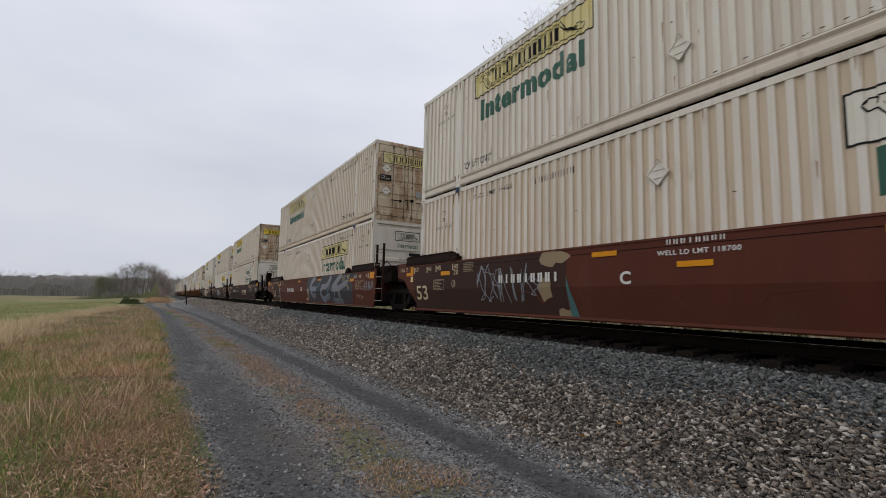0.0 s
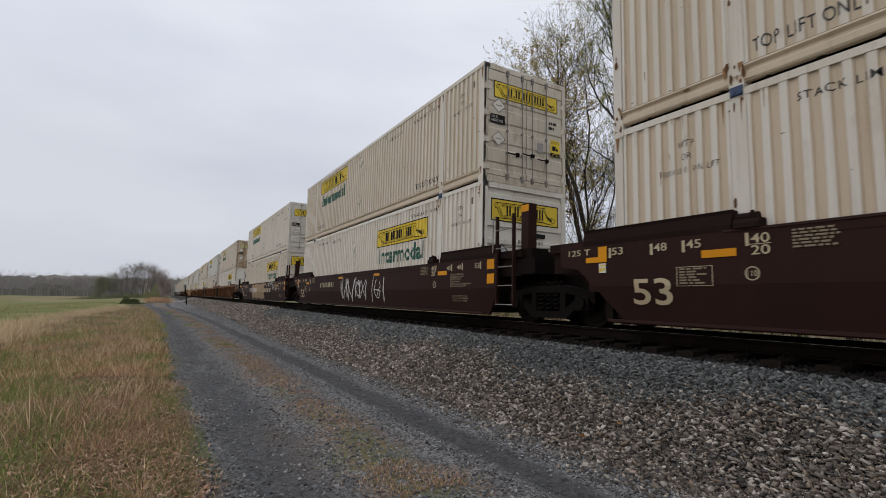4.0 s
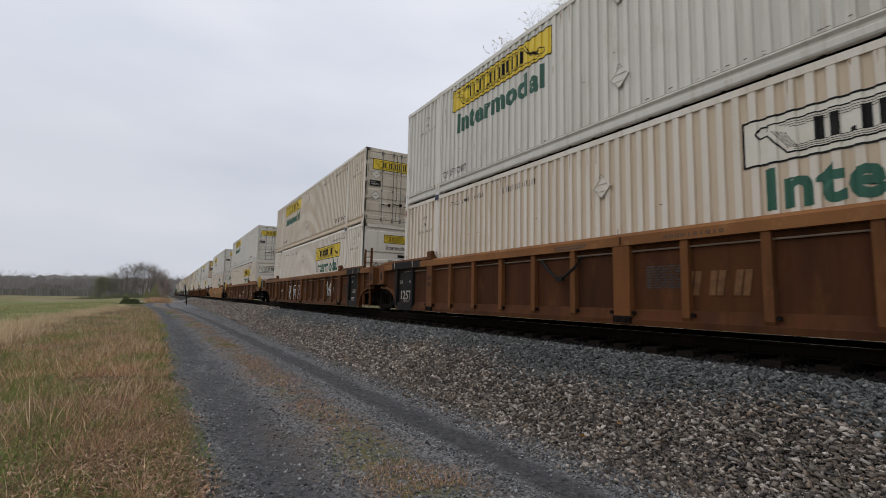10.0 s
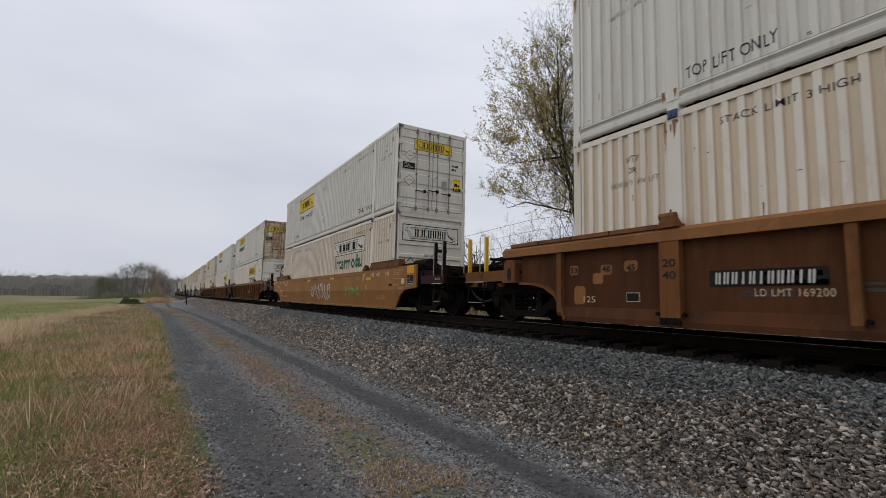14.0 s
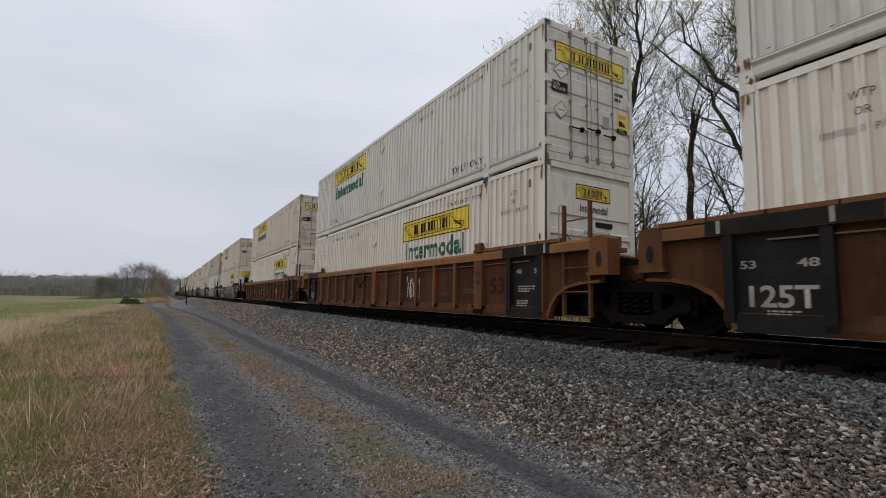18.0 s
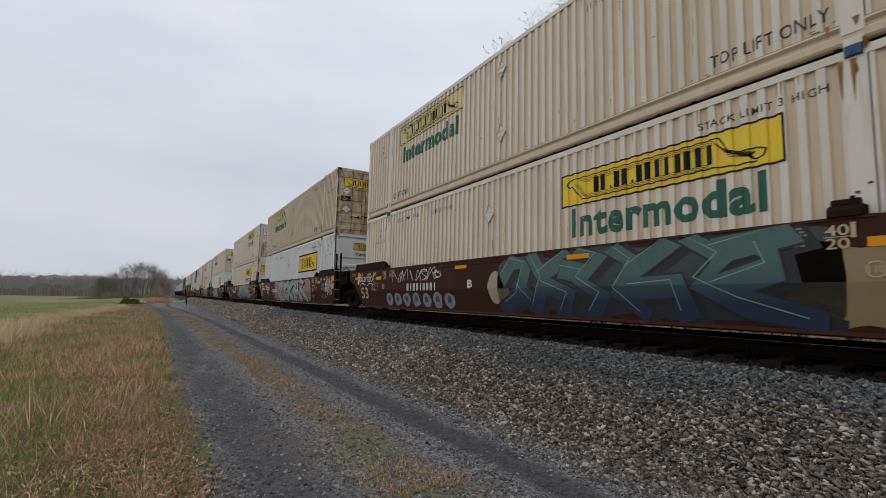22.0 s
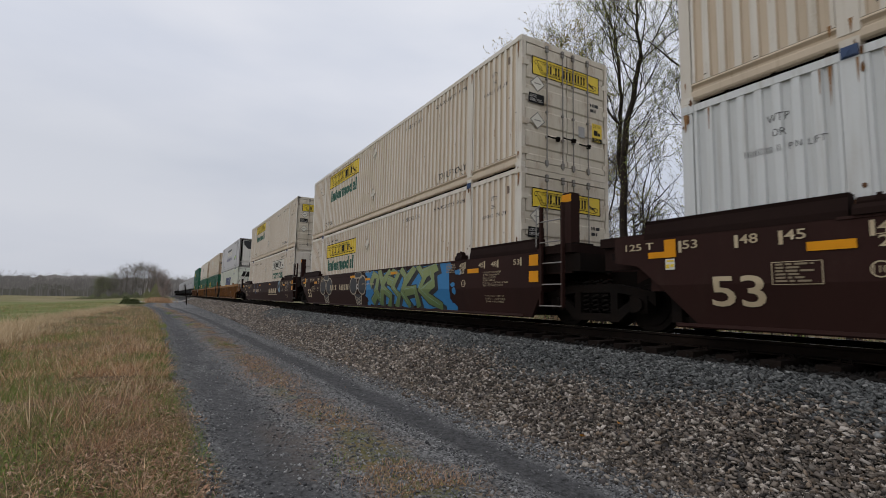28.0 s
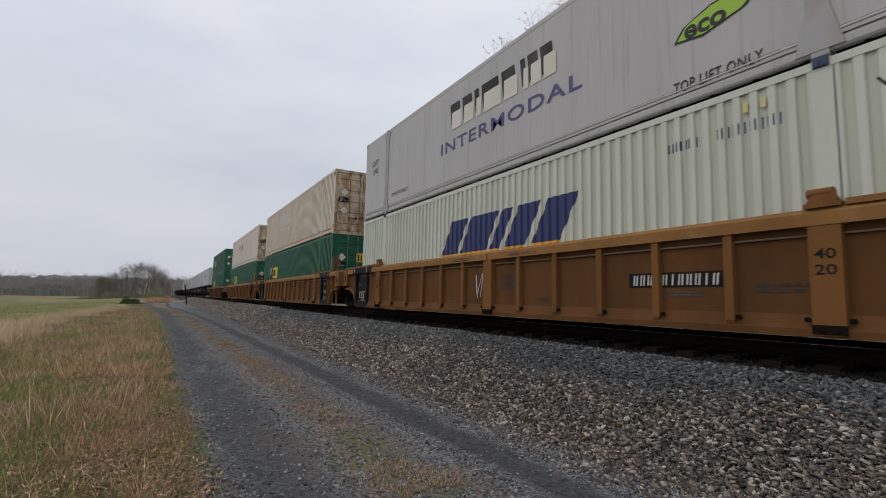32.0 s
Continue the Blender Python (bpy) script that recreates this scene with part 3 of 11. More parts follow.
def shell(paint, smooth_wall=False):
    c = thing("container", "", "shipping container", "containers on the train")
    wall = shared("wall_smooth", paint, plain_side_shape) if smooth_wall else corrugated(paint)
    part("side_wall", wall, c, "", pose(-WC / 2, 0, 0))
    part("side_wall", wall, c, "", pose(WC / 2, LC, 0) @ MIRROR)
    # the dirty bottom rail takes the groove tint
    rail = shared("rail", paint + "_tinted", rail_shape)
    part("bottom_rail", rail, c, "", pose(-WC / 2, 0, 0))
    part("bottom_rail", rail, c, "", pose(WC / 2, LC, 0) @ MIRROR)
    # thin dark strip stands for the shadow line between wall and rail
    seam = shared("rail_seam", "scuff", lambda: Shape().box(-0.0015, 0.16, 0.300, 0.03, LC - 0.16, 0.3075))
    part("rail_seam", seam, c, "painted shadow line over the bottom rail", pose(-WC / 2, 0, 0))
    top = shared("top_rail", paint, lambda: Shape().box(-0.006, 0.1, HC - 0.10, 0.07, LC - 0.1, HC - 0.004))
    part("top_rail", top, c, "", pose(-WC / 2, 0, 0))
    part("top_rail", top, c, "", pose(WC / 2, LC, 0) @ MIRROR)
    part("roof", shared("roof", paint, roof_shape), c)
    part("floor", shared("floor", "steel_dark", floor_shape), c)
    post, cast = shared("post", paint, post_shape), shared("casting", "steel_grey" if smooth_wall else paint, casting_shape)
    for y in (1.845, LC - 2.055):
        part("stacking_post", post, c, "", pose(-WC / 2, y, 0))
        part("stacking_post", post, c, "", pose(WC / 2, y + 0.21, 0) @ MIRROR)
        for z in (0.0, HC - 0.118):
            part("corner_casting", cast, c, "dark steel casting" if z else "", pose(-WC / 2, y + 0.015, z))
    strip = shared("end_strip", paint, lambda: Shape().box(-0.004, 0.0, 0.12, 0.06, 0.16, HC - 0.1))
    for y in (0, LC - 0.16):
        part("edge_post", strip, c, "", pose(-WC / 2, y, 0))
    for z in (0.0, HC - 0.118):
        for y in (0.0, LC - 0.18):
            part("corner_casting", cast, c, "", pose(-WC / 2, y, z))
    return c


def add_nose(c, paint, near, panel):
    at = pose(0, 0, 0) if near else pose(0, LC, 0) @ MIRROR
    part("end_frame", shared("nose", paint, nose_shape), c, "", at)
    part("end_wall", shared("nose_panel", paint, nose_panel_shape), c, "ribbed closed end", at)
    if not near:
        return
    if panel == "wide_yellow" or panel == "wide_white":
        end_marks(c, "logo_panel", UNIT, "u", "yellow" if panel == "wide_yellow" else "panel_white", -1.05, 1.05, 1.98, 2.52, "carrier's name panel", -0.018)
        end_marks(c, "logo_border", border(0.014, 0.05), "b", "black_paint", -1.05, 1.05, 1.98, 2.52, "", -0.015)
        end_marks(c, "logo_mark", logo_marks(), "m", "black_paint", -1.0, 1.0, 2.0, 2.5, "dark bars in place of a name", -0.013)
    elif panel == "small":
        end_marks(c, "logo_panel", UNIT, "u2", "yellow", -0.45, 0.55, 2.2, 2.52, "small yellow name panel", -0.018)
        end_marks(c, "logo_border", border(0.02, 0.07), "b2", "black_paint", -0.45, 0.55, 2.2, 2.52, "", -0.015)
        end_marks(c, "logo_mark", logo_marks(), "m2", "black_paint", -0.41, 0.51, 2.22, 2.50, "", -0.013)
        end_marks(c, "lettering", word("Intermodal", 0.02), "im", "dark_letters", -0.34, 0.46, 1.95, 2.12, "small dark lettering", -0.013)
    elif panel == "small_white":
        end_marks(c, "logo_panel", UNIT, "u3", "panel_white", -0.45, 0.55, 2.2, 2.55, "small pale name panel", -0.018)
        end_marks(c, "logo_border", border(0.02, 0.07), "b3", "black_paint", -0.45, 0.55, 2.2, 2.55, "", -0.015)
        end_marks(c, "logo_mark", logo_marks(), "m3", "black_paint", -0.41, 0.51, 2.22, 2.52, "", -0.013)
        end_marks(c, "lettering", word("Intermodal", 0.02), "im3", "green_letters", -0.34, 0.46, 1.95, 2.12, "small green lettering", -0.013)
    if panel == "wide_white":
        runs = flat_polys("end_runs", [[(x, 0.0), (x + w, 0.02), (x + w * 0.8, h), (x + w * 0.2, h * 0.97)] for x, w, h in ((0.0, 0.05, 0.8), (0.06, 0.03, 1.0), (0.16, 0.02, 0.5), (0.35, 0.025, 0.7), (0.38, 0.02, 0.4), (0.61, 0.02, 0.55), (0.8, 0.03, 0.9), (0.97, 0.03, 0.6))])
        tagged(end_marks(c, "rust_stain", runs, "er", "rust_run", -1.12, 1.12, 0.32, 1.42, "rust runs down the closed end", -0.0085), kind="stuff")
    end_marks(c, "serial_mark", bars(9, 3), "sb", "dark_letters", -0.25, 0.55, 1.49, 1.58, "", -0.002)
    end_marks(c, "placard_holder", DIAMOND_FULL, "pf", "placard_grey", -0.98, -0.5, 0.98, 1.46, "grey metal placard holder", 0.006)
    end_marks(c, "placard_edge", DIAMOND, "pd", "steel_dark", -0.98, -0.5, 0.98, 1.46, "", 0.009)
    slot = shared("pin_slot", "black_paint", lambda: Shape().box(0.15, 0.02, 1.68, 0.62, 0.06, 1.78))
    part("pin_slot", slot, c, "dark slot")


def add_doors(c, paint, near, panel=True, gear="steel_grey", narrow=False):
    at = pose(0, 0, 0) if near else pose(0, LC, 0) @ MIRROR
    part("door_frame", shared("frame", paint, frame_shape), c, "", at)
    part("door_seal", shared("seal", "black_paint", lambda: Shape().box(-WC / 2 + 0.09, 0.06, 0.15, WC / 2 - 0.09, 0.075, HC - 0.12)), c, "black rubber seal", at)
    leafs = []
    for side in (-1, 1):
        leafs.append(part("door", shared(("door", side), paint, lambda: door_shape(side)), c, "ribbed steel door leaf", at))
    if not near:
        return
    rod, handle, hinge = shared("rod", gear, rod_shape), shared("handle", "steel_dark", handle_shape), shared("hinge", paint, hinge_shape)
    for leaf, xs in zip(leafs, ((-0.62, -0.16), (0.16, 0.62))):
        for x in xs:
            part("lock_rod", rod, leaf, "", pose(x, 0, 0))
            part("handle", handle, leaf, "", pose(x if x < 0 else x - 0.3, 0, 0.0 if abs(x) > 0.4 else 0.05))
    for z in (0.35, 1.0, 1.65, 2.3):
        part("hinge", hinge, leafs[0], "", pose(-WC / 2 + 0.07, 0, z))
        part("hinge", hinge, leafs[1], "", pose(WC / 2 - 0.07, 0, z) @ MIRROR)
    if panel:
        half, low = (0.72, 2.12) if narrow else (1.02, 2.08)
        for k, (x0, x1) in enumerate(((-half, -0.02), (0.02, half))):
            end_marks(leafs[k], "logo_panel", UNIT, ("d", k, narrow), "yellow" if panel is True else panel, x0, x1, low, 2.50, "yellow name panel", 0.0)
        end_marks(leafs[0], "logo_border", border(0.012, 0.05), ("db", narrow), "black_paint", -half, half, low, 2.50, "", 0.003)
        end_marks(leafs[0], "logo_mark", logo_marks(), ("dm", narrow), "black_paint", -half + 0.02, half - 0.02, low + 0.02, 2.48, "dark bars in place of a name", 0.004)
    end_marks(leafs[0], "sticker", UNIT, "dk", "black_paint", -1.12, -0.68, 1.44, 1.66, "black sticker", 0.002)
    end_marks(leafs[0], "sticker_print", word("LOCAL\nDEDICATED"), "dkb", "white_letters", -1.08, -0.74, 1.48, 1.63, "", 0.004)
    for z in (0.88, 1.70):
        end_marks(leafs[0], "placard_holder", DIAMOND_FULL, ("dg", z), "panel_white", -1.08, -0.66, z, z + 0.38, "", 0.004)
        end_marks(leafs[0], "placard_edge", DIAMOND, ("dd", z), "rod_grey", -1.08, -0.66, z, z + 0.38, "", 0.007)
    end_marks(leafs[1], "caution_sticker", UNIT, "cs", "yellow", 0.78, 1.1, 0.92, 1.36, "yellow caution sticker", 0.002)
    end_marks(leafs[1], "caution_print", word("CAUTION"), "cb", "black_paint", 0.81, 1.07, 1.26, 1.33, "", 0.004)
    end_marks(leafs[1], "caution_print", UNIT, "cbk", "black_paint", 0.78, 1.1, 0.92, 1.02, "", 0.0035)
    end_marks(leafs[1], "caution_print", word("WIDE\nTURNS"), "cbw", "yellow", 0.84, 1.04, 0.93, 1.01, "", 0.005)
    end_marks(leafs[1], "caution_mark", flat_polys("truck", [[(0, 0.2), (0.6, 0.2), (0.6, 1), (0, 1)], [(0.65, 0.2), (1, 0.2), (1, 0.6), (0.65, 0.8)]]), "cbt", "black_paint", 0.84, 1.04, 1.08, 1.20, "", 0.004)
    end_marks(leafs[1], "data_plate", UNIT, "dp", "steel_grey", 0.34, 0.54, 0.95, 1.2, "grey data plate", 0.003)
    end_marks(leafs[1], "serial_mark", bars(5, 8, 2), "ds", "dark_letters", 0.72, 1.05, 1.62, 1.82, "", 0.003)


def wear_shape(seed, rust):
    """Rust runs below the top rail and beside the posts, or short scuffs above the bottom rail, on the outer ribs."""
    rnd, s = random.Random(seed), Shape()
    ribs = [a for a in cells()]
    for k in range(34 if rust else 46):
        y = rnd.choice(ribs) + rnd.uniform(-EDGE * 0.8, EDGE * 0.8)
        if rust:
            w, h = rnd.uniform(0.008, 0.022), rnd.uniform(0.05, 0.42) ** 1.2
            z1 = HC - 0.10 if rnd.random() < 0.6 else rnd.uniform(0.5, 2.4)
            w, y = min(w, 0.05), y
            s.add([(-0.003, y - w / 2, z1), (-0.003, y + w / 2, z1), (-0.003, y + w * 0.2, z1 - h), (-0.003, y - w * 0.1, z1 - h)], [(0, 1, 2, 3)])
        else:
            w, h = rnd.uniform(0.02, 0.08), rnd.uniform(0.005, 0.016)
            z = rnd.uniform(0.31, 0.38) if rnd.random() < 0.7 else rnd.uniform(0.9, 2.2)
            s.add([(-0.0025, y, z), (-0.0025, y + w, z + rnd.uniform(-0.01, 0.01)), (-0.0025, y + w * 0.9, z + h), (-0.0025, y + w * 0.1, z + h)], [(0, 1, 2, 3)])
    if rust:
        for y in (0.0, 1.845, 2.03, LC - 2.055, LC - 1.87, LC - 0.17):
            for z, h in ((HC - 0.12, 0.5), (0.34, 0.2)):
                w = rnd.uniform(0.02, 0.07)
                yy = y + rnd.uniform(0.0, 0.12)
                s.add([(-0.0165, yy, z), (-0.0165, yy + w, z), (-0.0165, yy + w * 0.6, z - h * rnd.uniform(0.5, 1)), (-0.0165, yy + w * 0.3, z - h * 0.4)], [(0, 1, 2, 3)])
    return s


WORN = [0]


def add_wear(c, heavy=False):
    WORN[0] += 1
    for j in range(2 if heavy else 1):
        k = (WORN[0] + 2 * j) % 5
        tagged(part("rust_stain", shared(("runs", k), "rust_run", lambda: wear_shape(90 + k, True)), c, "thin rust runs", pose(-WC / 2 - 0.0005 * j, 0, 0)), kind="stuff")
    if heavy or WORN[0] % 2:
        k = WORN[0] % 3
        tagged(part("rust_patch", shared(("blotch", k), "rust_dark", lambda: rust_blotch(40 + k)), c, "flaked dark rust at the posts", pose(-WC / 2, 0, 0)), kind="stuff")
    k = WORN[0] % 4
    tagged(part("scuff", shared(("scuffs", k), "scuff", lambda: wear_shape(70 + k, False)), c, "short dark scuffs", pose(-WC / 2, 0, 0)), kind="stuff")


def placard_shape():
    """A diamond plate with a folded rim and two level clips."""
    s = Shape()
    def ring(r, x):
        return [(x, 0.19 + r * math.cos(a), 0.19 + r * math.sin(a)) for a in (0.0, math.pi / 2, math.pi, 1.5 * math.pi)]
    vs = ring(0.19, 0.0) + ring(0.19, -0.022) + ring(0.17, -0.022) + ring(0.17, -0.010)
    fs = [(4 * k + i, 4 * k + (i + 1) % 4, 4 * k + 4 + (i + 1) % 4, 4 * k + 4 + i) for k in range(3) for i in range(4)] + [(12, 13, 14, 15)]
    s.add(vs, fs)
    for z in (0.13, 0.25):
        s.box(-0.022, 0.10, z - 0.012, -0.010, 0.28, z + 0.012)
    return s


def placard_wire():
    s = Shape()
    p = [(-0.024, 0.0, 0.19), (-0.024, 0.19, 0.0), (-0.024, 0.38, 0.19)]
    s.tube(p, 0.006, 4)
    s.tube([(-0.024, 0.14, 0.33), (-0.030, 0.17, 0.40), (-0.030, 0.21, 0.40), (-0.024, 0.24, 0.33)], 0.005, 4)
    return s


def rust_blotch(seed):
    """Flaked rust round the lifting posts and the corner castings, in ragged patches."""
    rnd, s = random.Random(seed), Shape()
    for y, w in ((1.845, 0.21), (LC - 2.055, 0.21), (0.0, 0.16), (LC - 0.16, 0.16)):
        for z, n in ((0.16, 6), (HC - 0.2, 3), (1.2, 2)):
            for k in range(n):
                cy, cz = y + w * rnd.random(), z + rnd.uniform(-0.12, 0.24)
                rx, rz = rnd.uniform(0.008, 0.035), rnd.uniform(0.015, 0.09)
                m = 7
                s.add([(-0.0172 - 0.0002 * k, cy + rx * rnd.uniform(0.5, 1.2) * math.cos(6.283 * i / m), cz + rz * rnd.uniform(0.5, 1.2) * math.sin(6.283 * i / m)) for i in range(m)], [tuple(range(m))])
    for k in range(26):
        y, z = rnd.uniform(0.3, LC - 0.3), rnd.choice((0.09, 0.12, 0.24, 0.27))
        w = rnd.uniform(0.04, 0.5) * rnd.random()
        s.add([(-0.0024 - 0.00004 * k, y, z), (-0.0024 - 0.00004 * k, y + w, z + rnd.uniform(-0.006, 0.006)), (-0.0024 - 0.00004 * k, y + w * 0.8, z + 0.022), (-0.0024 - 0.00004 * k, y + w * 0.1, z + 0.018)], [(0, 1, 2, 3)])
    return s


def hunt_container(paint, logo, nose_near, upper, end_panel="wide_yellow", rusty=False, faded=False):
    """A corrugated box with a carrier's panel near its closed end and stencilled notes."""
    c = shell(paint)
    name_word = COLOUR_WORD[paint]
    note = {"yellow": "yellow name panel", "yellow_faded": "faded yellow panel", "panel_white": "pale bordered panel", "square": "bright yellow bordered panel", "small": "small yellow panel"}[logo]
    tagged(c, "%s ribbed container, %s, %s" % (name_word, note, "stacked on another" if upper else "in a well car"))
    add_nose(c, paint, nose_near, end_panel)
    add_doors(c, "door_rusty" if rusty else ("door_white" if "white" in paint else "door_cream"), not nose_near, "yellow_faded" if faded else True, "rod_rust" if rusty else "rod_grey", logo == "small")
    a, b = (2.65, 6.35) if nose_near else (LC - 6.35, LC - 2.65)
    zp, zw = (2.07, 1.45) if upper else (1.82, 1.25)
    if logo == "square":
        marks(c, "logo_panel", UNIT, "u", "yellow", a, b, 1.38, 2.30, "yellow name panel")
        marks(c, "logo_border", border(0.025, 0.08), "b", "black_paint", a, b, 1.38, 2.30, "thick black border", 0.006)
        marks(c, "logo_mark", logo_marks(), "m", "black_paint", a + 0.35, b - 0.35, 1.5, 2.16, "dark bars in place of a name", 0.007)
    elif logo == "small":
        marks(c, "logo_panel", UNIT, "u", "yellow", a + 0.2, b - 0.6, 1.75, 2.45, "yellow name panel")
        marks(c, "logo_border", border(0.02, 0.06), "b", "black_paint", a + 0.2, b - 0.6, 1.75, 2.45, "", 0.006)
        marks(c, "logo_mark", logo_marks(), "m", "black_paint", a + 0.4, b - 0.8, 1.85, 2.35, "dark bars in place of a name", 0.007)
        letters(c, "lettering", "Intermodal", "dark_letters", a + 0.5, b - 0.9, 1.32, 1.62, 0.01, "dark lettering")
    else:
        marks(c, "logo_panel", UNIT, "u", logo, a, b, zp, zp + 0.60, note)
        marks(c, "logo_border", border(0.007, 0.045), "b", "black_paint", a, b, zp, zp + 0.60, "", 0.006)
        marks(c, "logo_mark", logo_marks(), "m", "black_paint", a + 0.08, b - 0.08, zp + 0.03, zp + 0.57, "dark bars in place of a name", 0.007)
        letters(c, "lettering", "Intermodal", "green_letters", a + 0.22, b - 0.25, zw, zw + 0.52, 0.042, "bold green lettering")
    for y0, z0, s, w in ((2.15, 0.42, "TOP LIFT ONLY", 1.35), (LC - 3.35, 0.42, "TOP LIFT ONLY", 1.2)) if upper else ():
        letters(c, "stencil", s, "dark_letters", y0, y0 + w, z0, z0 + 0.17, 0.006)
    for y0 in (2.2, LC - 4.1):
        letters(c, "stencil", "STACK LIMIT 3 HIGH", "dark_letters", y0, y0 + 1.5, 2.50, 2.60, 0.004)
        if (y0 < 5) != nose_near:
            marks(c, "serial_mark", bars(11, 2, 1, 0.0, 0.12), "s", "dark_letters", (y0 + 2.3) if y0 < 5 else (y0 - 1.8), (y0 + 3.5) if y0 < 5 else (y0 - 0.6), 2.44, 2.56)
    for y0 in (0.85, LC - 1.35):
        letters(c, "stencil", "WTP", "dark_letters", y0 + 0.02, y0 + 0.26, 2.33, 2.43, -0.008)
        letters(c, "stencil", "OR", "dark_letters", y0 + 0.06, y0 + 0.21, 2.15, 2.24, -0.008)
        marks(c, "stencil", bars(8, 4, 1, 0.0, 0.13), "s2", "dark_letters", y0 + 0.1, y0 + 0.52, 1.96, 2.04)
        letters(c, "stencil", "PIN LIFT", "dark_letters", y0 - 0.34, y0 + 0.04, 1.96, 2.04, -0.008)
    for z in (0.72, 2.2) if upper else (1.85,):
        y = (8.0 if upper else 8.4)
        part("placard_holder", shared("holder", paint, placard_shape), c, "painted metal placard holder", pose(-WC / 2, y, z))
        part("placard_edge", shared("holder_wire", "rod_grey", placard_wire), c, "thin dark wire edge", pose(-WC / 2, y, z))
    add_wear(c, rusty)
    plate = shared("id_plate", "rod_rust", lambda: Shape().box(-0.008, 0.40, 2.40, 0.0, 0.465, 2.56).box(-0.011, 0.41, 2.43, -0.008, 0.455, 2.53))
    part("id_plate", plate, c, "", pose(-WC / 2, 0, 0))
    if upper:
        lock = shared("box_lock", "blue_lock", lambda: Shape().box(-0.03, 1.87, -0.10, 0.12, 2.03, 0.03).box(-0.04, 1.88, -0.09, -0.03, 2.02, 0.01).prism([(1.90, -0.085), (1.93, -0.085), (1.955, -0.01), (1.94, 0.005)], "x", -0.05, -0.04).prism([(1.97, -0.085), (2.00, -0.085), (1.96, 0.005), (1.945, -0.01)], "x", -0.05, -0.04))
        part("box_lock", lock, c, "blue and black stacking lock", pose(-WC / 2, 0, 0))
        part("box_lock", lock, c, "", pose(-WC / 2, LC - 3.9, 0))
    return c


def swift_container():
    c = shell("paint_swift")
    tagged(c, "pale greenish-white corrugated container with slanted navy bars")
    add_doors(c, "paint_swift", True, False)
    add_nose(c, "paint_swift", False, "")
    block = flat_polys("slant", [[(x, 0), (x + w, 0), (x + w + 0.10, 1), (x + 0.10, 1)] for x, w in ((0, 0.15), (0.18, 0.22), (0.43, 0.075), (0.54, 0.14), (0.72, 0.16))])
    marks(c, "logo_shadow", block, "s0", "orange_shadow", 5.65, 10.45, 1.20, 2.02, "orange shadow of the bars", 0.004)
    marks(c, "logo_mark", block, "s1", "navy_letters", 5.6, 10.4, 1.26, 2.09, "navy slanted bars in place of a name", 0.007)
    end_marks(c, "logo_mark", block, "s2", "black_paint", -1.0, 1.0, 2.0, 2.5, "black slanted bars", 0.008)
    end_marks(c, "lettering", word("INTERMODAL"), "s3", "dark_letters", -0.2, 1.0, 1.7, 1.85, "", 0.008)
    marks(c, "serial_mark", bars(4, 9, 1, 0.0, 0.14), "s4", "navy_letters", 3.34, 3.87, 2.29, 2.43)
    marks(c, "serial_mark", bars(6, 10, 1, 0.0, 0.14), "s5", "navy_letters", 2.33, 3.15, 2.29, 2.44)
    for y in (2.56, 2.77):
        part("id_plate", shared("brass_plate", "yellow_faded", lambda: Shape().box(-0.012, -0.03, 2.55, 0.0, 0.03, 2.68)), c, "small brass plate", pose(-WC / 2, y, 0))
    letters(c, "stencil", "WTP", "dark_letters", 0.9, 1.5, 2.38, 2.5, 0.012)
    end_marks(c, "serial_mark", bars(4, 9), "s6", "navy_letters", -0.4, 0.15, 1.38, 1.56, "", 0.008)
    end_marks(c, "serial_mark", bars(6, 9), "s7", "navy_letters", 0.3, 1.0, 1.38, 1.56, "", 0.008)
    end_marks(c, "notice", UNIT, "s8", "panel_white", -1.1, -0.45, 1.2, 1.62, "white notice", 0.005)
    return c


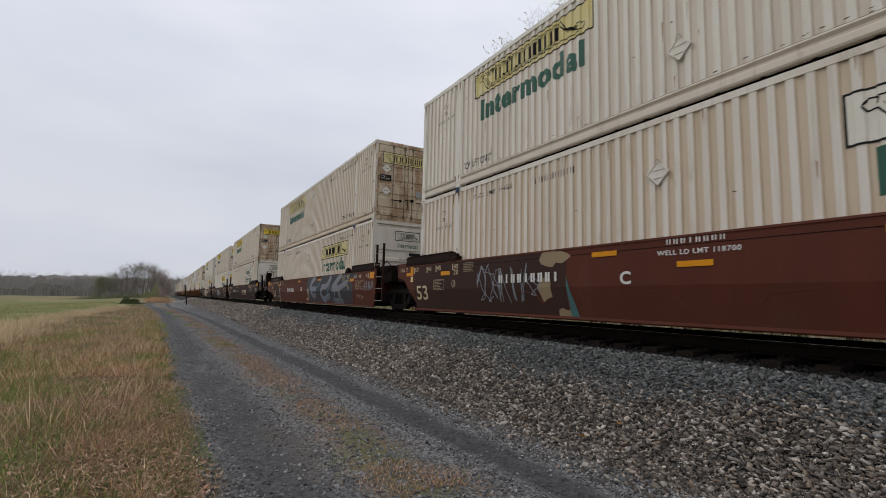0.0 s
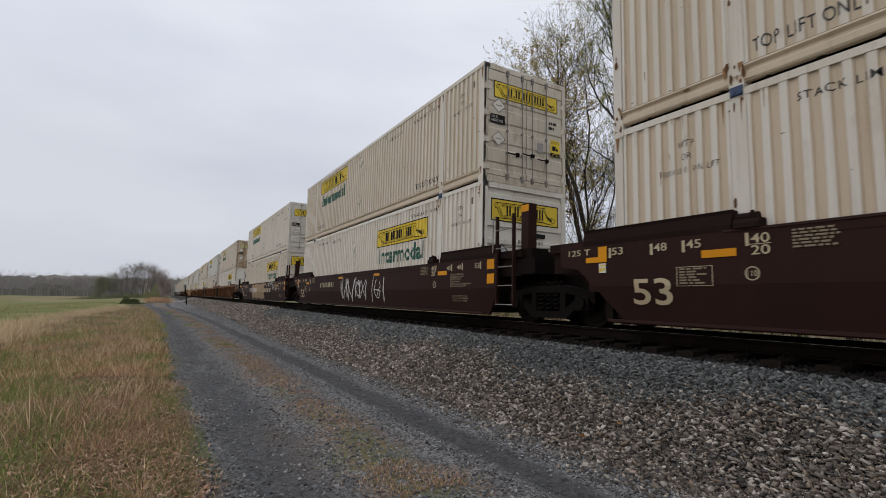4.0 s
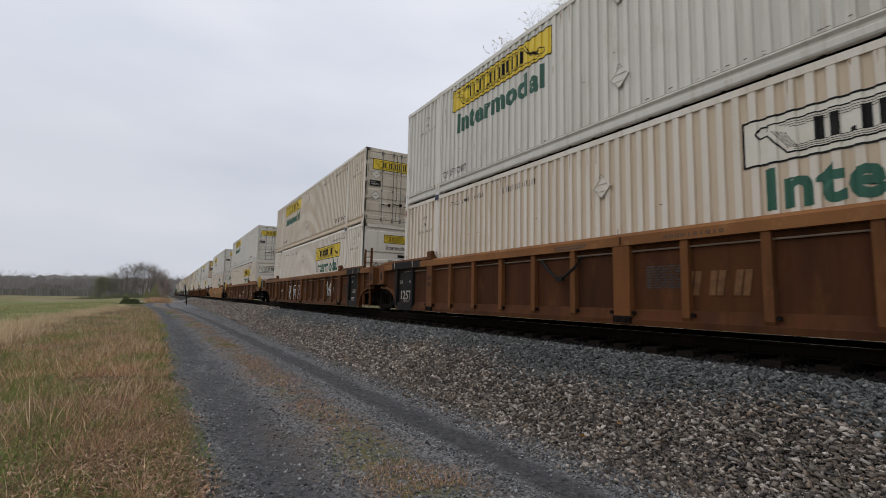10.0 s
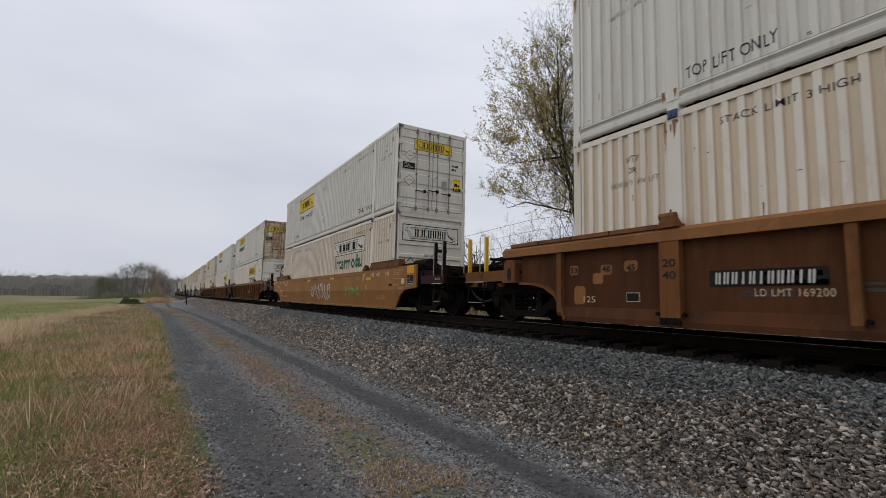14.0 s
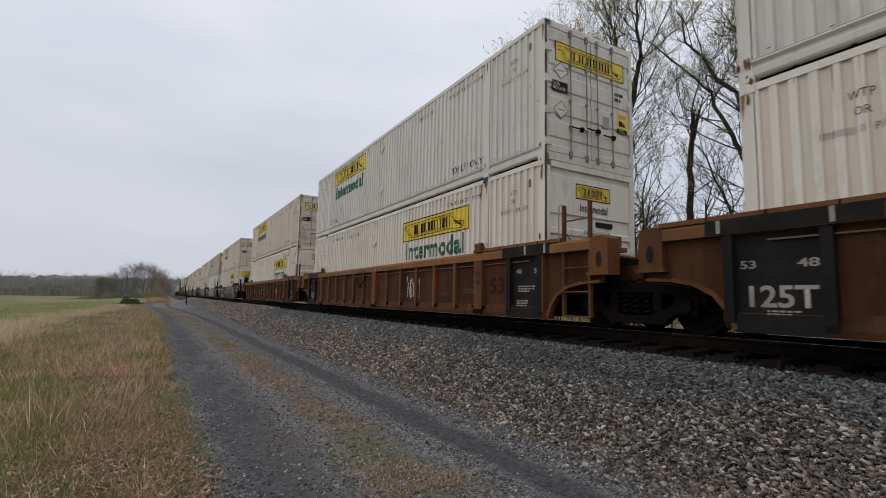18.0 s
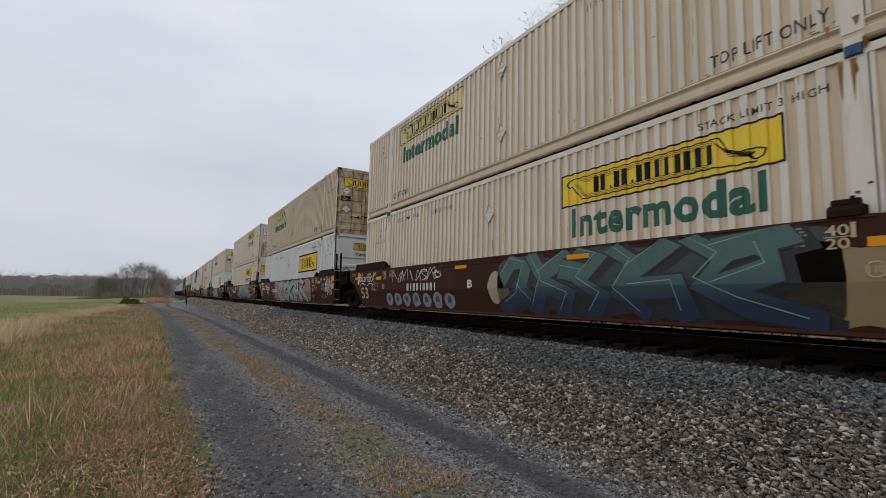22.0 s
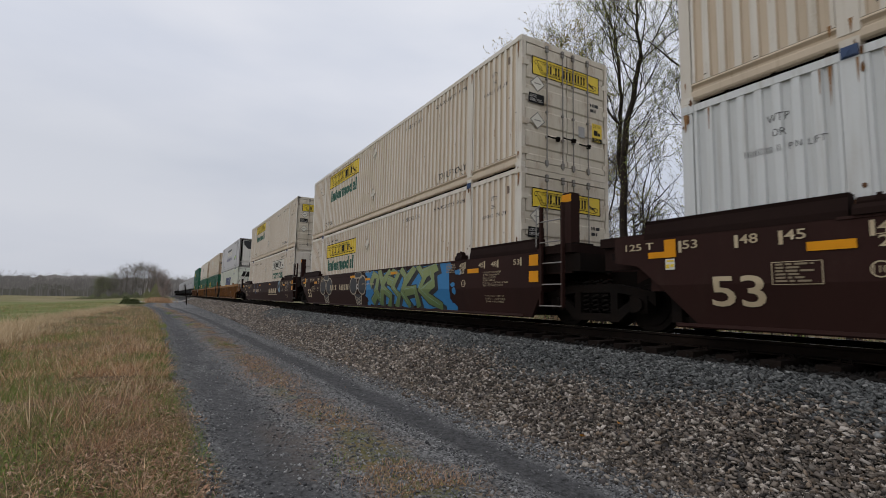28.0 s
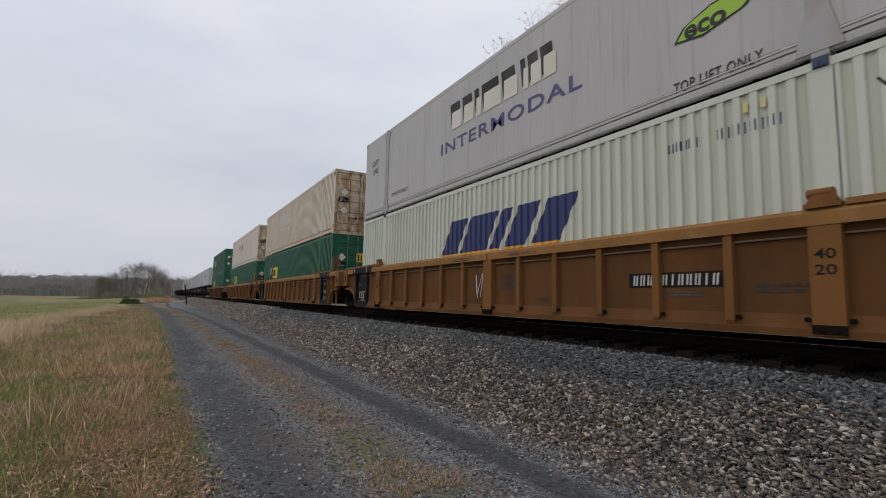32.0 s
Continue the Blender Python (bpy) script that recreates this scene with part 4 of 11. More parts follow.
def reefer_container():
    c = shell("paint_reefer", True)
    tagged(c, "grey smooth-sided refrigerated container with a cooling unit on its end")
    h = WC / 2
    # steel collars at the lifting posts, wide at their foot
    def collar():
        s = Shape()
        s.box(-0.016, 0.0, 0.1, 0.02, 0.24, HC - 0.1)
        s.prism([(-0.12, 0.1), (0.36, 0.1), (0.30, 0.35), (0.24, 0.6), (0.0, 0.6), (-0.06, 0.35)], "x", -0.022, 0.0)
        s.prism([(-0.12, HC - 0.1), (0.36, HC - 0.1), (0.24, HC - 0.45), (0.0, HC - 0.45)], "x", -0.022, 0.0)
        return s
    for y in (1.83, LC - 2.07):
        part("lifting_collar", shared("collar", "steel_grey", collar), c, "bare metal collar", pose(-h, y, 0))
    def open_frame():
        s = Shape()
        for a, b in ((-h, -h + 0.12), (h - 0.12, h)):
            s.box(a, 0, 0, b, 0.12, HC)
        s.box(-h + 0.12, 0, HC - 0.10, h - 0.12, 0.12, HC)
        s.box(-h + 0.12, 0, 0, h - 0.12, 0.12, 0.16)
        return s
    part("end_frame", shared("reefer_frame", "rod_grey", open_frame), c, "open steel end frame")
    part("end_wall", shared("reefer_wall", "steel_dark", lambda: Shape().box(-h + 0.02, 0.62, 0.1, h - 0.02, 0.70, HC - 0.05)), c)
    part("cooling_unit", shared("cooling", "paint_grey_white", lambda: Shape().prism([(0.62, 0.60), (0.14, 0.60), (0.10, 0.72), (0.10, 1.95), (0.16, 2.72), (0.62, 2.72)], "x", -0.98, 0.98)), c, "white cooling unit housing")
    for x in (-0.32, 0.40):
        part("door_seam", shared("reefer_seam", "rod_grey", lambda: Shape().box(-0.006, 0.094, 0.64, 0.006, 0.10, 1.86)), c, "thin dark door seam", pose(x, 0, 0))
    grille = lambda: Shape().prism([(-0.90, 2.66), (-0.88, 2.30), (-0.62, 1.98), (-0.45, 1.88), (0.45, 1.88), (0.62, 1.98), (0.88, 2.30), (0.90, 2.66)], "y", 0.075, 0.16)
    part("grille", shared("grille", "reefer_black", grille), c, "black angular grille")
    part("badge", shared("badge", "placard_grey", lambda: Shape().cyl((0.05, 0.07, 2.58), "y", 0.05, 0.02, 16)), c, "oval badge")
    part("fuel_tank", shared("tank", "paint_grey_white", lambda: Shape().box(-1.05, 0.08, 0.22, 1.05, 0.6, 0.52).box(-1.15, 0.05, 0.52, 1.15, 0.6, 0.57)), c, "pale fuel tank behind a beam")
    for x in (-1.02, -0.3, 0.35):
        part("strap", shared("strap", "steel_dark", lambda: Shape().box(0, 0.07, 0.17, 0.05, 0.08, 0.56)), c, "", pose(x, 0, 0))
    for k in range(6):
        part("ladder_rung", shared("rung", "steel_dark", lambda: Shape().box(-h, 0.12, 0, -h + 0.03, 0.5, 0.03)), c, "", pose(0, 0, 0.45 + k * 0.4))
    add_doors(c, "paint_reefer", False)
    block = flat_polys("block", [[(x, 0.0), (x + w, 0.0), (x + w, 1), (x, 1)] for x, w in ((0, 0.12), (0.15, 0.11), (0.29, 0.05), (0.37, 0.17), (0.57, 0.12), (0.74, 0.04), (0.80, 0.08), (0.90, 0.09))])
    # each block has a dark side that leans up and to the far end
    sides = flat_polys("block_side", [[(x, 0.0), (x + w, 0.0), (x + w - 0.02, 1), (x - 0.02, 1)] for x, w in ((0.0, 0.12), (0.15, 0.11), (0.29, 0.05), (0.37, 0.17), (0.57, 0.12), (0.74, 0.04), (0.80, 0.08), (0.90, 0.09))])
    marks(c, "logo_shadow", sides, "p0", "dark_letters", 6.20, 10.10, 1.70, 2.32, "dark sides of the blocks", 0.009, False)
    marks(c, "logo_mark", block, "p1", "panel_white", 6.15, 10.00, 1.62, 2.08, "pale block bars in place of a name", 0.012, False)
    letters(c, "lettering", "INTERMODAL", "purple_letters", 5.5, 10.55, 1.06, 1.38, 0.012, "purple lettering", False, 0.009)
    leaf = flat_polys("leaf", [[(0, 0.15), (0.35, 0.0), (0.8, 0.3), (1.0, 0.75), (0.85, 1.0), (0.45, 0.95), (0.12, 0.6)]])
    marks(c, "eco_mark", leaf, "e", "dark_letters", 2.48, 3.72, 0.93, 1.36, "green leaf-shaped mark", 0.009, False)
    marks(c, "eco_mark", leaf, "e1", "lime", 2.54, 3.66, 0.96, 1.33, "", 0.012, False)
    letters(c, "lettering", "eco", "dark_letters", 2.95, 3.55, 0.98, 1.18, 0.03, "dark lettering on the leaf", False, 0.015)
    letters(c, "stencil", "TOP LIFT ONLY", "dark_letters", 2.53, 3.74, 0.25, 0.41, 0.016, "", False, 0.009)
    letters(c, "stencil", "TOP LIFT ONLY", "dark_letters", LC - 3.6, LC - 2.4, 0.52, 0.64, 0.012, "", False, 0.009)
    letters(c, "stencil", "53FT", "dark_letters", LC - 1.2, LC - 0.6, 1.9, 2.1, 0.012, "", False, 0.009)
    letters(c, "stencil", "XHC", "dark_letters", LC - 1.2, LC - 0.7, 1.6, 1.8, 0.012, "", False, 0.009)
    letters(c, "stencil", "STACK LIMIT 3 HIGH", "dark_letters", 2.3, 3.9, 2.66, 2.76, 0.012, "", False, 0.009)
    letters(c, "stencil", "WTP", "dark_letters", 1.0, 1.35, 2.45, 2.6, 0.012, "", False, 0.009)
    marks(c, "serial_mark", bars(9, 9), "r", "dark_letters", 0.5, 1.55, 1.95, 2.1, "", 0.009, False)
    lock = shared("box_lock", "blue_lock", lambda: Shape().box(-0.03, 1.87, -0.10, 0.12, 2.03, 0.03).box(-0.04, 1.88, -0.09, -0.03, 2.02, 0.01).prism([(1.90, -0.085), (1.93, -0.085), (1.955, -0.01), (1.94, 0.005)], "x", -0.05, -0.04).prism([(1.97, -0.085), (2.00, -0.085), (1.96, 0.005), (1.945, -0.01)], "x", -0.05, -0.04))
    for y in (0, LC - 3.9):
        part("box_lock", lock, c, "blue stacking lock", pose(-h, y, 0))
    return c


def plain_container(paint, upper, rusty=False, logo=None, note=""):
    c = shell(paint)
    tagged(c, "%s corrugated container %s" % (COLOUR_WORD[paint], note or ("stacked on a green one" if upper else "in a well car")))
    add_doors(c, "door_rusty" if rusty else paint, True, False, "rod_rust" if rusty else "rod_grey")
    add_nose(c, paint, False, "")
    add_wear(c, rusty)
    if logo == "green":
        marks(c, "logo_panel", UNIT, "g", "yellow", LC - 4.6, LC - 3.2, 1.3, 2.0, "yellow square mark")
        marks(c, "logo_mark", bars(3, 12), "g1", "black_paint", LC - 4.45, LC - 3.35, 1.45, 1.85, "", 0.007)
        marks(c, "logo_shape", flat_polys("bow", [[(0, 0), (0.35, 0.2), (1, 1), (0.3, 0.6)]]), "g2", "white_letters", LC - 2.9, LC - 2.2, 1.5, 2.1, "white mark")
        end_marks(c, "logo_panel", UNIT, "g3", "yellow", -0.2, 0.85, 1.7, 2.1, "yellow square mark", 0.006)
        end_marks(c, "logo_mark", bars(3, 12), "g4", "black_paint", -0.12, 0.75, 1.76, 2.02, "", 0.009)
    elif logo == "letters":
        marks(c, "logo_mark", bars(5, 13), "w", "white_letters", 8.6, 11.6, 1.6, 2.3, "pale bars in place of a name")
        marks(c, "logo_mark", bars(7, 14), "w2", "white_letters", 8.9, 11.2, 1.2, 1.45)
    elif logo == "purple":
        marks(c, "logo_mark", bars(7, 15), "v", "purple_letters", 8.0, 11.0, 1.5, 2.0, "purple bars in place of a name")
    return c


# ---- well cars ----
SX = -1.485       # the near side of a car, from the track's centre line
WHEELS = []       # all wheelsets: (object, axle number)


def wheelset_shape():
    s = Shape()
    for x in (-0.7175, 0.7175):
        d = -1 if x < 0 else 1
        s.cyl((x, 0, 0), "x", 0.42, 0.11, 28)
        s.cyl((x - d * 0.075, 0, 0), "x", 0.455, 0.035, 28)
        s.cyl((x + d * 0.065, 0, 0), "x", 0.33, 0.03, 24, 0.34)
        s.cyl((x + d * 0.10, 0, 0), "x", 0.14, 0.10, 16)
        for k in range(6):
            a = k * math.pi / 3
            s.box(x + d * 0.075, 0.2 * math.cos(a) - 0.03, 0.2 * math.sin(a) - 0.03, x + d * 0.088, 0.2 * math.cos(a) + 0.03, 0.2 * math.sin(a) + 0.03)
    s.cyl((0, 0, 0), "x", 0.085, 2.05, 14)
    return s


def sideframe_shape():
    """A cast side frame: arched top bar, bottom tie bar, two columns, journal boxes."""
    s = Shape()
    s.prism([(-1.18, -0.02), (-1.18, 0.20), (-0.95, 0.24), (-0.45, 0.33), (0.45, 0.33), (0.95, 0.24), (1.18, 0.20), (1.18, -0.02), (0.98, 0.12), (0.42, 0.19), (-0.42, 0.19), (-0.98, 0.12)], "x", -0.08, 0.08)
    s.prism([(-0.98, 0.12), (-0.80, 0.12), (-0.36, -0.16), (0.36, -0.16), (0.80, 0.12), (0.98, 0.12), (0.48, -0.29), (-0.48, -0.29)], "x", -0.07, 0.07)
    for y in (-0.40, 0.40):
        s.box(-0.075, y - 0.07, -0.16, 0.075, y + 0.07, 0.19)
    for y in (-0.89, 0.89):
        s.box(-0.10, y - 0.16, -0.13, 0.10, y + 0.16, 0.14)
        s.cyl((-0.11, y, 0), "x", 0.11, 0.10, 14)
    return s


def spring_shape():
    s = Shape()
    turns_of_wire = [(0.075 * math.cos(a), 0.075 * math.sin(a), -0.14 + 0.0415 * a / math.pi * 0.5 * 1.9) for a in [k * math.pi / 4 for k in range(57)]]
    return s.tube(turns_of_wire, 0.02, 5)


def bolster_shape():
    s = Shape()
    s.box(-1.0, -0.2, 0.10, 1.0, 0.2, 0.32)
    s.box(-0.35, -0.35, 0.25, 0.35, 0.35, 0.42)
    return s


def add_truck(car, y):
    truck = part("truck", shared("bolster", "steel_dark", bolster_shape), car, "dark cast steel truck", pose(0, y, 0.42))
    frame_mesh, springs, wheels = shared("sideframe", "steel_dark", sideframe_shape), shared("springs", "wheel_steel", spring_shape), shared("wheelset", "wheel_steel", wheelset_shape)
    for x in (-1.0, 1.0):
        part("sideframe", frame_mesh, truck, "", pose(x, 0, 0))
        for dy in (-0.21, 0.0, 0.21) if x < 0 else ():
            part("spring", springs, truck, "", pose(x, dy, 0))
    for k, dy in enumerate((-0.89, 0.89)):
        WHEELS.append((part("wheelset", wheels, truck, "", pose(0, dy, 0)), k))


def plate_poly(near_end, far_end):
    """Outline of a side plate (y, z): each end is a list of (distance past the container, height) from the bottom up."""
    lo = [(-e, z) for e, z in near_end]
    hi = [(LC + e, z) for e, z in far_end]
    return [*lo, *hi[::-1]]


BENT = 0.20       # how far the lower half of a smooth side plate leans in, metres for each metre
CREASE = 0.70


def leaned(me, far_side=False):
    """Cuts a mesh along the crease of the side plate and leans its lower half inward."""
    bm = bmesh.new()
    bm.from_mesh(me)
    bmesh.ops.bisect_plane(bm, geom=bm.verts[:] + bm.edges[:] + bm.faces[:], plane_co=(0, 0, CREASE), plane_no=(0, 0, 1))
    for v in bm.verts:
        v.co.x += BENT * max(0.0, CREASE - v.co.z)
        if far_side:
            v.co.x = -v.co.x
    bm.to_mesh(me)
    bm.free()
    return me


def on_plate(key, mat, flat, y0, y1, z0, z1, lean):
    if (key, mat) not in KEEP:
        me = on_side(key, mat, flat, y0, y1, z0, z1, 0.0, False)
        if lean and z0 < CREASE:
            leaned(me)
    return KEEP[key, mat]


def side_letters(car, name, s, mat, y0, y1, z0, z1, bold=0.008, label="", x=SX - 0.014):
    me = on_plate((name, s, round(y0, 2), round(y1, 2), z0, z1, "car", x < SX), mat, word(s, bold), y0, y1, z0, z1, x < SX)
    return part(name, me, car, label, pose(x, 0, 0))


def side_marks(car, name, flat, key, mat, y0, y1, z0, z1, label="", x=SX - 0.013):
    me = on_plate((name, key, round(y0, 2), round(y1, 2), z0, z1, "car", x < SX), mat, flat, y0, y1, z0, z1, x < SX)
    ob = part(name, me, car, label, pose(x, 0, 0))
    return tagged(ob, label, kind="stuff") if name in ("notice", "number_mark", "logo_mark", "serial_mark") else ob


def ladder(car, y, mat, z0=0.55, z1=2.25, w=0.62, bars_mat=None):
    def rails():
        s = Shape()
        for d in (0, w):
            s.box(-0.05, d - 0.022, z0 - 0.02, 0.02, d + 0.022, z1)
        return s
    part("ladder_post", shared(("ladder", z0, z1, w), mat, rails), car, "upright ladder posts", pose(SX + 0.08, y, 0))
    for k in range(5):
        part("ladder_rung", shared(("rung", w), bars_mat or mat, lambda: Shape().tube([(-0.05, 0, 0), (-0.05, w, 0)], 0.012)), car, "", pose(SX + 0.08, y, z0 + (z1 - 0.30 - z0) * k / 4))
    def hoop():
        s = Shape()
        s.tube([(-0.03, w + 0.06, z1 - 0.85), (-0.07, w + 0.08, z1 - 0.8), (-0.07, w + 0.08, z1 - 0.02), (-0.03, w + 0.04, z1 + 0.03), (0.02, w, z1 - 0.05)], 0.013)
        return s
    part("grab_iron", shared(("hoop", z1, w), "grab_white", hoop, True), car, "bent grab iron", pose(SX + 0.08, y, 0))


def brake_wheel(car, y, near):
    part("brake_stand", shared("brake_stand", "steel_dark", lambda: Shape().box(-0.12, -0.1, 1.1, 0.12, 0.1, 1.95).cyl((0, 0, 1.97), "y", 0.17, 0.2, 14).tube([(-0.1, 0, 1.2), (-0.5, 0.35, 1.2), (-0.5, 0.5, 1.0)], 0.03)), car, "hand brake stand", pose(-0.9, y, 0))
    def wheel():
        s = Shape()
        ring = [(0.28 * math.cos(a), 0, 0.28 * math.sin(a)) for a in [2 * math.pi * i / 20 for i in range(21)]]
        s.tube(ring, 0.018)
        for k in range(5):
            a = 2 * math.pi * k / 5
            s.tube([(0, 0.03, 0), (0.28 * math.cos(a), 0, 0.28 * math.sin(a))], 0.012)
        return s
    part("brake_wheel", shared("brake_wheel", "steel_dark", wheel, True), car, "spoked brake wheel", pose(-0.9, y + (-0.16 if near else 0.16), 1.97))


def car_end(car, mat, near, coupled, style, tank=False):
    """What lies past the container: platform, truck, and at an outer end the coupler, stands and steps."""
    g = -1 if near else 1
    e0 = 0.0 if near else LC
    def at(e):
        return e0 + g * e
    reach = 3.35 if coupled else 1.45
    def platform():
        s = Shape()
        s.box(-1.2, at(0.25), 0.98, 1.2, at(1.0), 1.30)
        s.box(-0.45, at(1.0), 0.78, 0.45, at(reach), 1.10)
        s.box(-1.38, at(0.3), 0.62, 1.38, at(0.5), 1.1)
        return s
    part("end_sill", shared(("platform", near, coupled), mat, platform), car)
    # grating walkway with side beams
    def deck():
        s = Shape()
        for k in range(9):
            x = -1.2 + k * 0.3
            s.box(x, at(0.5), 1.18, x + 0.05, at(reach - 0.2), 1.22)
        for e in (0.55, 1.0, reach - 0.25):
            s.box(-1.3, at(e), 1.12, 1.3, at(e + 0.06), 1.225)
        return s
    part("walkway", shared(("deck", near, coupled), "steel_dark", deck), car, "steel grating walkway")
    if style == "smooth":
        part("end_platform", shared(("eplat", near, coupled), "hood_dark", lambda: Shape().box(-1.36, at(0.35), 1.32, 1.36, at(1.45 if not coupled else 1.3), 1.47).box(-1.30, at(0.4), 0.95, -1.22, at(1.40), 1.32)), car, "dark end platform")
    if coupled:
        smooth_side = style == "smooth"
        add_truck(car, at(1.75 if near else 1.58))
        trim = "hood_dark" if smooth_side else ("safety_yellow" if style == "yellow" else mat)
        # distances past the container: beam's start, inner post, outer post; height of the posts
        start, inner, outer = ((2.20, 2.84, 3.28) if near else (2.02, 2.53, 3.03)) if smooth_side else ((1.92, 2.66, 3.26) if near else (1.74, 2.45, 3.10))
        top = {"smooth": 1.92, "yellow": 1.84}.get(style, 1.47)
        thick = 0.055 if style == "yellow" or near != smooth_side else 0.085
        for side in (-1, 1):
            gx = SX if side < 0 else -SX
            t = 1 if side < 0 else -1
            part("end_apron", shared(("apron", near, side, style), mat if not smooth_side else "brown_dark", lambda: Shape().box(gx, at(start), 0.84, gx + t * 0.06, at(outer + 0.12), 1.05).box(gx, at(start), 1.05, gx + t * 0.12, at(outer + 0.12), 1.065)), car, "low side beam past the truck")
            if smooth_side:
                part("end_bracket", shared(("ebrack", near, side), "hood_dark", lambda: Shape().box(gx + t * 0.12, at(1.6), 0.86, gx + t * 0.20, at(outer), 1.22).box(gx + t * 0.05, at(start - 0.22), 1.08, gx + t * 0.15, at(start - 0.05), 1.17)), car, "dark recessed end beam")
            for e in (inner, outer):
                part("end_post", shared(("endpost", near, side, e, style), trim, lambda: Shape().prism([(at(e), 0.84), (at(e + thick), 0.84), (at(e + thick), top - 0.03), (at(e + thick * 0.7), top), (at(e + thick * 0.3), top), (at(e), top - 0.03)], "x", gx + t * 0.01, gx + t * 0.09)), car, "upright handhold post")
                part("grab_iron", shared(("grab", near, side, e, style), "grab_white", lambda: Shape().tube([(gx - t * 0.01, at(e + 0.11), 1.02), (gx - t * 0.05, at(e + 0.13), 1.06), (gx - t * 0.05, at(e + 0.13), top - 0.03), (gx - t * 0.04, at(e + 0.11), top + 0.02), (gx + t * 0.02, at(e + 0.05), top + 0.01)], 0.012), True), car, "pale bent grab iron")
            part("step", shared(("step", near, side, style), "steel_dark", lambda: Shape().tube([(gx + t * 0.05, at(inner + 0.06), 0.90), (gx, at(inner + 0.06), 0.42), (gx, at(inner + 0.11), 0.385), (gx, at(outer - 0.04), 0.385), (gx, at(outer + 0.02), 0.42), (gx + t * 0.05, at(outer + 0.02), 0.90)], 0.018), True), car, "hanging stirrup step")
            part("step_tread", shared(("steptread", near, side, style), "steel_grey", lambda: Shape().box(gx - t * 0.022, at(inner + 0.10), 0.382, gx + t * 0.03, at(outer - 0.03), 0.398)), car, "worn bright tread")
            part("tread", shared(("tread", near, side, style), "steel_grey", lambda: Shape().tube([(gx + t * 0.01, at(inner - 0.02), 0.85), (gx - t * 0.04, at(inner + 0.02), 0.835), (gx - t * 0.04, at(outer + 0.06), 0.835), (gx + t * 0.01, at(outer + 0.10), 0.85)], 0.013), True), car, "thin level handhold")
            if not smooth_side:
                b = 1.56 if near else 1.40
                part("bolster_box", shared(("bbox", near, side), mat, lambda: Shape().prism([(at(b + 0.0), 0.82), (at(b + 0.34), 0.82), (at(b + 0.34), 1.20), (at(b + 0.27), 1.26), (at(b + 0.07), 1.26), (at(b + 0.0), 1.20)], "x", gx - t * 0.03, gx + t * 0.25).box(gx - t * 0.05, at(b - 0.04), 0.80, gx + t * 0.2, at(b + 0.38), 0.84)), car, "boxed bolster end")
                part("bolster_hole", shared(("bhole", near, side), "car_black", lambda: Shape().prism([(at(b + 0.17 + 0.065 * math.cos(a)), 0.97 + 0.13 * math.sin(a)) for a in [k * math.pi / 6 for k in range(12)]], "x", gx - t * 0.036, gx - t * 0.03)), car, "dark oval hole")
        def draft():
            s = Shape()
            for x0 in (-0.42, 0.30):
                s.prism([(at(1.6), 0.74), (at(3.4), 0.80), (at(3.4), 1.08), (at(1.6), 1.16)], "x", x0, x0 + 0.12)
            s.box(-0.3, at(3.1), 0.78, 0.3, at(3.3), 1.05)
            s.box(-1.40, at(1.4), 1.00, 1.40, at(3.30), 1.045)
            s.box(-1.38, at(3.1), 0.86, 1.38, at(3.2), 1.0)
            s.box(-1.3, at(0.6), 1.24, 1.3, at(1.35), 1.28)
            return s
        part("draft_sill", shared(("draft", near), "steel_dark", draft), car, "tapered centre sill")
        def coupler():
            s = Shape()
            s.box(-0.13, at(3.2), 0.74, 0.13, at(3.55), 0.98)
            s.prism([(-0.2, at(3.5)), (0.22, at(3.5)), (0.26, at(3.78)), (0.08, at(3.88)), (-0.06, at(3.74)), (-0.2, at(3.86))], "z", 0.70, 1.0)
            return s
        part("coupler", shared(("coupler", near), "steel_dark", coupler), car, "knuckle coupler")
        part("brake_hose", shared(("hose", near), "tyre", lambda: Shape().tube([(-0.45, at(3.0), 0.85), (-0.45, at(3.3), 0.55), (-0.38, at(3.6), 0.40), (-0.3, at(3.83), 0.46)], 0.025)), car, "black air hose")
        part("cut_lever", shared(("lever", near), "steel_dark", lambda: Shape().tube([(SX + 0.1, at(3.15), 0.80), (SX + 0.1, at(3.15), 1.02), (SX + 0.6, at(3.25), 1.0), (-0.1, at(3.35), 0.95)], 0.014)), car)
        high = tank and not near
        te, tz = (1.60, 1.80) if high else (1.15, 1.46)
        part("reservoir", shared(("tank_air", near, high), "steel_dark", lambda: Shape().cyl((-0.85, at(te), tz), "y", 0.165, 0.86, 16).box(-1.02, at(te - 0.3), 1.0, -0.68, at(te - 0.22), tz - 0.10).box(-1.02, at(te + 0.22), 1.0, -0.68, at(te + 0.3), tz - 0.10)), car, "dark air reservoir")
        def rigging():
            s, rnd = Shape(), random.Random(11)
            for x in (-1.05, -0.55, 0.35, 0.95):
                s.tube([(x, at(1.5), 1.30), (x + 0.04, at(2.2), 1.33), (x - 0.05, at(2.9), 1.22), (x, at(3.35), 1.12)], 0.03)
                s.box(x - 0.05, at(2.05), 1.04, x + 0.07, at(2.35), 1.30)
            for e in (1.9, 2.45, 3.0):
                s.box(-1.2, at(e), 1.14, 1.2, at(e + 0.07), 1.24)
            for k in range(10):
                x, e, z, q = rnd.uniform(-1.15, 0.9), rnd.uniform(1.7, 3.1), rnd.uniform(1.05, 1.2), rnd.uniform(0.06, 0.15)
                s.box(x, at(e), z, x + q, at(e + q * 1.5), z + q)
            return s
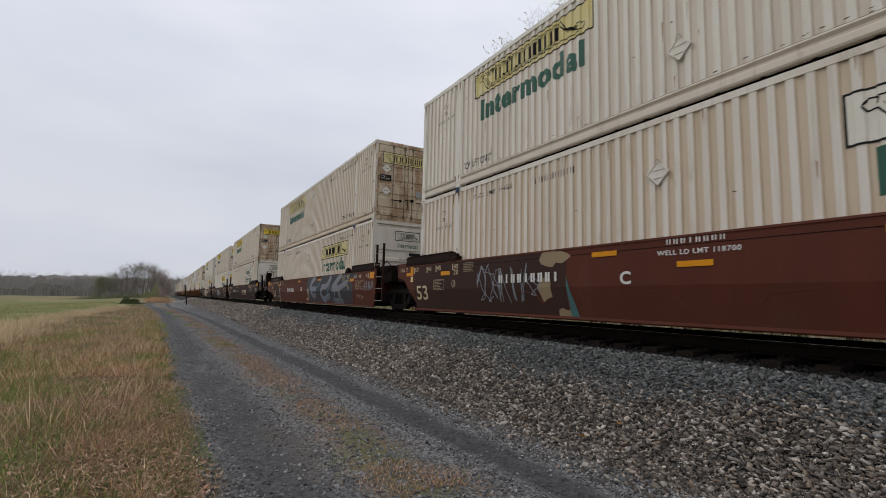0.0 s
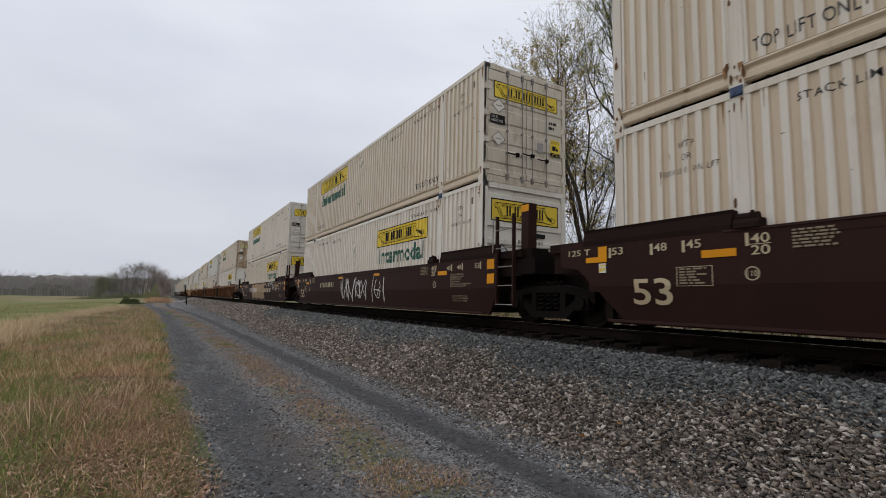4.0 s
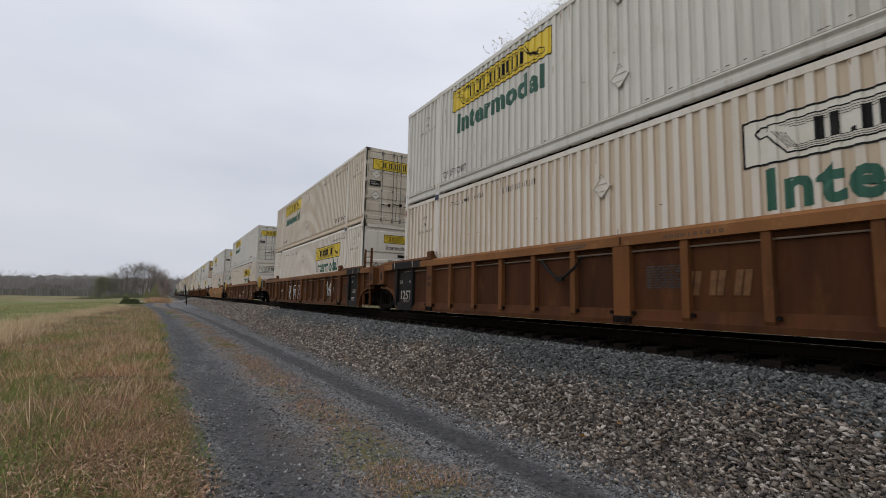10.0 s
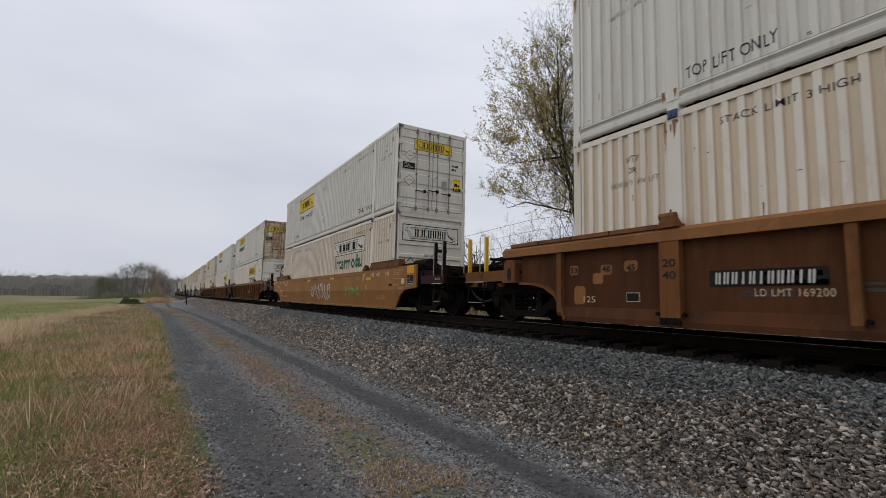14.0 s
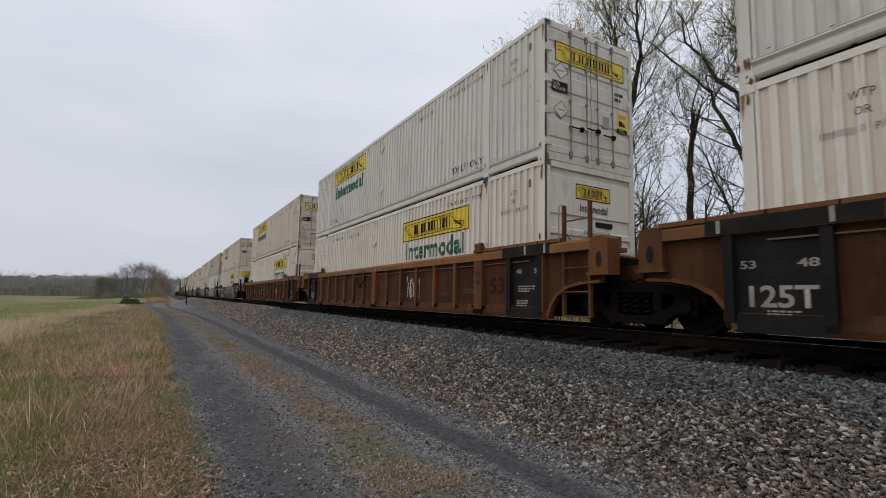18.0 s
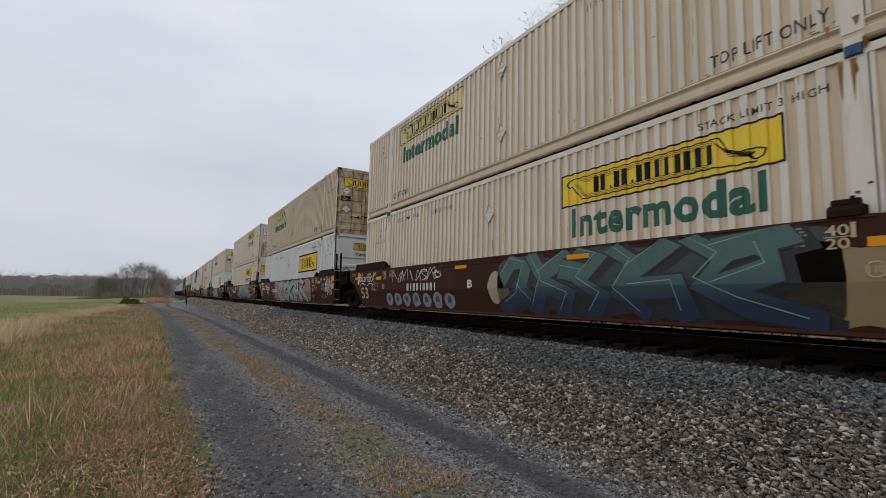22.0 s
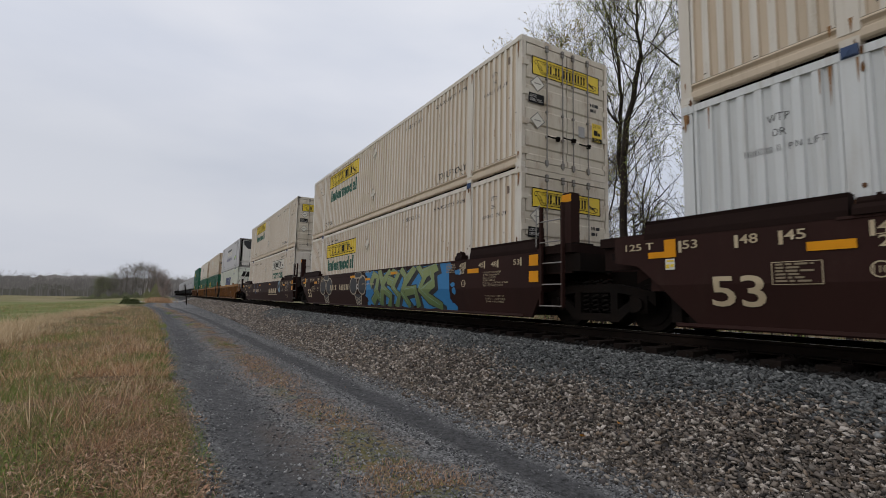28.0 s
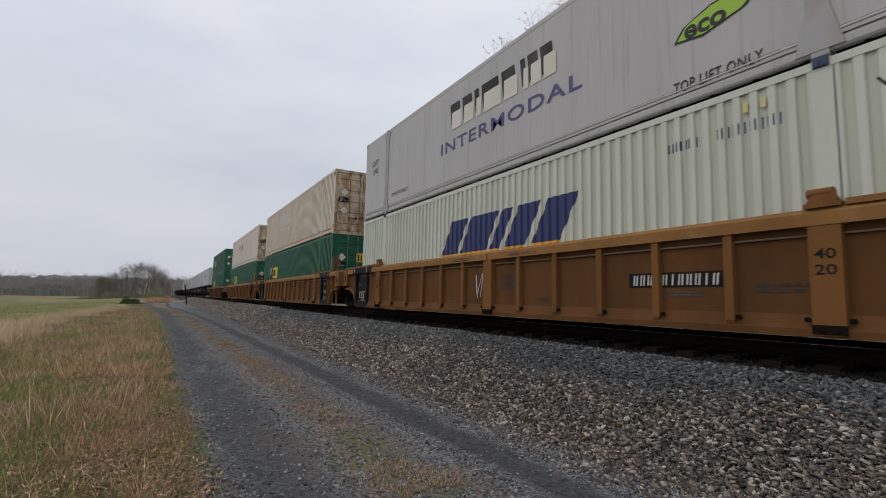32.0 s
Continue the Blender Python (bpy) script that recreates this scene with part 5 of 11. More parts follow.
        part("brake_rigging", shared(("rigging", near), "steel_dark", rigging), car, "dark brake levers and pipes")
        if not smooth_side:
            def crossing():
                s = Shape()
                for k in range(7):
                    x = -1.05 + k * 0.34
                    s.box(x, at(2.02), 1.36, x + 0.05, at(2.80), 1.40)
                for e in (2.0, 2.38, 2.78):
                    s.box(-1.1, at(e), 1.345, 1.1, at(e + 0.05), 1.405)
                for x in (-1.0, 0.9):
                    s.tube([(x, at(2.1), 1.36), (x, at(2.75), 1.02)], 0.035, 5)
                    s.tube([(x, at(2.75), 1.36), (x, at(3.2), 1.02)], 0.03, 5)
                return s
            part("crossing", shared(("crossing", near), "steel_dark", crossing), car, "dark raised grating over the coupler")
        def valves():
            s, rnd = Shape(), random.Random(4)
            for k in range(9):
                x, e, z, q = rnd.uniform(-1.25, -0.5), rnd.uniform(1.5, 2.15), rnd.uniform(1.15, 1.4), rnd.uniform(0.05, 0.12)
                s.box(x, at(e), z, x + q * 1.6, at(e + q * 1.4), z + q)
            s.tube([(-1.2, at(1.5), 1.2), (-1.25, at(1.9), 1.42), (-1.0, at(2.3), 1.3)], 0.025)
            return s
        part("brake_valve", shared(("valves", near), "steel_dark", valves), car, "cluster of brake valves and pipes")
        if smooth_side:
            if near and mat != "ttx_yellow":
                brake_wheel(car, at(2.95), near)
                fin = lambda: Shape().prism([(at(1.95), 1.30), (at(1.95), 1.47), (at(2.62), 1.70), (at(2.76), 1.86), (at(2.80), 2.04), (at(3.0), 2.04), (at(3.04), 1.70), (at(3.02), 1.10), (at(2.3), 1.10)], "x", -1.08, -1.0).tube([(-1.04, at(2.85), 2.0), (-1.04, at(2.85), 2.24)], 0.03, 6).tube([(-0.9, at(3.05), 1.75), (-0.9, at(3.42), 1.20)], 0.035, 6).box(-0.9, at(2.35), 1.1, 0.6, at(2.75), 1.5)
                part("brake_guard", shared("brake_fin", "steel_dark", fin), car, "dark stepped plate by the brake stand")
            if not near and mat != "brown_red":
                part("hand_rail", shared("hrail", "steel_dark", lambda: Shape().tube([(-1.2, at(0.6), 2.32), (-1.2, at(0.82), 2.30), (-1.2, at(1.25), 2.08), (-1.2, at(1.36), 1.95), (-1.2, at(1.38), 1.3)], 0.022), True), car, "bent dark pipe rail")
        else:
            part("brake_wheel", shared(("small_bw", near), "steel_dark", lambda: Shape().tube([(0.18 * math.cos(2 * math.pi * i / 14), 0, 0.18 * math.sin(2 * math.pi * i / 14)) for i in range(15)], 0.016).box(-0.18, -0.02, -0.02, 0.18, 0.02, 0.02)), car, "", pose(-0.2, at(2.35), 1.60))
    if not coupled and style != "smooth":
        b = 0.28 if near else 0.0
        for side in (-1, 1):
            gx, t = (SX, 1) if side < 0 else (-SX, -1)
            part("bolster_box", shared(("jbox", near, side), mat, lambda: Shape().prism([(at(b + 1.02), 0.92), (at(b + 1.40), 0.92), (at(b + 1.40), 1.46), (at(b + 1.30), 1.52), (at(b + 1.12), 1.52), (at(b + 1.02), 1.46)], "x", gx - t * 0.03, gx + t * 0.25).box(gx - t * 0.06, at(b + 0.98), 0.88, gx + t * 0.2, at(b + 1.44), 0.93)), car, "boxed bolster end")
            oval = lambda: Shape().prism([(at(b + 1.215 + 0.06 * math.cos(a)), 1.14 + 0.13 * math.sin(a)) for a in [k * math.pi / 6 for k in range(12)]], "x", gx - t * 0.036, gx - t * 0.03)
            part("bolster_hole", shared(("jhole", near, side), "car_black", oval), car, "dark oval hole")
        part("hinge_plate", shared(("hplate", near), mat + "_chord" if mat + "_chord" in MAT else mat, lambda: Shape().box(-1.3, at(0.5), 1.30, -0.7, at(1.4), 1.38).box(-1.25, at(1.0), 1.38, -0.9, at(1.45), 1.55)), car, "raised end platform")
    if not coupled and not near:
        add_truck(car, at(1.83))
        if style == "smooth" and mat == "brown_dark":
            part("guide_post", shared("guide_post", "brown_dark", lambda: Shape().box(-1.18, at(2.28), 1.05, -0.96, at(2.50), 2.45)), car, "tall guide post")
            part("reflector", shared("post_cap", "reflector", lambda: Shape().box(-1.186, at(2.27), 2.28, -1.18, at(2.51), 2.42)), car, "orange reflective cap")
        if style == "smooth":
            part("post_block", shared("post_block", "steel_dark", lambda: Shape().box(-1.30, at(1.95), 0.98, -0.5, at(2.75), 1.30).box(-1.25, at(2.1), 1.30, -0.8, at(2.62), 1.5)), car, "dark bracket block")
        part("drawbar", shared("drawbar", "steel_dark", lambda: Shape().box(-0.35, at(1.3), 0.72, 0.35, at(2.4), 1.0)), car, "articulation joint")


def bent_plate(key, mat, poly, side):
    """A side plate with a level crease, its lower half leaning inward."""
    if (key, mat, side) not in KEEP:
        me = Shape().prism(poly, "x", SX, SX + 0.05).mesh("side_plate", mat)
        normals_out(leaned(me, side > 0))
        KEEP[key, mat, side] = me
    return KEEP[key, mat, side]


def stiffener(mat, g):
    """A shallow bent rib pressed into the lower half of the plate."""
    if ("stiffener", mat, g) not in KEEP:
        poly = [(0.0, 0.40), (g * 0.20, 0.60), (g * 0.75, 0.66), (g * 0.75, 0.635), (g * 0.24, 0.575), (g * 0.04, 0.38)]
        KEEP["stiffener", mat, g] = normals_out(leaned(Shape().prism(poly, "x", SX - 0.0035, SX + 0.02).mesh("stiffener", mat)))
    return KEEP["stiffener", mat, g]


def smooth_car(mat, near_c, far_c, hood="hood_dark", tank=False):
    car = thing("well_car", "", "well car", "well cars of the train")
    for side in (-1, 1):
        near_end = [(0.42, 0.13), (0.81, 0.64), (0.81, 1.42)] if not near_c else [(0.30, 0.13), (0.84, 0.56), (1.20, 0.70), (1.90, 0.76), (1.90, 1.40)]
        far_end = [(-0.25, 0.13), (0.35, 0.74), (0.65, 0.98), (1.05, 1.05), (1.05, 1.45)] if not far_c else [(0.0, 0.13), (0.30, 0.54), (0.70, 0.68), (1.80, 0.76), (1.80, 1.40)]
        poly = plate_poly(near_end + [(-1.8, 1.37)], far_end + [(-1.8, 1.37)])
        me = bent_plate(("plate", near_c, far_c), mat, poly, side)
        part("side_plate", me, car, "smooth painted side plate, bent inward below")
        sx = 1 if side < 0 else -1
        turned = pose(0, 0, 0) if side < 0 else pose(0, LC, 0) @ MIRROR
        part("top_lip", shared("top_lip", mat, lambda: Shape().prism([(SX - 0.014, 1.345), (SX + 0.14, 1.345), (SX + 0.14, 1.375), (SX - 0.006, 1.375)], "y", 1.8, LC - 1.8)), car, "", turned)
        part("bottom_flange", shared("bottom_flange", mat, lambda: Shape().prism([(SX + BENT * 0.55 - 0.01, 0.13), (SX + 0.18, 0.13), (SX + 0.18, 0.19), (SX + BENT * 0.50 - 0.012, 0.19), (SX + BENT * 0.50 - 0.02, 0.15)], "y", -0.2, LC + 0.1)), car, "", turned)
        part("seam", shared("seam", "hood_dark", lambda: Shape().box(SX - 0.003, 2.3, 1.232, SX + 0.002, LC - 2.6, 1.242)), car, "thin dark weld seam", turned)
        for y in (5.2, 8.1, 10.9):
            part("stiffener", stiffener(mat, 1), car, "", turned @ pose(0, y, 0))
            part("stiffener", stiffener(mat, -1), car, "", turned @ pose(0, y + 2.1 if y < 10 else y - 4.9, 0))
        # raised hoods over the ends of the well
        for far in (False, True):
            y0, y1 = ((-0.7, 1.6) if not far else (LC - 1.9, LC + (0.98 if far_c else 0.52)))
            def cap():
                s = Shape()
                s.prism([(SX - 0.004, 1.36), (SX + 0.20, 1.36), (SX + 0.20, 1.62), (SX + 0.06, 1.635), (SX + 0.02, 1.625), (SX + 0.03, 1.58), (SX - 0.004, 1.44)], "y", y0, y1)
                return s
            part("guide_hood", shared(("cap", far, far_c), hood, cap), car, "raised container guide", pose(0, 0, 0) if side < 0 else pose(0, LC, 0) @ MIRROR)
        for y in (1.95, LC - 2.2):
            part("lock_stand", shared("lockstand", hood, lambda: Shape().prism([(SX - 0.035, 1.375), (SX + 0.15, 1.375), (SX + 0.15, 1.49), (SX + 0.0, 1.49), (SX - 0.03, 1.44)], "y", -0.04, 0.26).cyl((SX + 0.05, 0.11, 1.51), "y", 0.055, 0.24, 12).box(SX - 0.01, 0.02, 1.49, SX + 0.02, 0.06, 1.58)), car, "", pose(0, y, 0) if side < 0 else pose(0, LC - y + 0.2, 0) @ MIRROR)
    part("well_floor", shared("well_floor", "steel_dark", well_floor_shape), car)
    car_end(car, mat, True, near_c, "smooth")
    car_end(car, mat, False, far_c, "smooth", tank)
    # stencils
    off = 0.22 if near_c else 0.0
    for y0, s in ((off - 0.26, "53"), (off + 0.49, "48"), (off + 0.97, "45")):
        side_letters(car, "stencil", s, "tan_letters", y0 + 0.06, y0 + 0.26, 1.155, 1.265)
        side_marks(car, "stencil_bar", UNIT, "bar", "tan_letters", y0, y0 + 0.045, 1.13, 1.29)
    for y0, s in ((0.12, "53"), (0.86, "48"), (1.35, "45")):
        yy = LC - y0 + (0.0 if far_c else 0.10)
        side_letters(car, "stencil", s, "tan_letters", yy - 0.27, yy - 0.06, 1.18, 1.295)
        side_marks(car, "stencil_bar", UNIT, "bar", "tan_letters", yy - 0.045, yy, 1.135, 1.295)
    for yy, bar, note in ((off + 1.81, off + 1.755, off + 2.14), (LC - 2.34, LC - 2.11, LC - 3.05)):
        side_letters(car, "stencil", "40", "tan_letters", yy, yy + 0.21, 1.18, 1.295)
        side_letters(car, "stencil", "20", "tan_letters", yy, yy + 0.21, 1.04, 1.155)
        side_marks(car, "stencil_bar", UNIT, "b4", "tan_letters", yy - 0.01, yy + 0.22, 1.163, 1.172)
        side_marks(car, "stencil_bar", UNIT, "b5", "tan_letters", bar, bar + 0.042, 1.15, 1.31)
        side_marks(car, "notice", bars(8, 27, 6), "nb6", "tan_faint", note, note + 0.48, 1.09, 1.30)
    side_letters(car, "stencil", "53", "tan_letters", LC - (1.08 if mat == "brown_dark" and not far_c else 0.82), LC - (0.44 if mat == "brown_dark" and not far_c else 0.18), 0.42, 0.80, 0.012, "large tan figures")
    for y0, y1, z0, z1 in ((off + 1.22, off + 1.67, 1.045, 1.145), (LC - 1.96, LC - 1.52, 1.04, 1.14), (5.5, 6.0, 1.17, 1.25), (9.2, 9.7, 1.17, 1.25)):
        side_marks(car, "reflector", UNIT, "rf", "reflector", y0, y1, z0, z1, "orange reflective strip")
    if mat == "brown_red":
        if not near_c:
            side_marks(car, "reflector", UNIT, "rf", "reflector", -0.73, -0.34, 1.10, 1.31, "orange reflective square")
        shoes = "2 INCH TREAD COND. SHOES\nNO. 24 BRAKE BEAMS\n38 INCH WHEELS\nSPRG 7 OC D-5 7 IC D-6 5 IIC D-6A\nSPRG 2 OC B-353 2 IC B-354"
    else:
        for z in () if near_c else (0.80, 1.11):
            side_marks(car, "reflector", UNIT, "rf", "reflector", -0.74, -0.48, z, z + 0.21, "orange reflective square")
        shoes = "2 INCH HF COMP SHOES\nSPECIAL BRAKE BEAMS\nSEE BADGE PLATE\n33 INCH WHEELS\nSPRG 7 OC D-5 7 IC D-6 5 IIC D-6A\nSPRG 2 OC B-353 2 IC B-354"
    if not near_c:
        side_letters(car, "stencil", shoes, "tan_letters", 0.15, 1.05, 0.74, 1.06, -0.01)
    side_letters(car, "stencil", "TCC-IV-45LT SET-UP\n5-1/16 +- 1/16 FEMALE\n5-3/16 +- 1/16 MALE", "tan_letters", 0.30, 1.0, 0.40, 0.55, -0.01)
    if not far_c:
        side_marks(car, "notice_frame", border(0.02, 0.03), "nf", "tan_letters", LC - 1.66, LC - 1.16, 0.68, 0.94)
        side_marks(car, "notice", bars(6, 24, 6), "nb4", "tan_faint", LC - 1.62, LC - 1.20, 0.71, 0.92)
    else:
        side_letters(car, "stencil", "NON-INTERCHANGE CAR\nSEE EQUIPMENT REGISTER", "tan_letters", LC - 2.05, LC - 1.0, 0.40, 0.50, 0.0)
        side_letters(car, "stencil", "2 INCH HF COMP SHOES\nSPECIAL BRAKE BEAMS\nSEE BADGE PLATE", "tan_letters", LC + 0.42, LC + 1.04, 1.08, 1.31, 0.0)
        side_letters(car, "stencil", "S-2054-11 REEFER CLEARANCE", "tan_faint", LC - 1.55, LC + 0.35, 1.405, 1.475, -0.004, "", SX - 0.034)
        side_letters(car, "stencil", "JACK HERE", "tan_letters", LC + 1.0, LC + 1.35, 0.785, 0.82, 0.0)
        side_marks(car, "reflector", UNIT, "rf", "reflector", LC + 1.22, LC + 1.69, 1.15, 1.345, "orange reflective square")
        side_letters(car, "stencil", "A", "white_letters", LC + 1.58, LC + 1.69, 0.86, 0.99, -0.02)
    for y0 in (1.75, LC - 2.22):
        side_marks(car, "round_mark", flat_polys("ring", [[(0.5 + r * math.cos(a), 0.5 + r * math.sin(a)) for r, a in ((0.5, t), (0.5, t + 0.42), (0.42, t + 0.42), (0.42, t))] for t in [k * math.pi / 7.5 for k in range(15)]]), "rm", "tan_letters", y0, y0 + 0.17, 0.735, 0.905)
        side_letters(car, "stencil", "110", "tan_letters", y0 + 0.025, y0 + 0.145, 0.785, 0.855, 0.0)
    side_marks(car, "label_plate", UNIT, "lp", "panel_white", LC + 0.04, LC + 0.18, 0.91, 1.06, "pale inspection sticker")
    side_marks(car, "label_plate", flat_polys("lpb", [rect(0, 0, 0.4, 0.3), rect(0.1, 0.5, 0.9, 0.62), rect(0.5, 0.1, 0.9, 0.3)]), "lpb", "yellow", LC + 0.05, LC + 0.17, 0.93, 1.04, "", SX - 0.018)
    if far_c:
        stand = lambda: Shape().box(-1.16, LC + 0.35, 1.45, -1.02, LC + 0.65, 2.35).box(-0.78, LC + 0.35, 1.3, -0.64, LC + 0.65, 2.35).box(-1.16, LC + 0.37, 2.25, -0.64, LC + 0.63, 2.37)
        if mat != "brown_red":
            part("guide_post", shared("guide_post_far", "brown_dark", stand), car, "tall twin guide post")
        side_letters(car, "stencil", "A-END" if not near_c else "B-END", "tan_letters", LC + 2.25, LC + 2.5, 0.99, 1.05)
    else:
        side_letters(car, "stencil", "125 T", "tan_letters", LC + 0.36, LC + 0.84, 1.21, 1.31)
        side_marks(car, "reflector", flat_polys("ell2", [rect(0, 0, 1, 0.35), rect(0.6, 0.35, 1, 1)]), "el2", "reflector", LC + 0.02, LC + 0.45, 1.08, 1.33, "orange reflective corner")
    if near_c:
        side_marks(car, "sign_plate", UNIT, "nfp", "car_black", -1.76, -1.34, 0.83, 1.13, "black notice plate")
        side_marks(car, "notice_frame", flat_polys("nf2", [rect(0, 0, 1, 0.03), rect(0, 0.97, 1, 1), rect(0, 0, 0.03, 1), rect(0.97, 0, 1, 1), rect(0, 0.30, 1, 0.32), rect(0.40, 0.32, 0.42, 1), rect(0.1, 0.1, 0.9, 0.16), rect(0.08, 0.6, 0.32, 0.66)]), "nf2", "tan_letters", -1.76, -1.34, 0.83, 1.13, "", SX - 0.016)
        side_letters(car, "stencil", "2 INCH TREAD COND. SHOES\nNO. 24 BRAKE BEAMS\nSPRG 6 OC D-5 4 IC D-5", "tan_letters", -1.14, -0.42, 1.13, 1.30, -0.01)
        side_marks(car, "notice", bars(9, 27), "nwb", "tan_letters", -0.95, -0.42, 1.02, 1.05)
        side_letters(car, "stencil", "L 201-1", "tan_letters", -0.78, -0.43, 0.83, 0.91, 0.0)
        side_letters(car, "stencil", "EMPTY LOAD 80%\n5/8 ADJ. BLOCK", "tan_letters", -1.15, -0.72, 0.71, 0.79, 0.0)
        side_letters(car, "stencil", "JACK HERE", "tan_letters", -1.60, -1.22, 0.77, 0.805, 0.0)
        side_marks(car, "label_plate", UNIT, "lpn", "yellow_faded", -1.17, -0.96, 0.87, 1.03, "yellow inspection sticker")
        side_marks(car, "label_plate", flat_polys("lpm", [rect(0.1, 0.1, 0.45, 0.32), rect(0.55, 0.1, 0.9, 0.32), rect(0.1, 0.45, 0.9, 0.5), rect(0.1, 0.6, 0.9, 0.65)]), "lpm", "tan_letters", -1.17, -0.96, 0.87, 1.03, "", SX - 0.018)
        side_marks(car, "reflector", UNIT, "rf", "reflector", -1.78, -1.33, 1.16, 1.385, "orange reflective square")
        side_letters(car, "stencil", "B-END", "tan_letters", -3.25, -2.98, 0.93, 0.99)
        part("label_plate", shared("nrect", "hood_dark", lambda: Shape().box(SX - 0.012, -0.28, 0.83, SX + 0.0, -0.06, 0.88)), car, "small dark holder")
    else:
        ladder(car, -1.30, "brown_dark", 0.36, 2.22, 0.56, "rod_grey")
    return car


def well_floor_shape():
    s = Shape()
    for y in (0.0, 1.7, 4.8, 8.0, 11.2, LC - 1.9, LC - 0.3):
        s.box(-1.28, y, 0.17, 1.28, y + 0.3, 0.30)
    s.box(-1.2, -0.15, 0.20, -0.9, LC + 0.15, 0.26)
    s.box(0.9, -0.15, 0.20, 1.2, LC + 0.15, 0.26)
    s.box(-1.28, -0.40, 0.18, 1.28, -0.25, 1.2)
    s.box(-1.28, LC + 0.1, 0.18, 1.28, LC + 0.25, 1.2)
    return s


ARCH = [(0.28, 0.13), (0.36, 0.34), (0.52, 0.54), (0.78, 0.68), (1.1, 0.74), (1.5, 0.76), (1.5, 1.34)]


ROUNDED = flat_polys("rounded", [[(0.12, 0), (0.85, 0.03), (0.97, 0.18), (1, 0.8), (0.88, 0.96), (0.2, 1), (0.04, 0.88), (0, 0.25)]])


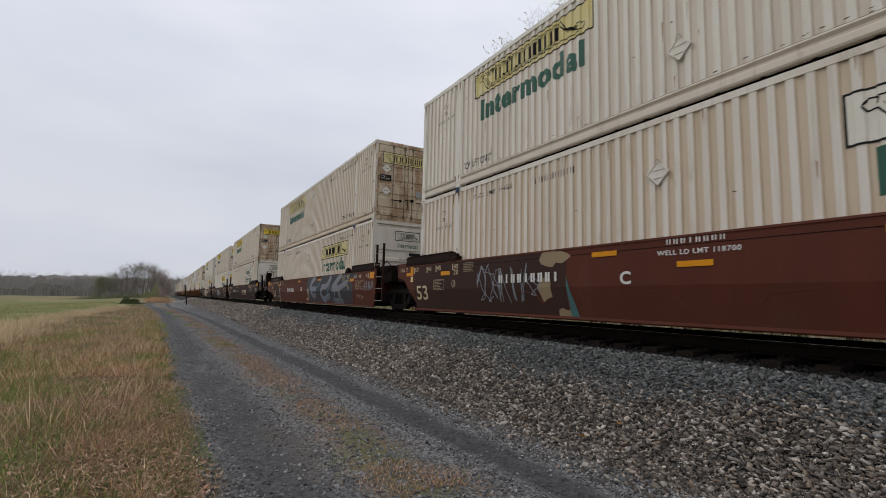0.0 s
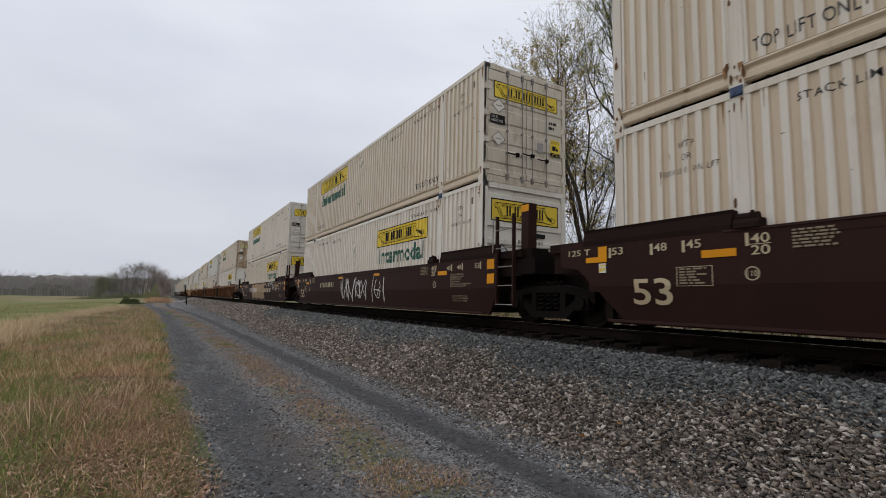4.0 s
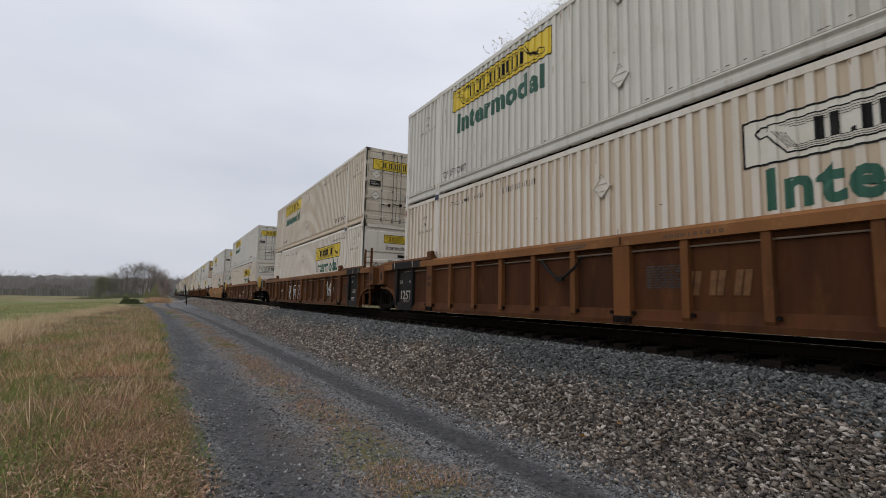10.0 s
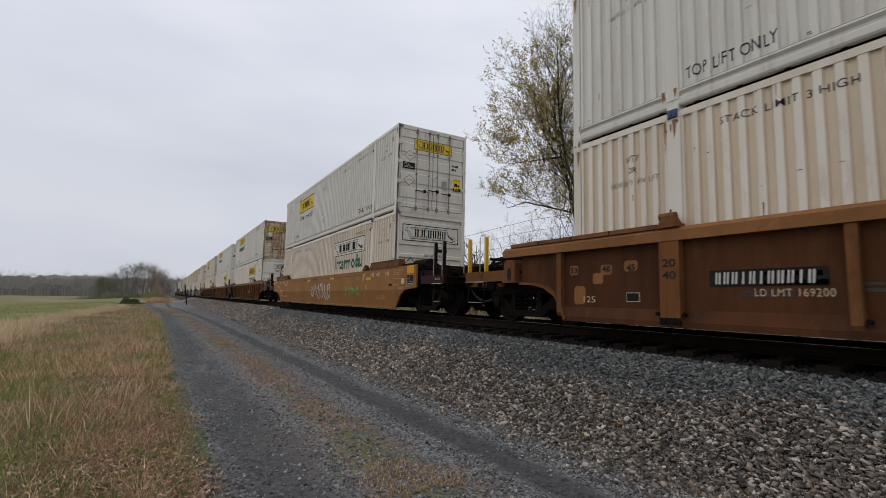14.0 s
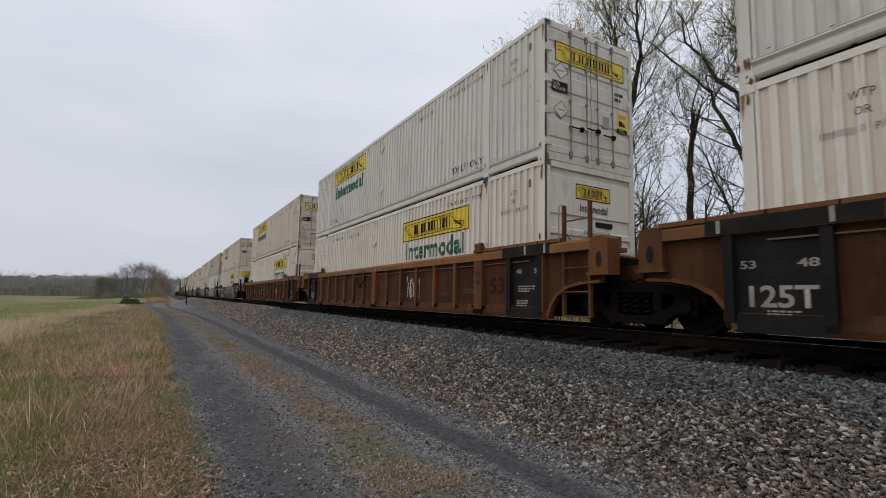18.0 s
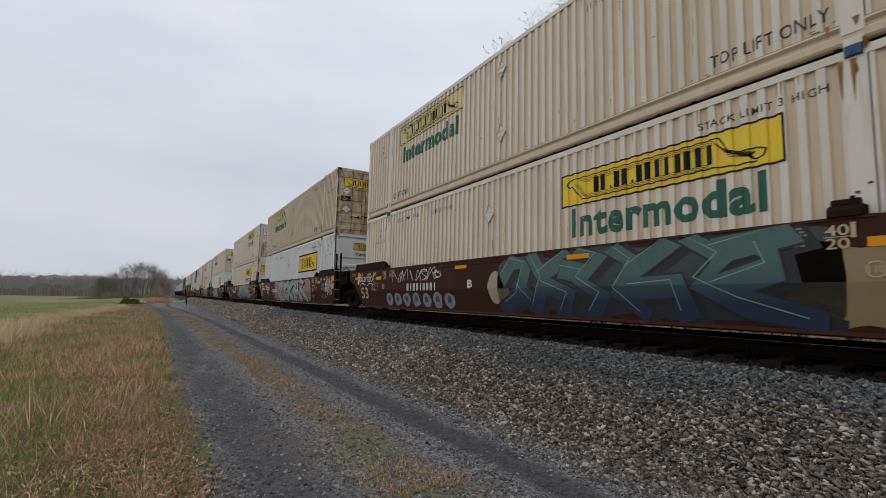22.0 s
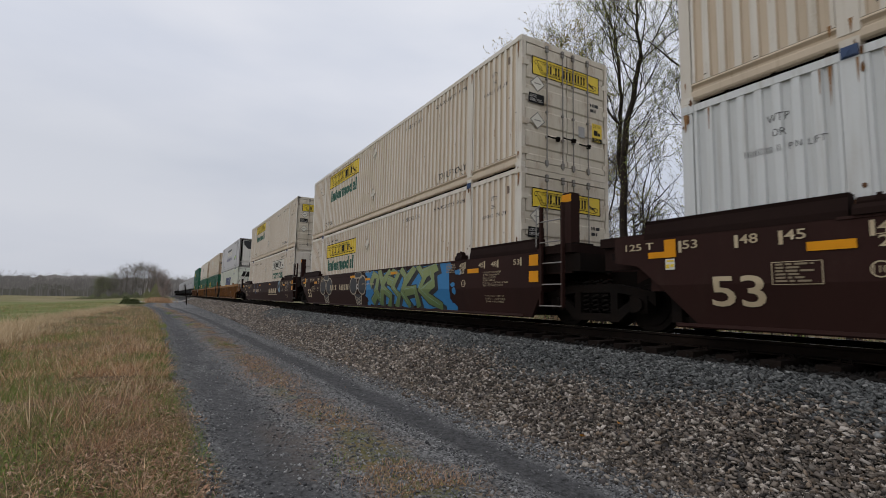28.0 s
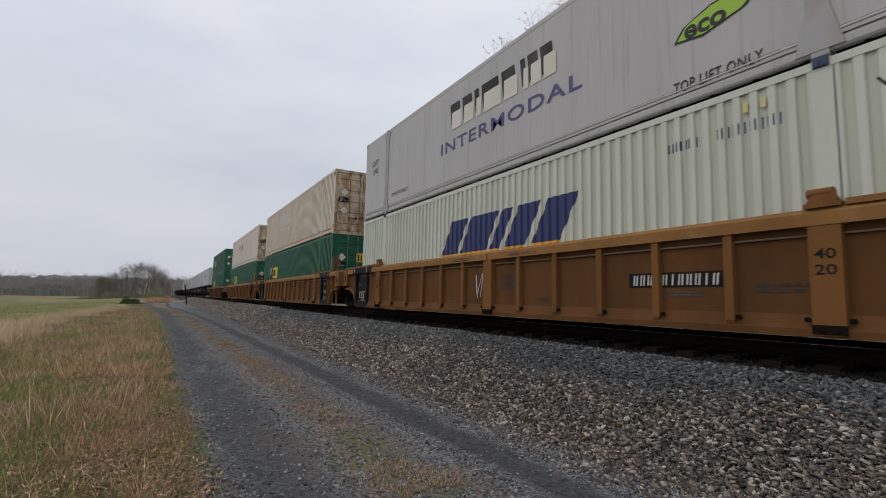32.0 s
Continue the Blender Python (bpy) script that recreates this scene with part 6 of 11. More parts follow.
def ribbed_car(mat, near_c, far_c, pitch, black_ends=False, style="ribbed", board=(3.0, 4.5), hose=False):
    car = thing("well_car", "", "well car", "well cars of the train")
    far_arch = [(e - 0.18, z) for e, z in ARCH]
    near_arch = ARCH[:-2] + [(1.9, 0.78), (1.9, 1.34)] if near_c else ARCH
    poly = plate_poly(near_arch, far_arch)
    reach_near, reach_far = 2.12 if near_c else 1.5, 1.79 if far_c else 1.35
    hood_near, hood_far = 1.25 if near_c else 0.6, 1.56 if far_c else 1.1
    count = round((LC - 3.9) / pitch)
    step = (LC - 3.9) / count
    for side in (-1, 1):
        def place(m):
            return m if side < 0 else pose(0, LC, 0) @ MIRROR @ m
        ra, rb = (reach_near, reach_far) if side < 0 else (reach_far, reach_near)
        ha, hb = (hood_near, hood_far) if side < 0 else (hood_far, hood_near)
        # the plate's darker paint holds both soot and the shade under the chord
        part("side_plate", shared(("rplate", near_c), mat + "_soot_shade" if mat + "_soot_shade" in MAT else mat, lambda: Shape().prism(poly, "x", SX + 0.09, SX + 0.13)), car, "weathered recessed side plate, shade put into its colour", place(pose(0, 0, 0)))
        # paler chord paint imitates its lit upper face
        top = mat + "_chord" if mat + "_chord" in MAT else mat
        part("top_chord", shared(("chord", ra, rb), top, lambda: Shape().prism([(SX - 0.02, 1.31), (SX + 0.14, 1.31), (SX + 0.14, 1.50), (SX + 0.03, 1.50), (SX - 0.02, 1.45)], "y", -ra, LC + rb)), car, "top chord, painted paler for the light on it", place(pose(0, 0, 0)))
        part("bottom_chord", shared("bchord", mat + "_soot_shade" if mat + "_soot_shade" in MAT else mat, lambda: Shape().prism([(SX + 0.02, 0.12), (SX + 0.14, 0.12), (SX + 0.14, 0.36), (SX + 0.09, 0.36), (SX + 0.03, 0.22), (SX + 0.02, 0.20)], "y", -0.3, LC + 0.12)), car, "", place(pose(0, 0, 0)))
        if style != "yellow":
            part("air_pipe", shared("apipe", "rod_rust", lambda: Shape().tube([(SX + 0.06, 0.3, 1.215), (SX + 0.06, LC - 0.3, 1.215)], 0.013)), car, "thin grey air pipe", place(pose(0, 0, 0)))
        bolt = shared("bolt", "steel_dark", lambda: Shape().cyl((SX + 0.01, 0, 0.30), "x", 0.028, 0.05, 8))
        for ends, g, o in ((ARCH, -1, 0.0), (far_arch, 1, LC)):
            def arch_rim():
                s = Shape()
                for (e, z), (e2, z2) in zip(ends[:5], ends[1:6]):
                    s.add([(SX, o + g * e, z), (SX + 0.1, o + g * e, z), (SX + 0.1, o + g * e2, z2), (SX, o + g * e2, z2), (SX, o + g * e - g * 0.05, z + 0.03), (SX + 0.1, o + g * e - g * 0.05, z + 0.03), (SX + 0.1, o + g * e2 - g * 0.03, z2 + 0.05), (SX, o + g * e2 - g * 0.03, z2 + 0.05)],
                          [(0, 1, 2, 3), (4, 7, 6, 5), (0, 3, 7, 4), (1, 5, 6, 2), (0, 4, 5, 1), (3, 2, 6, 7)])
                return s
            part("arch_rim", shared(("arch", g), mat, arch_rim), car, "", place(pose(0, 0, 0)))
        rib = shared("rib", mat, lambda: Shape().prism([(SX, 1.31), (SX + 0.1, 1.31), (SX + 0.1, 0.2), (SX + 0.03, 0.2), (SX, 0.26)], "y", -0.055, 0.055))
        wide = shared("wide_rib", mat, lambda: Shape().box(SX - 0.012, -0.15, 0.22, SX + 0.1, 0.15, 1.33).box(SX - 0.02, -0.13, 0.14, SX + 0.1, 0.13, 0.24))
        for k in range(count + 1):
            broad = k in (0, count // 2, count)
            part("side_post", wide if broad else rib, car, "", place(pose(0, 1.95 + k * step, 0)))
            if side < 0:
                if broad:
                    part("post_foot", shared("pfoot", "steel_dark", lambda: Shape().box(SX - 0.03, -0.15, 0.15, SX + 0.1, 0.15, 0.25).cyl((SX - 0.035, -0.07, 0.20), "x", 0.03, 0.03, 8).cyl((SX - 0.035, 0.07, 0.20), "x", 0.03, 0.03, 8)), car, "dark bolted foot", pose(0, 1.95 + k * step, 0))
                for d in (-0.2, 0.2) if broad else (-0.1,):
                    part("bolt", bolt, car, "", pose(0, 1.95 + k * step + d, 0))
        for y in ((-0.26, LC + 0.2) if style == "yellow" else (-0.1, 0.9, LC - 0.9, LC + 0.15)):
            part("side_post", rib, car, "", place(pose(0, y, 0)))
        # end guides and corner locks on the top chord
        for y0, y1 in ((-ha, 1.75), (LC - 1.75, LC + hb)):
            part("guide_hood", shared(("guide", y0, y1), mat, lambda: Shape().prism([(SX - 0.01, 1.50), (SX + 0.16, 1.50), (SX + 0.12, 1.57), (SX + 0.01, 1.57)], "y", y0, y1)), car, "", place(pose(0, 0, 0)))
            for k in range(1, 4):
                part("hood_joint", shared("hjoint", "hood_dark", lambda: Shape().box(SX - 0.013, -0.008, 1.501, SX + 0.02, 0.008, 1.566)), car, "", place(pose(0, y0 + (y1 - y0) * k / 4, 0)))
        for y in (1.95, LC - 1.95):
            part("lock_stand", shared("rlock", mat, lambda: Shape().box(SX - 0.03, -0.17, 1.50, SX + 0.13, 0.17, 1.545).prism([(-0.15, 1.545), (0.15, 1.545), (0.11, 1.62), (0.03, 1.66), (-0.10, 1.63)], "x", SX - 0.02, SX + 0.10).cyl((SX + 0.03, 0.02, 1.66), "y", 0.055, 0.24, 12).box(SX - 0.035, -0.14, 1.52, SX - 0.015, -0.09, 1.66)), car, "container lock", place(pose(0, y, 0)))
    part("well_floor", shared("well_floor", "steel_dark", well_floor_shape), car)
    car_end(car, mat, True, near_c, style)
    car_end(car, mat, False, far_c, style)
    if not near_c:
        ladder(car, -1.24, mat, 0.20, 2.15, 0.6)
    # stencils
    px = SX + 0.085
    for yy in (1.95, LC - 1.95):
        upper, lower = ("40", "20") if mat == "ttx_orange" else ("20", "40")
        side_letters(car, "stencil", upper, "black_paint", yy - 0.10, yy + 0.10, 0.95, 1.06, 0.01, "", SX - 0.016)
        side_letters(car, "stencil", lower, "black_paint", yy - 0.10, yy + 0.10, 0.78, 0.89, 0.01, "", SX - 0.016)
    side_letters(car, "stencil", "53", "black_paint", *((2.35, 2.85) if style == "yellow" else (0.94, 1.42) if near_c else (1.1, 1.62)), 0.58, 0.92, 0.01, "large dark figures", px)
    ends = ([] if near_c else [(0.0, 0.82)]) + ([] if far_c else [(LC - 0.84, LC + 0.08)]) if black_ends else []
    if black_ends:
        for y0, y1 in ends:
            side_marks(car, "black_panel", UNIT, "bp", "car_black", y0, y1, 0.25, 1.30, "black repainted panel", px + 0.002)
            for yy in (y0 - 0.06, y1 + 0.06):
                part("black_post", shared("bpost", "car_black", lambda: Shape().prism([(SX - 0.004, 1.31), (SX + 0.1, 1.31), (SX + 0.1, 0.16), (SX + 0.02, 0.16), (SX - 0.004, 0.24)], "y", -0.06, 0.06)), car, "black repainted post", pose(0, yy, 0))
            part("black_foot", shared("bfoot", "car_black", lambda: Shape().box(SX + 0.016, 0.0, 0.118, SX + 0.024, 0.95, 0.34)), car, "black repainted sill", pose(0, y0 - 0.05, 0))
        for y0, y1 in [((-0.35, 1.05) if e[0] < 1 else (LC - 1.4, LC + 0.4)) for e in ends]:
            part("black_patch", shared(("bpatch", y0), "car_black", lambda: Shape().box(SX - 0.026, y0, 1.315, SX - 0.02, y1, 1.455).box(SX - 0.02, y0, 1.455, SX + 0.10, y1, 1.51)), car, "black repainted chord")
        if not far_c:
            side_letters(car, "stencil", "125T", "dull_letters", LC - 0.78, LC - 0.06, 0.42, 0.68, 0.022, "bold white figures", px - 0.004)
            side_letters(car, "stencil", "53", "dull_letters", LC - 0.15, LC + 0.03, 0.88, 0.98, 0.02, "", px - 0.004)
            side_letters(car, "stencil", "48", "dull_letters", LC - 0.80, LC - 0.58, 0.88, 0.98, 0.02, "", px - 0.004)
            side_marks(car, "notice", bars(8, 31, 3), "kb", "dull_letters", LC - 0.65, LC - 0.25, 0.30, 0.39, "", px - 0.004)
        if not near_c:
            side_letters(car, "stencil", "48", "dull_letters", 0.55, 0.72, 0.98, 1.07, 0.02, "", px - 0.004)
            side_letters(car, "stencil", "53", "dull_letters", 0.02, 0.18, 0.98, 1.07, 0.02, "", px - 0.004)
            side_marks(car, "notice", bars(8, 32, 3), "kb2", "dull_letters", 0.12, 0.65, 0.62, 0.74, "", px - 0.004)
            side_marks(car, "notice", bars(6, 33, 3), "kb3", "dull_letters", 0.3, 0.7, 0.34, 0.46, "", px - 0.004)
        for yy in ([] if near_c else [-0.25, 0.3]) + ([] if far_c else [LC - 1.0, LC + 0.2]):
            side_marks(car, "white_mark", UNIT, "wm", "dull_letters", yy, yy + 0.05, 1.33, 1.50, "", SX - 0.03)
    else:
        # lettering on paint kept bare of soot
        bare = [(0.95, 1.24, 0.97, 1.18), (0.53, 0.80, 0.96, 1.16), (0.38, 0.63, 0.78, 1.06), (-0.02, 0.21, 0.76, 1.05), (-0.07, 0.09, 1.00, 1.15), (1.06, 1.60, 0.65, 0.90), (1.18, 1.55, 0.40, 0.53), (-0.08, 0.60, 0.22, 0.38)]
        if style == "yellow":
            bare.append((2.30, 2.90, 0.53, 0.97))
        for k, (a, b, c, d) in enumerate(bare):
            side_marks(car, "bare_patch", ROUNDED, "bare", mat + "_chord" if mat + "_chord" in MAT else mat, a, b, c, d, "tan paint clear of soot", px + 0.004 - 0.0003 * k)
        side_letters(car, "stencil", "45", "black_paint", 1.02, 1.20, 1.02, 1.13, 0.02, "", px - 0.002)
        side_letters(car, "stencil", "48", "black_paint", 0.58, 0.76, 1.01, 1.12, 0.02, "", px - 0.002)
        side_letters(car, "stencil", "5", "black_paint", -0.04, 0.05, 1.03, 1.13, 0.02, "", px - 0.002)
        # the same marks at the far end
        for k, (a, b, c, d) in enumerate(((LC - 0.18, LC + 0.02, 0.90, 1.07), (LC - 0.90, LC - 0.66, 0.88, 1.05), (LC - 1.37, LC - 1.12, 0.92, 1.09), (LC - 0.72, LC - 0.50, 0.74, 0.92), (LC - 0.34, LC - 0.08, 0.40, 0.72), (LC - 0.75, LC + 0.05, 0.16, 0.27))):
            side_marks(car, "bare_patch", ROUNDED, "bare", mat + "_chord" if mat + "_chord" in MAT else mat, a, b, c, d, "tan paint clear of soot", px + 0.004 - 0.0003 * k)
        for yy, word_here in ((LC - 0.08, "53"), (LC - 0.78, "48"), (LC - 1.25, "45")):
            side_letters(car, "stencil", word_here, "black_paint", yy - 0.08, yy + 0.08, 0.93, 1.03, 0.02, "", px - 0.002)
        side_marks(car, "notice", bars(10, 54, 2), "ynw", "dark_letters", LC - 0.70, LC, 0.18, 0.25, "", px - 0.002)
        side_marks(car, "sign_border", UNIT, "spo", "tan_letters", LC - 1.40, LC - 1.16, 0.46, 0.60, "pale border", px - 0.001)
        side_marks(car, "sign_plate", UNIT, "sp", "car_black", LC - 1.39, LC - 1.17, 0.47, 0.59, "black notice", px - 0.003)
        side_marks(car, "emblem", DIAMOND_FULL, "em", "dark_letters", 0.44, 0.58, 0.84, 0.98, "worn dark emblem", px - 0.002)
        side_marks(car, "emblem", border(0.1, 0.12), "em2", "dark_letters", 0.04, 0.16, 0.84, 0.96, "worn round emblem", px - 0.002)
        side_marks(car, "notice", bars(12, 51, 4), "ynt", "dark_letters", 1.10, 1.56, 0.67, 0.87, "rows of small dark print", px - 0.002)
        side_marks(car, "notice", bars(9, 52, 2), "ynu", "dark_letters", 1.21, 1.51, 0.43, 0.50, "", px - 0.002)
        side_marks(car, "notice", bars(12, 53, 2), "ynv", "dark_letters", -0.05, 0.57, 0.24, 0.36, "", px - 0.002)
        side_marks(car, "sign_border", UNIT, "spo", "tan_letters", 0.29, 0.75, 0.42, 0.76, "pale border", px - 0.001)
        side_marks(car, "sign_plate", UNIT, "sp", "car_black", 0.31, 0.73, 0.44, 0.74, "black notice", px - 0.003)
        side_marks(car, "sign_frame", flat_polys("spl", [rect(0.0, 0.24, 1.0, 0.29), rect(0.36, 0.29, 0.40, 1.0), rect(0.5, 0.36, 0.95, 0.40), rect(0.6, 0.7, 0.92, 0.76), rect(0.3, 0.08, 0.92, 0.15)]), "spf", "tan_letters", 0.31, 0.73, 0.44, 0.74, "", px - 0.005)
        side_marks(car, "sign_plate", UNIT, "spw", "tan_letters", -0.03, 0.17, 0.45, 0.67, "pale square notice", px - 0.001)
        side_marks(car, "sign_print", flat_polys("spq", [rect(0.1, 0.78, 0.9, 0.82), rect(0.15, 0.3, 0.4, 0.45), rect(0.6, 0.42, 0.85, 0.52)]), "spq", "dark_letters", -0.03, 0.17, 0.45, 0.67, "", px - 0.003)
        side_marks(car, "notice", bars(9, 34, 2), "tb", "dark_letters", LC - 3.9, LC - 3.1, 0.68, 0.84, "", px)
        side_letters(car, "stencil", "125", "tan_letters", LC - 0.55, LC - 0.3, 0.44, 0.54, 0.0, "", px)
    b0, b1 = board or (3.0, 4.5)
    if board:
        side_marks(car, "number_plate", UNIT, "np", "car_black", b0, b1, 0.67, 0.88, "black number board", px)
        side_marks(car, "number_mark", bars(11, 35, 1, 0.01), "npb", "white_letters", b0 + 0.08, b1 - 0.08, 0.70, 0.85, "pale bars in place of a number", px - 0.004)
    # small dark print on the top chord, a joint at mid-length
    side_marks(car, "number_mark", bars(10, 57), "chn", "dark_letters", 6.47, 7.33, 1.345, 1.40, "small dark bars in place of a number", SX - 0.023)
    side_marks(car, "notice", bars(16, 58, 2), "chm", "dark_letters", 8.7, 9.5, 1.335, 1.40, "", SX - 0.023)
    part("chord_joint", shared("cjoint", mat + "_soot_shade" if mat + "_soot_shade" in MAT else mat, lambda: Shape().box(SX - 0.0235, LC / 2 - 0.02, 1.32, SX - 0.019, LC / 2 + 0.02, 1.45)), car, "dark joint in the chord")
    side_marks(car, "notice", bars(8, 36, 2), "tb2", "dark_letters", b0 - 1.0, b0 - 0.3, 0.60, 0.70, "", px)
    side_marks(car, "notice", bars(8, 37, 2), "tb3", "dark_letters", b0 + 0.2, b0 + 0.9, 0.55, 0.62, "", px)
    side_marks(car, "notice", bars(10, 38, 9), "tb4", "dark_letters", 6.9, 7.7, 0.66, 0.98, "faded lines of small print", px)
    if hose:
        part("air_hose", shared("loop", "black_paint", lambda: Shape().tube([(SX + 0.03, 8.90, 1.20), (SX + 0.0, 9.05, 1.02), (SX - 0.02, 9.30, 0.86), (SX - 0.02, 9.45, 0.85), (SX + 0.0, 9.70, 1.02), (SX + 0.03, 9.90, 1.18)], 0.026).box(SX - 0.05, 9.30, 0.80, SX + 0.01, 9.46, 0.88)), car, "hanging black hose")
    return car


# ---- graffiti: flat sprayed shapes, no words ----
def blob(rnd, cx, cy, rx, ry, n=14, rough=0.35):
    out = []
    for i in range(n):
        a = 2 * math.pi * i / n
        k = 1 + rnd.uniform(-rough, rough)
        out.append((cx + rx * k * math.cos(a), cy + ry * k * math.sin(a)))
    return out


def ribbon(pts, w):
    polys = []
    for (x0, y0), (x1, y1) in zip(pts, pts[1:]):
        d = math.hypot(x1 - x0, y1 - y0) or 1e-6
        nx, ny = -(y1 - y0) / d * w / 2, (x1 - x0) / d * w / 2
        polys.append([(x0 - nx, y0 - ny), (x1 - nx, y1 - ny), (x1 + nx, y1 + ny), (x0 + nx, y0 + ny)])
    return polys


def spray(car, seed, mat, polys, layer, label="", x=None, lifts=None):
    """Polygons in metres: (u from the near end of the container, z)."""
    s = Shape()
    for k, q in enumerate(polys):
        d = lifts[k] if lifts else 0.00012 * (k % 9)
        s.add([(-d, u, min(max(z, 0.16), 1.36)) for u, z in q], [tuple(range(len(q)))])
    me = s.mesh("spray", mat)
    if x is None:
        leaned(me)
    ob = part("graffiti", me, car, label, pose((SX if x is None else x) - 0.004 - 0.0025 * layer, 0, 0))
    if len(polys) > 1:
        tagged(ob, kind="stuff")


def curved(pts, n=5):
    """A smooth line through points."""
    out, m = [], len(pts)
    for i in range(m - 1):
        p0, p1, p2, p3 = pts[max(i - 1, 0)], pts[i], pts[i + 1], pts[min(i + 2, m - 1)]
        for k in range(n):
            t = k / n
            out.append(tuple(0.5 * (2 * b + (c - a) * t + (2 * a - 5 * b + 4 * c - d) * t * t + (3 * b - a - 3 * c + d) * t ** 3) for a, b, c, d in zip(p0, p1, p2, p3)))
    return out + [pts[-1]]


def fat(pts, w):
    """A stroke of even breadth as one outline, with mitred bends and cut ends."""
    left, right, m = [], [], len(pts)
    for i, (x, z) in enumerate(pts):
        ax, az = pts[max(i - 1, 0)]
        bx, bz = pts[min(i + 1, m - 1)]
        d = math.hypot(bx - ax, bz - az) or 1e-6
        nx, nz = -(bz - az) / d * w / 2, (bx - ax) / d * w / 2
        ex, ez = (0.0, 0.0)
        if i in (0, m - 1):
            g = -0.35 * w if i == 0 else 0.35 * w
            ex, ez = (bx - ax) / d * g, (bz - az) / d * g
        left.append((x + nx + ex, z + nz + ez))
        right.append((x - nx + ex * 0.3, z - nz + ez * 0.3))
    return left + right[::-1]


def mural(car, y0, y1, z0, z1, forms, fill, line="spray_black", shadow=None, glint="spray_white", w=0.26, edge=0.035, smooth_bends=False, accent=None, label="sprayed mural of interlocking fat strokes"):
    """forms: groups of strokes; a stroke is points across (0 far end to 1 near end) and up (0 to 1)."""
    for k, form in enumerate(forms):
        rim, body, light, shade = [], [], [], []
        for pts in form:
            q = [(y1 - (y1 - y0) * a, z0 + (z1 - z0) * b) for a, b in pts]
            if smooth_bends and len(q) > 2:
                q = curved(q, 5)
            rim.append(fat(q, w + 2 * edge))
            body.append(fat(q, w))
            off = [(a + 0.30 * w, b + 0.24 * w) for a, b in q]
            light += ribbon(off, 0.013)
            shade.append(fat([(a - 0.16, b - 0.08) for a, b in q], w))
        up = 0.0014 * k
        for polys, mat, lift, text in ((shade, shadow, 0.0, "dark cast shape behind the mural"), (rim, line, 0.0026, "dark outline of the mural"), (body, accent if accent and k % 3 == 1 else fill, 0.0032, label), (light, glint, 0.0038, "thin pale glint")):
            if mat:
                spray(car, k, mat, polys, 1, text, None, [(lift + up if mat != shadow or polys is not shade else 0.0004) + 0.00004 * j for j in range(len(polys))])


def cloud(car, seed, y0, y1, z0, z1, mat, n=7, layer=0, label="soft sprayed ground of the mural"):
    """One uneven patch of colour behind a mural."""
    rnd = random.Random(seed)
    top = [(y0 + (y1 - y0) * k / n, z1 + rnd.uniform(-0.10, 0.06)) for k in range(n + 1)]
    foot = [(y1 - (y1 - y0) * k / n, z0 + rnd.uniform(-0.05, 0.08)) for k in range(n + 1)]
    line = curved([(y0 - 0.12, (z0 + z1) / 2)] + top + [(y1 + 0.12, (z0 + z1) / 2)] + foot + [(y0 - 0.12, (z0 + z1) / 2)], 4)
    spray(car, seed, mat, [line[:-1]], layer, label)


def small_rings(car, seed, y0, y1, z0, z1, mat, n=7, r=0.09):
    rnd, polys = random.Random(seed), []
    for k in range(n):
        q = blob(rnd, rnd.uniform(y0, y1), rnd.uniform(z0, z1), r * rnd.uniform(0.6, 1.2), r * rnd.uniform(0.6, 1.2), 9, 0.2)
        polys += ribbon(q + q[:1], 0.014)
    spray(car, seed, mat, polys, 2, "small sprayed rings")


def outlined(car, y0, y1, z0, z1, pts, mat, w=0.045, x=None, label="pale outlined sprayed shape"):
    """A closed rounded outline; points across and up as in mural()."""
    q = [(y1 - (y1 - y0) * a, z0 + (z1 - z0) * b) for a, b in pts]
    fine = []
    for i, (a, b) in enumerate(q):
        for j, f in ((i - 1, 0.14), (i + 1, 0.14)):
            c, d = q[j % len(q)]
            fine.append((a + (c - a) * f, b + (d - b) * f))
    spray(car, 1, mat, ribbon(fine + fine[:1], w), 1, label, x)


SPIKES = ([[(0.0, 0.62), (0.05, 0.88), (0.13, 0.80), (0.09, 0.30), (0.02, 0.14)], [(0.09, 0.45), (0.17, 0.16)]],
          [[(0.16, 0.95), (0.22, 0.55), (0.17, 0.10)], [(0.20, 0.62), (0.33, 0.92)], [(0.22, 0.48), (0.34, 0.30), (0.30, 0.04)]],
          [[(0.37, 0.98), (0.46, 0.84), (0.38, 0.52), (0.47, 0.30), (0.42, 0.04)], [(0.31, 0.70), (0.40, 0.62)]],
          [[(0.51, 0.95), (0.58, 0.72), (0.52, 0.36), (0.60, 0.06)], [(0.56, 0.62), (0.68, 0.96)], [(0.57, 0.40), (0.70, 0.44), (0.72, 0.08)]],
          [[(0.74, 1.0), (0.82, 0.72), (0.76, 0.46), (0.86, 0.24), (0.99, 0.05)], [(0.80, 0.80), (0.95, 0.94)], [(0.80, 0.40), (0.92, 0.58), (0.90, 0.80)]])
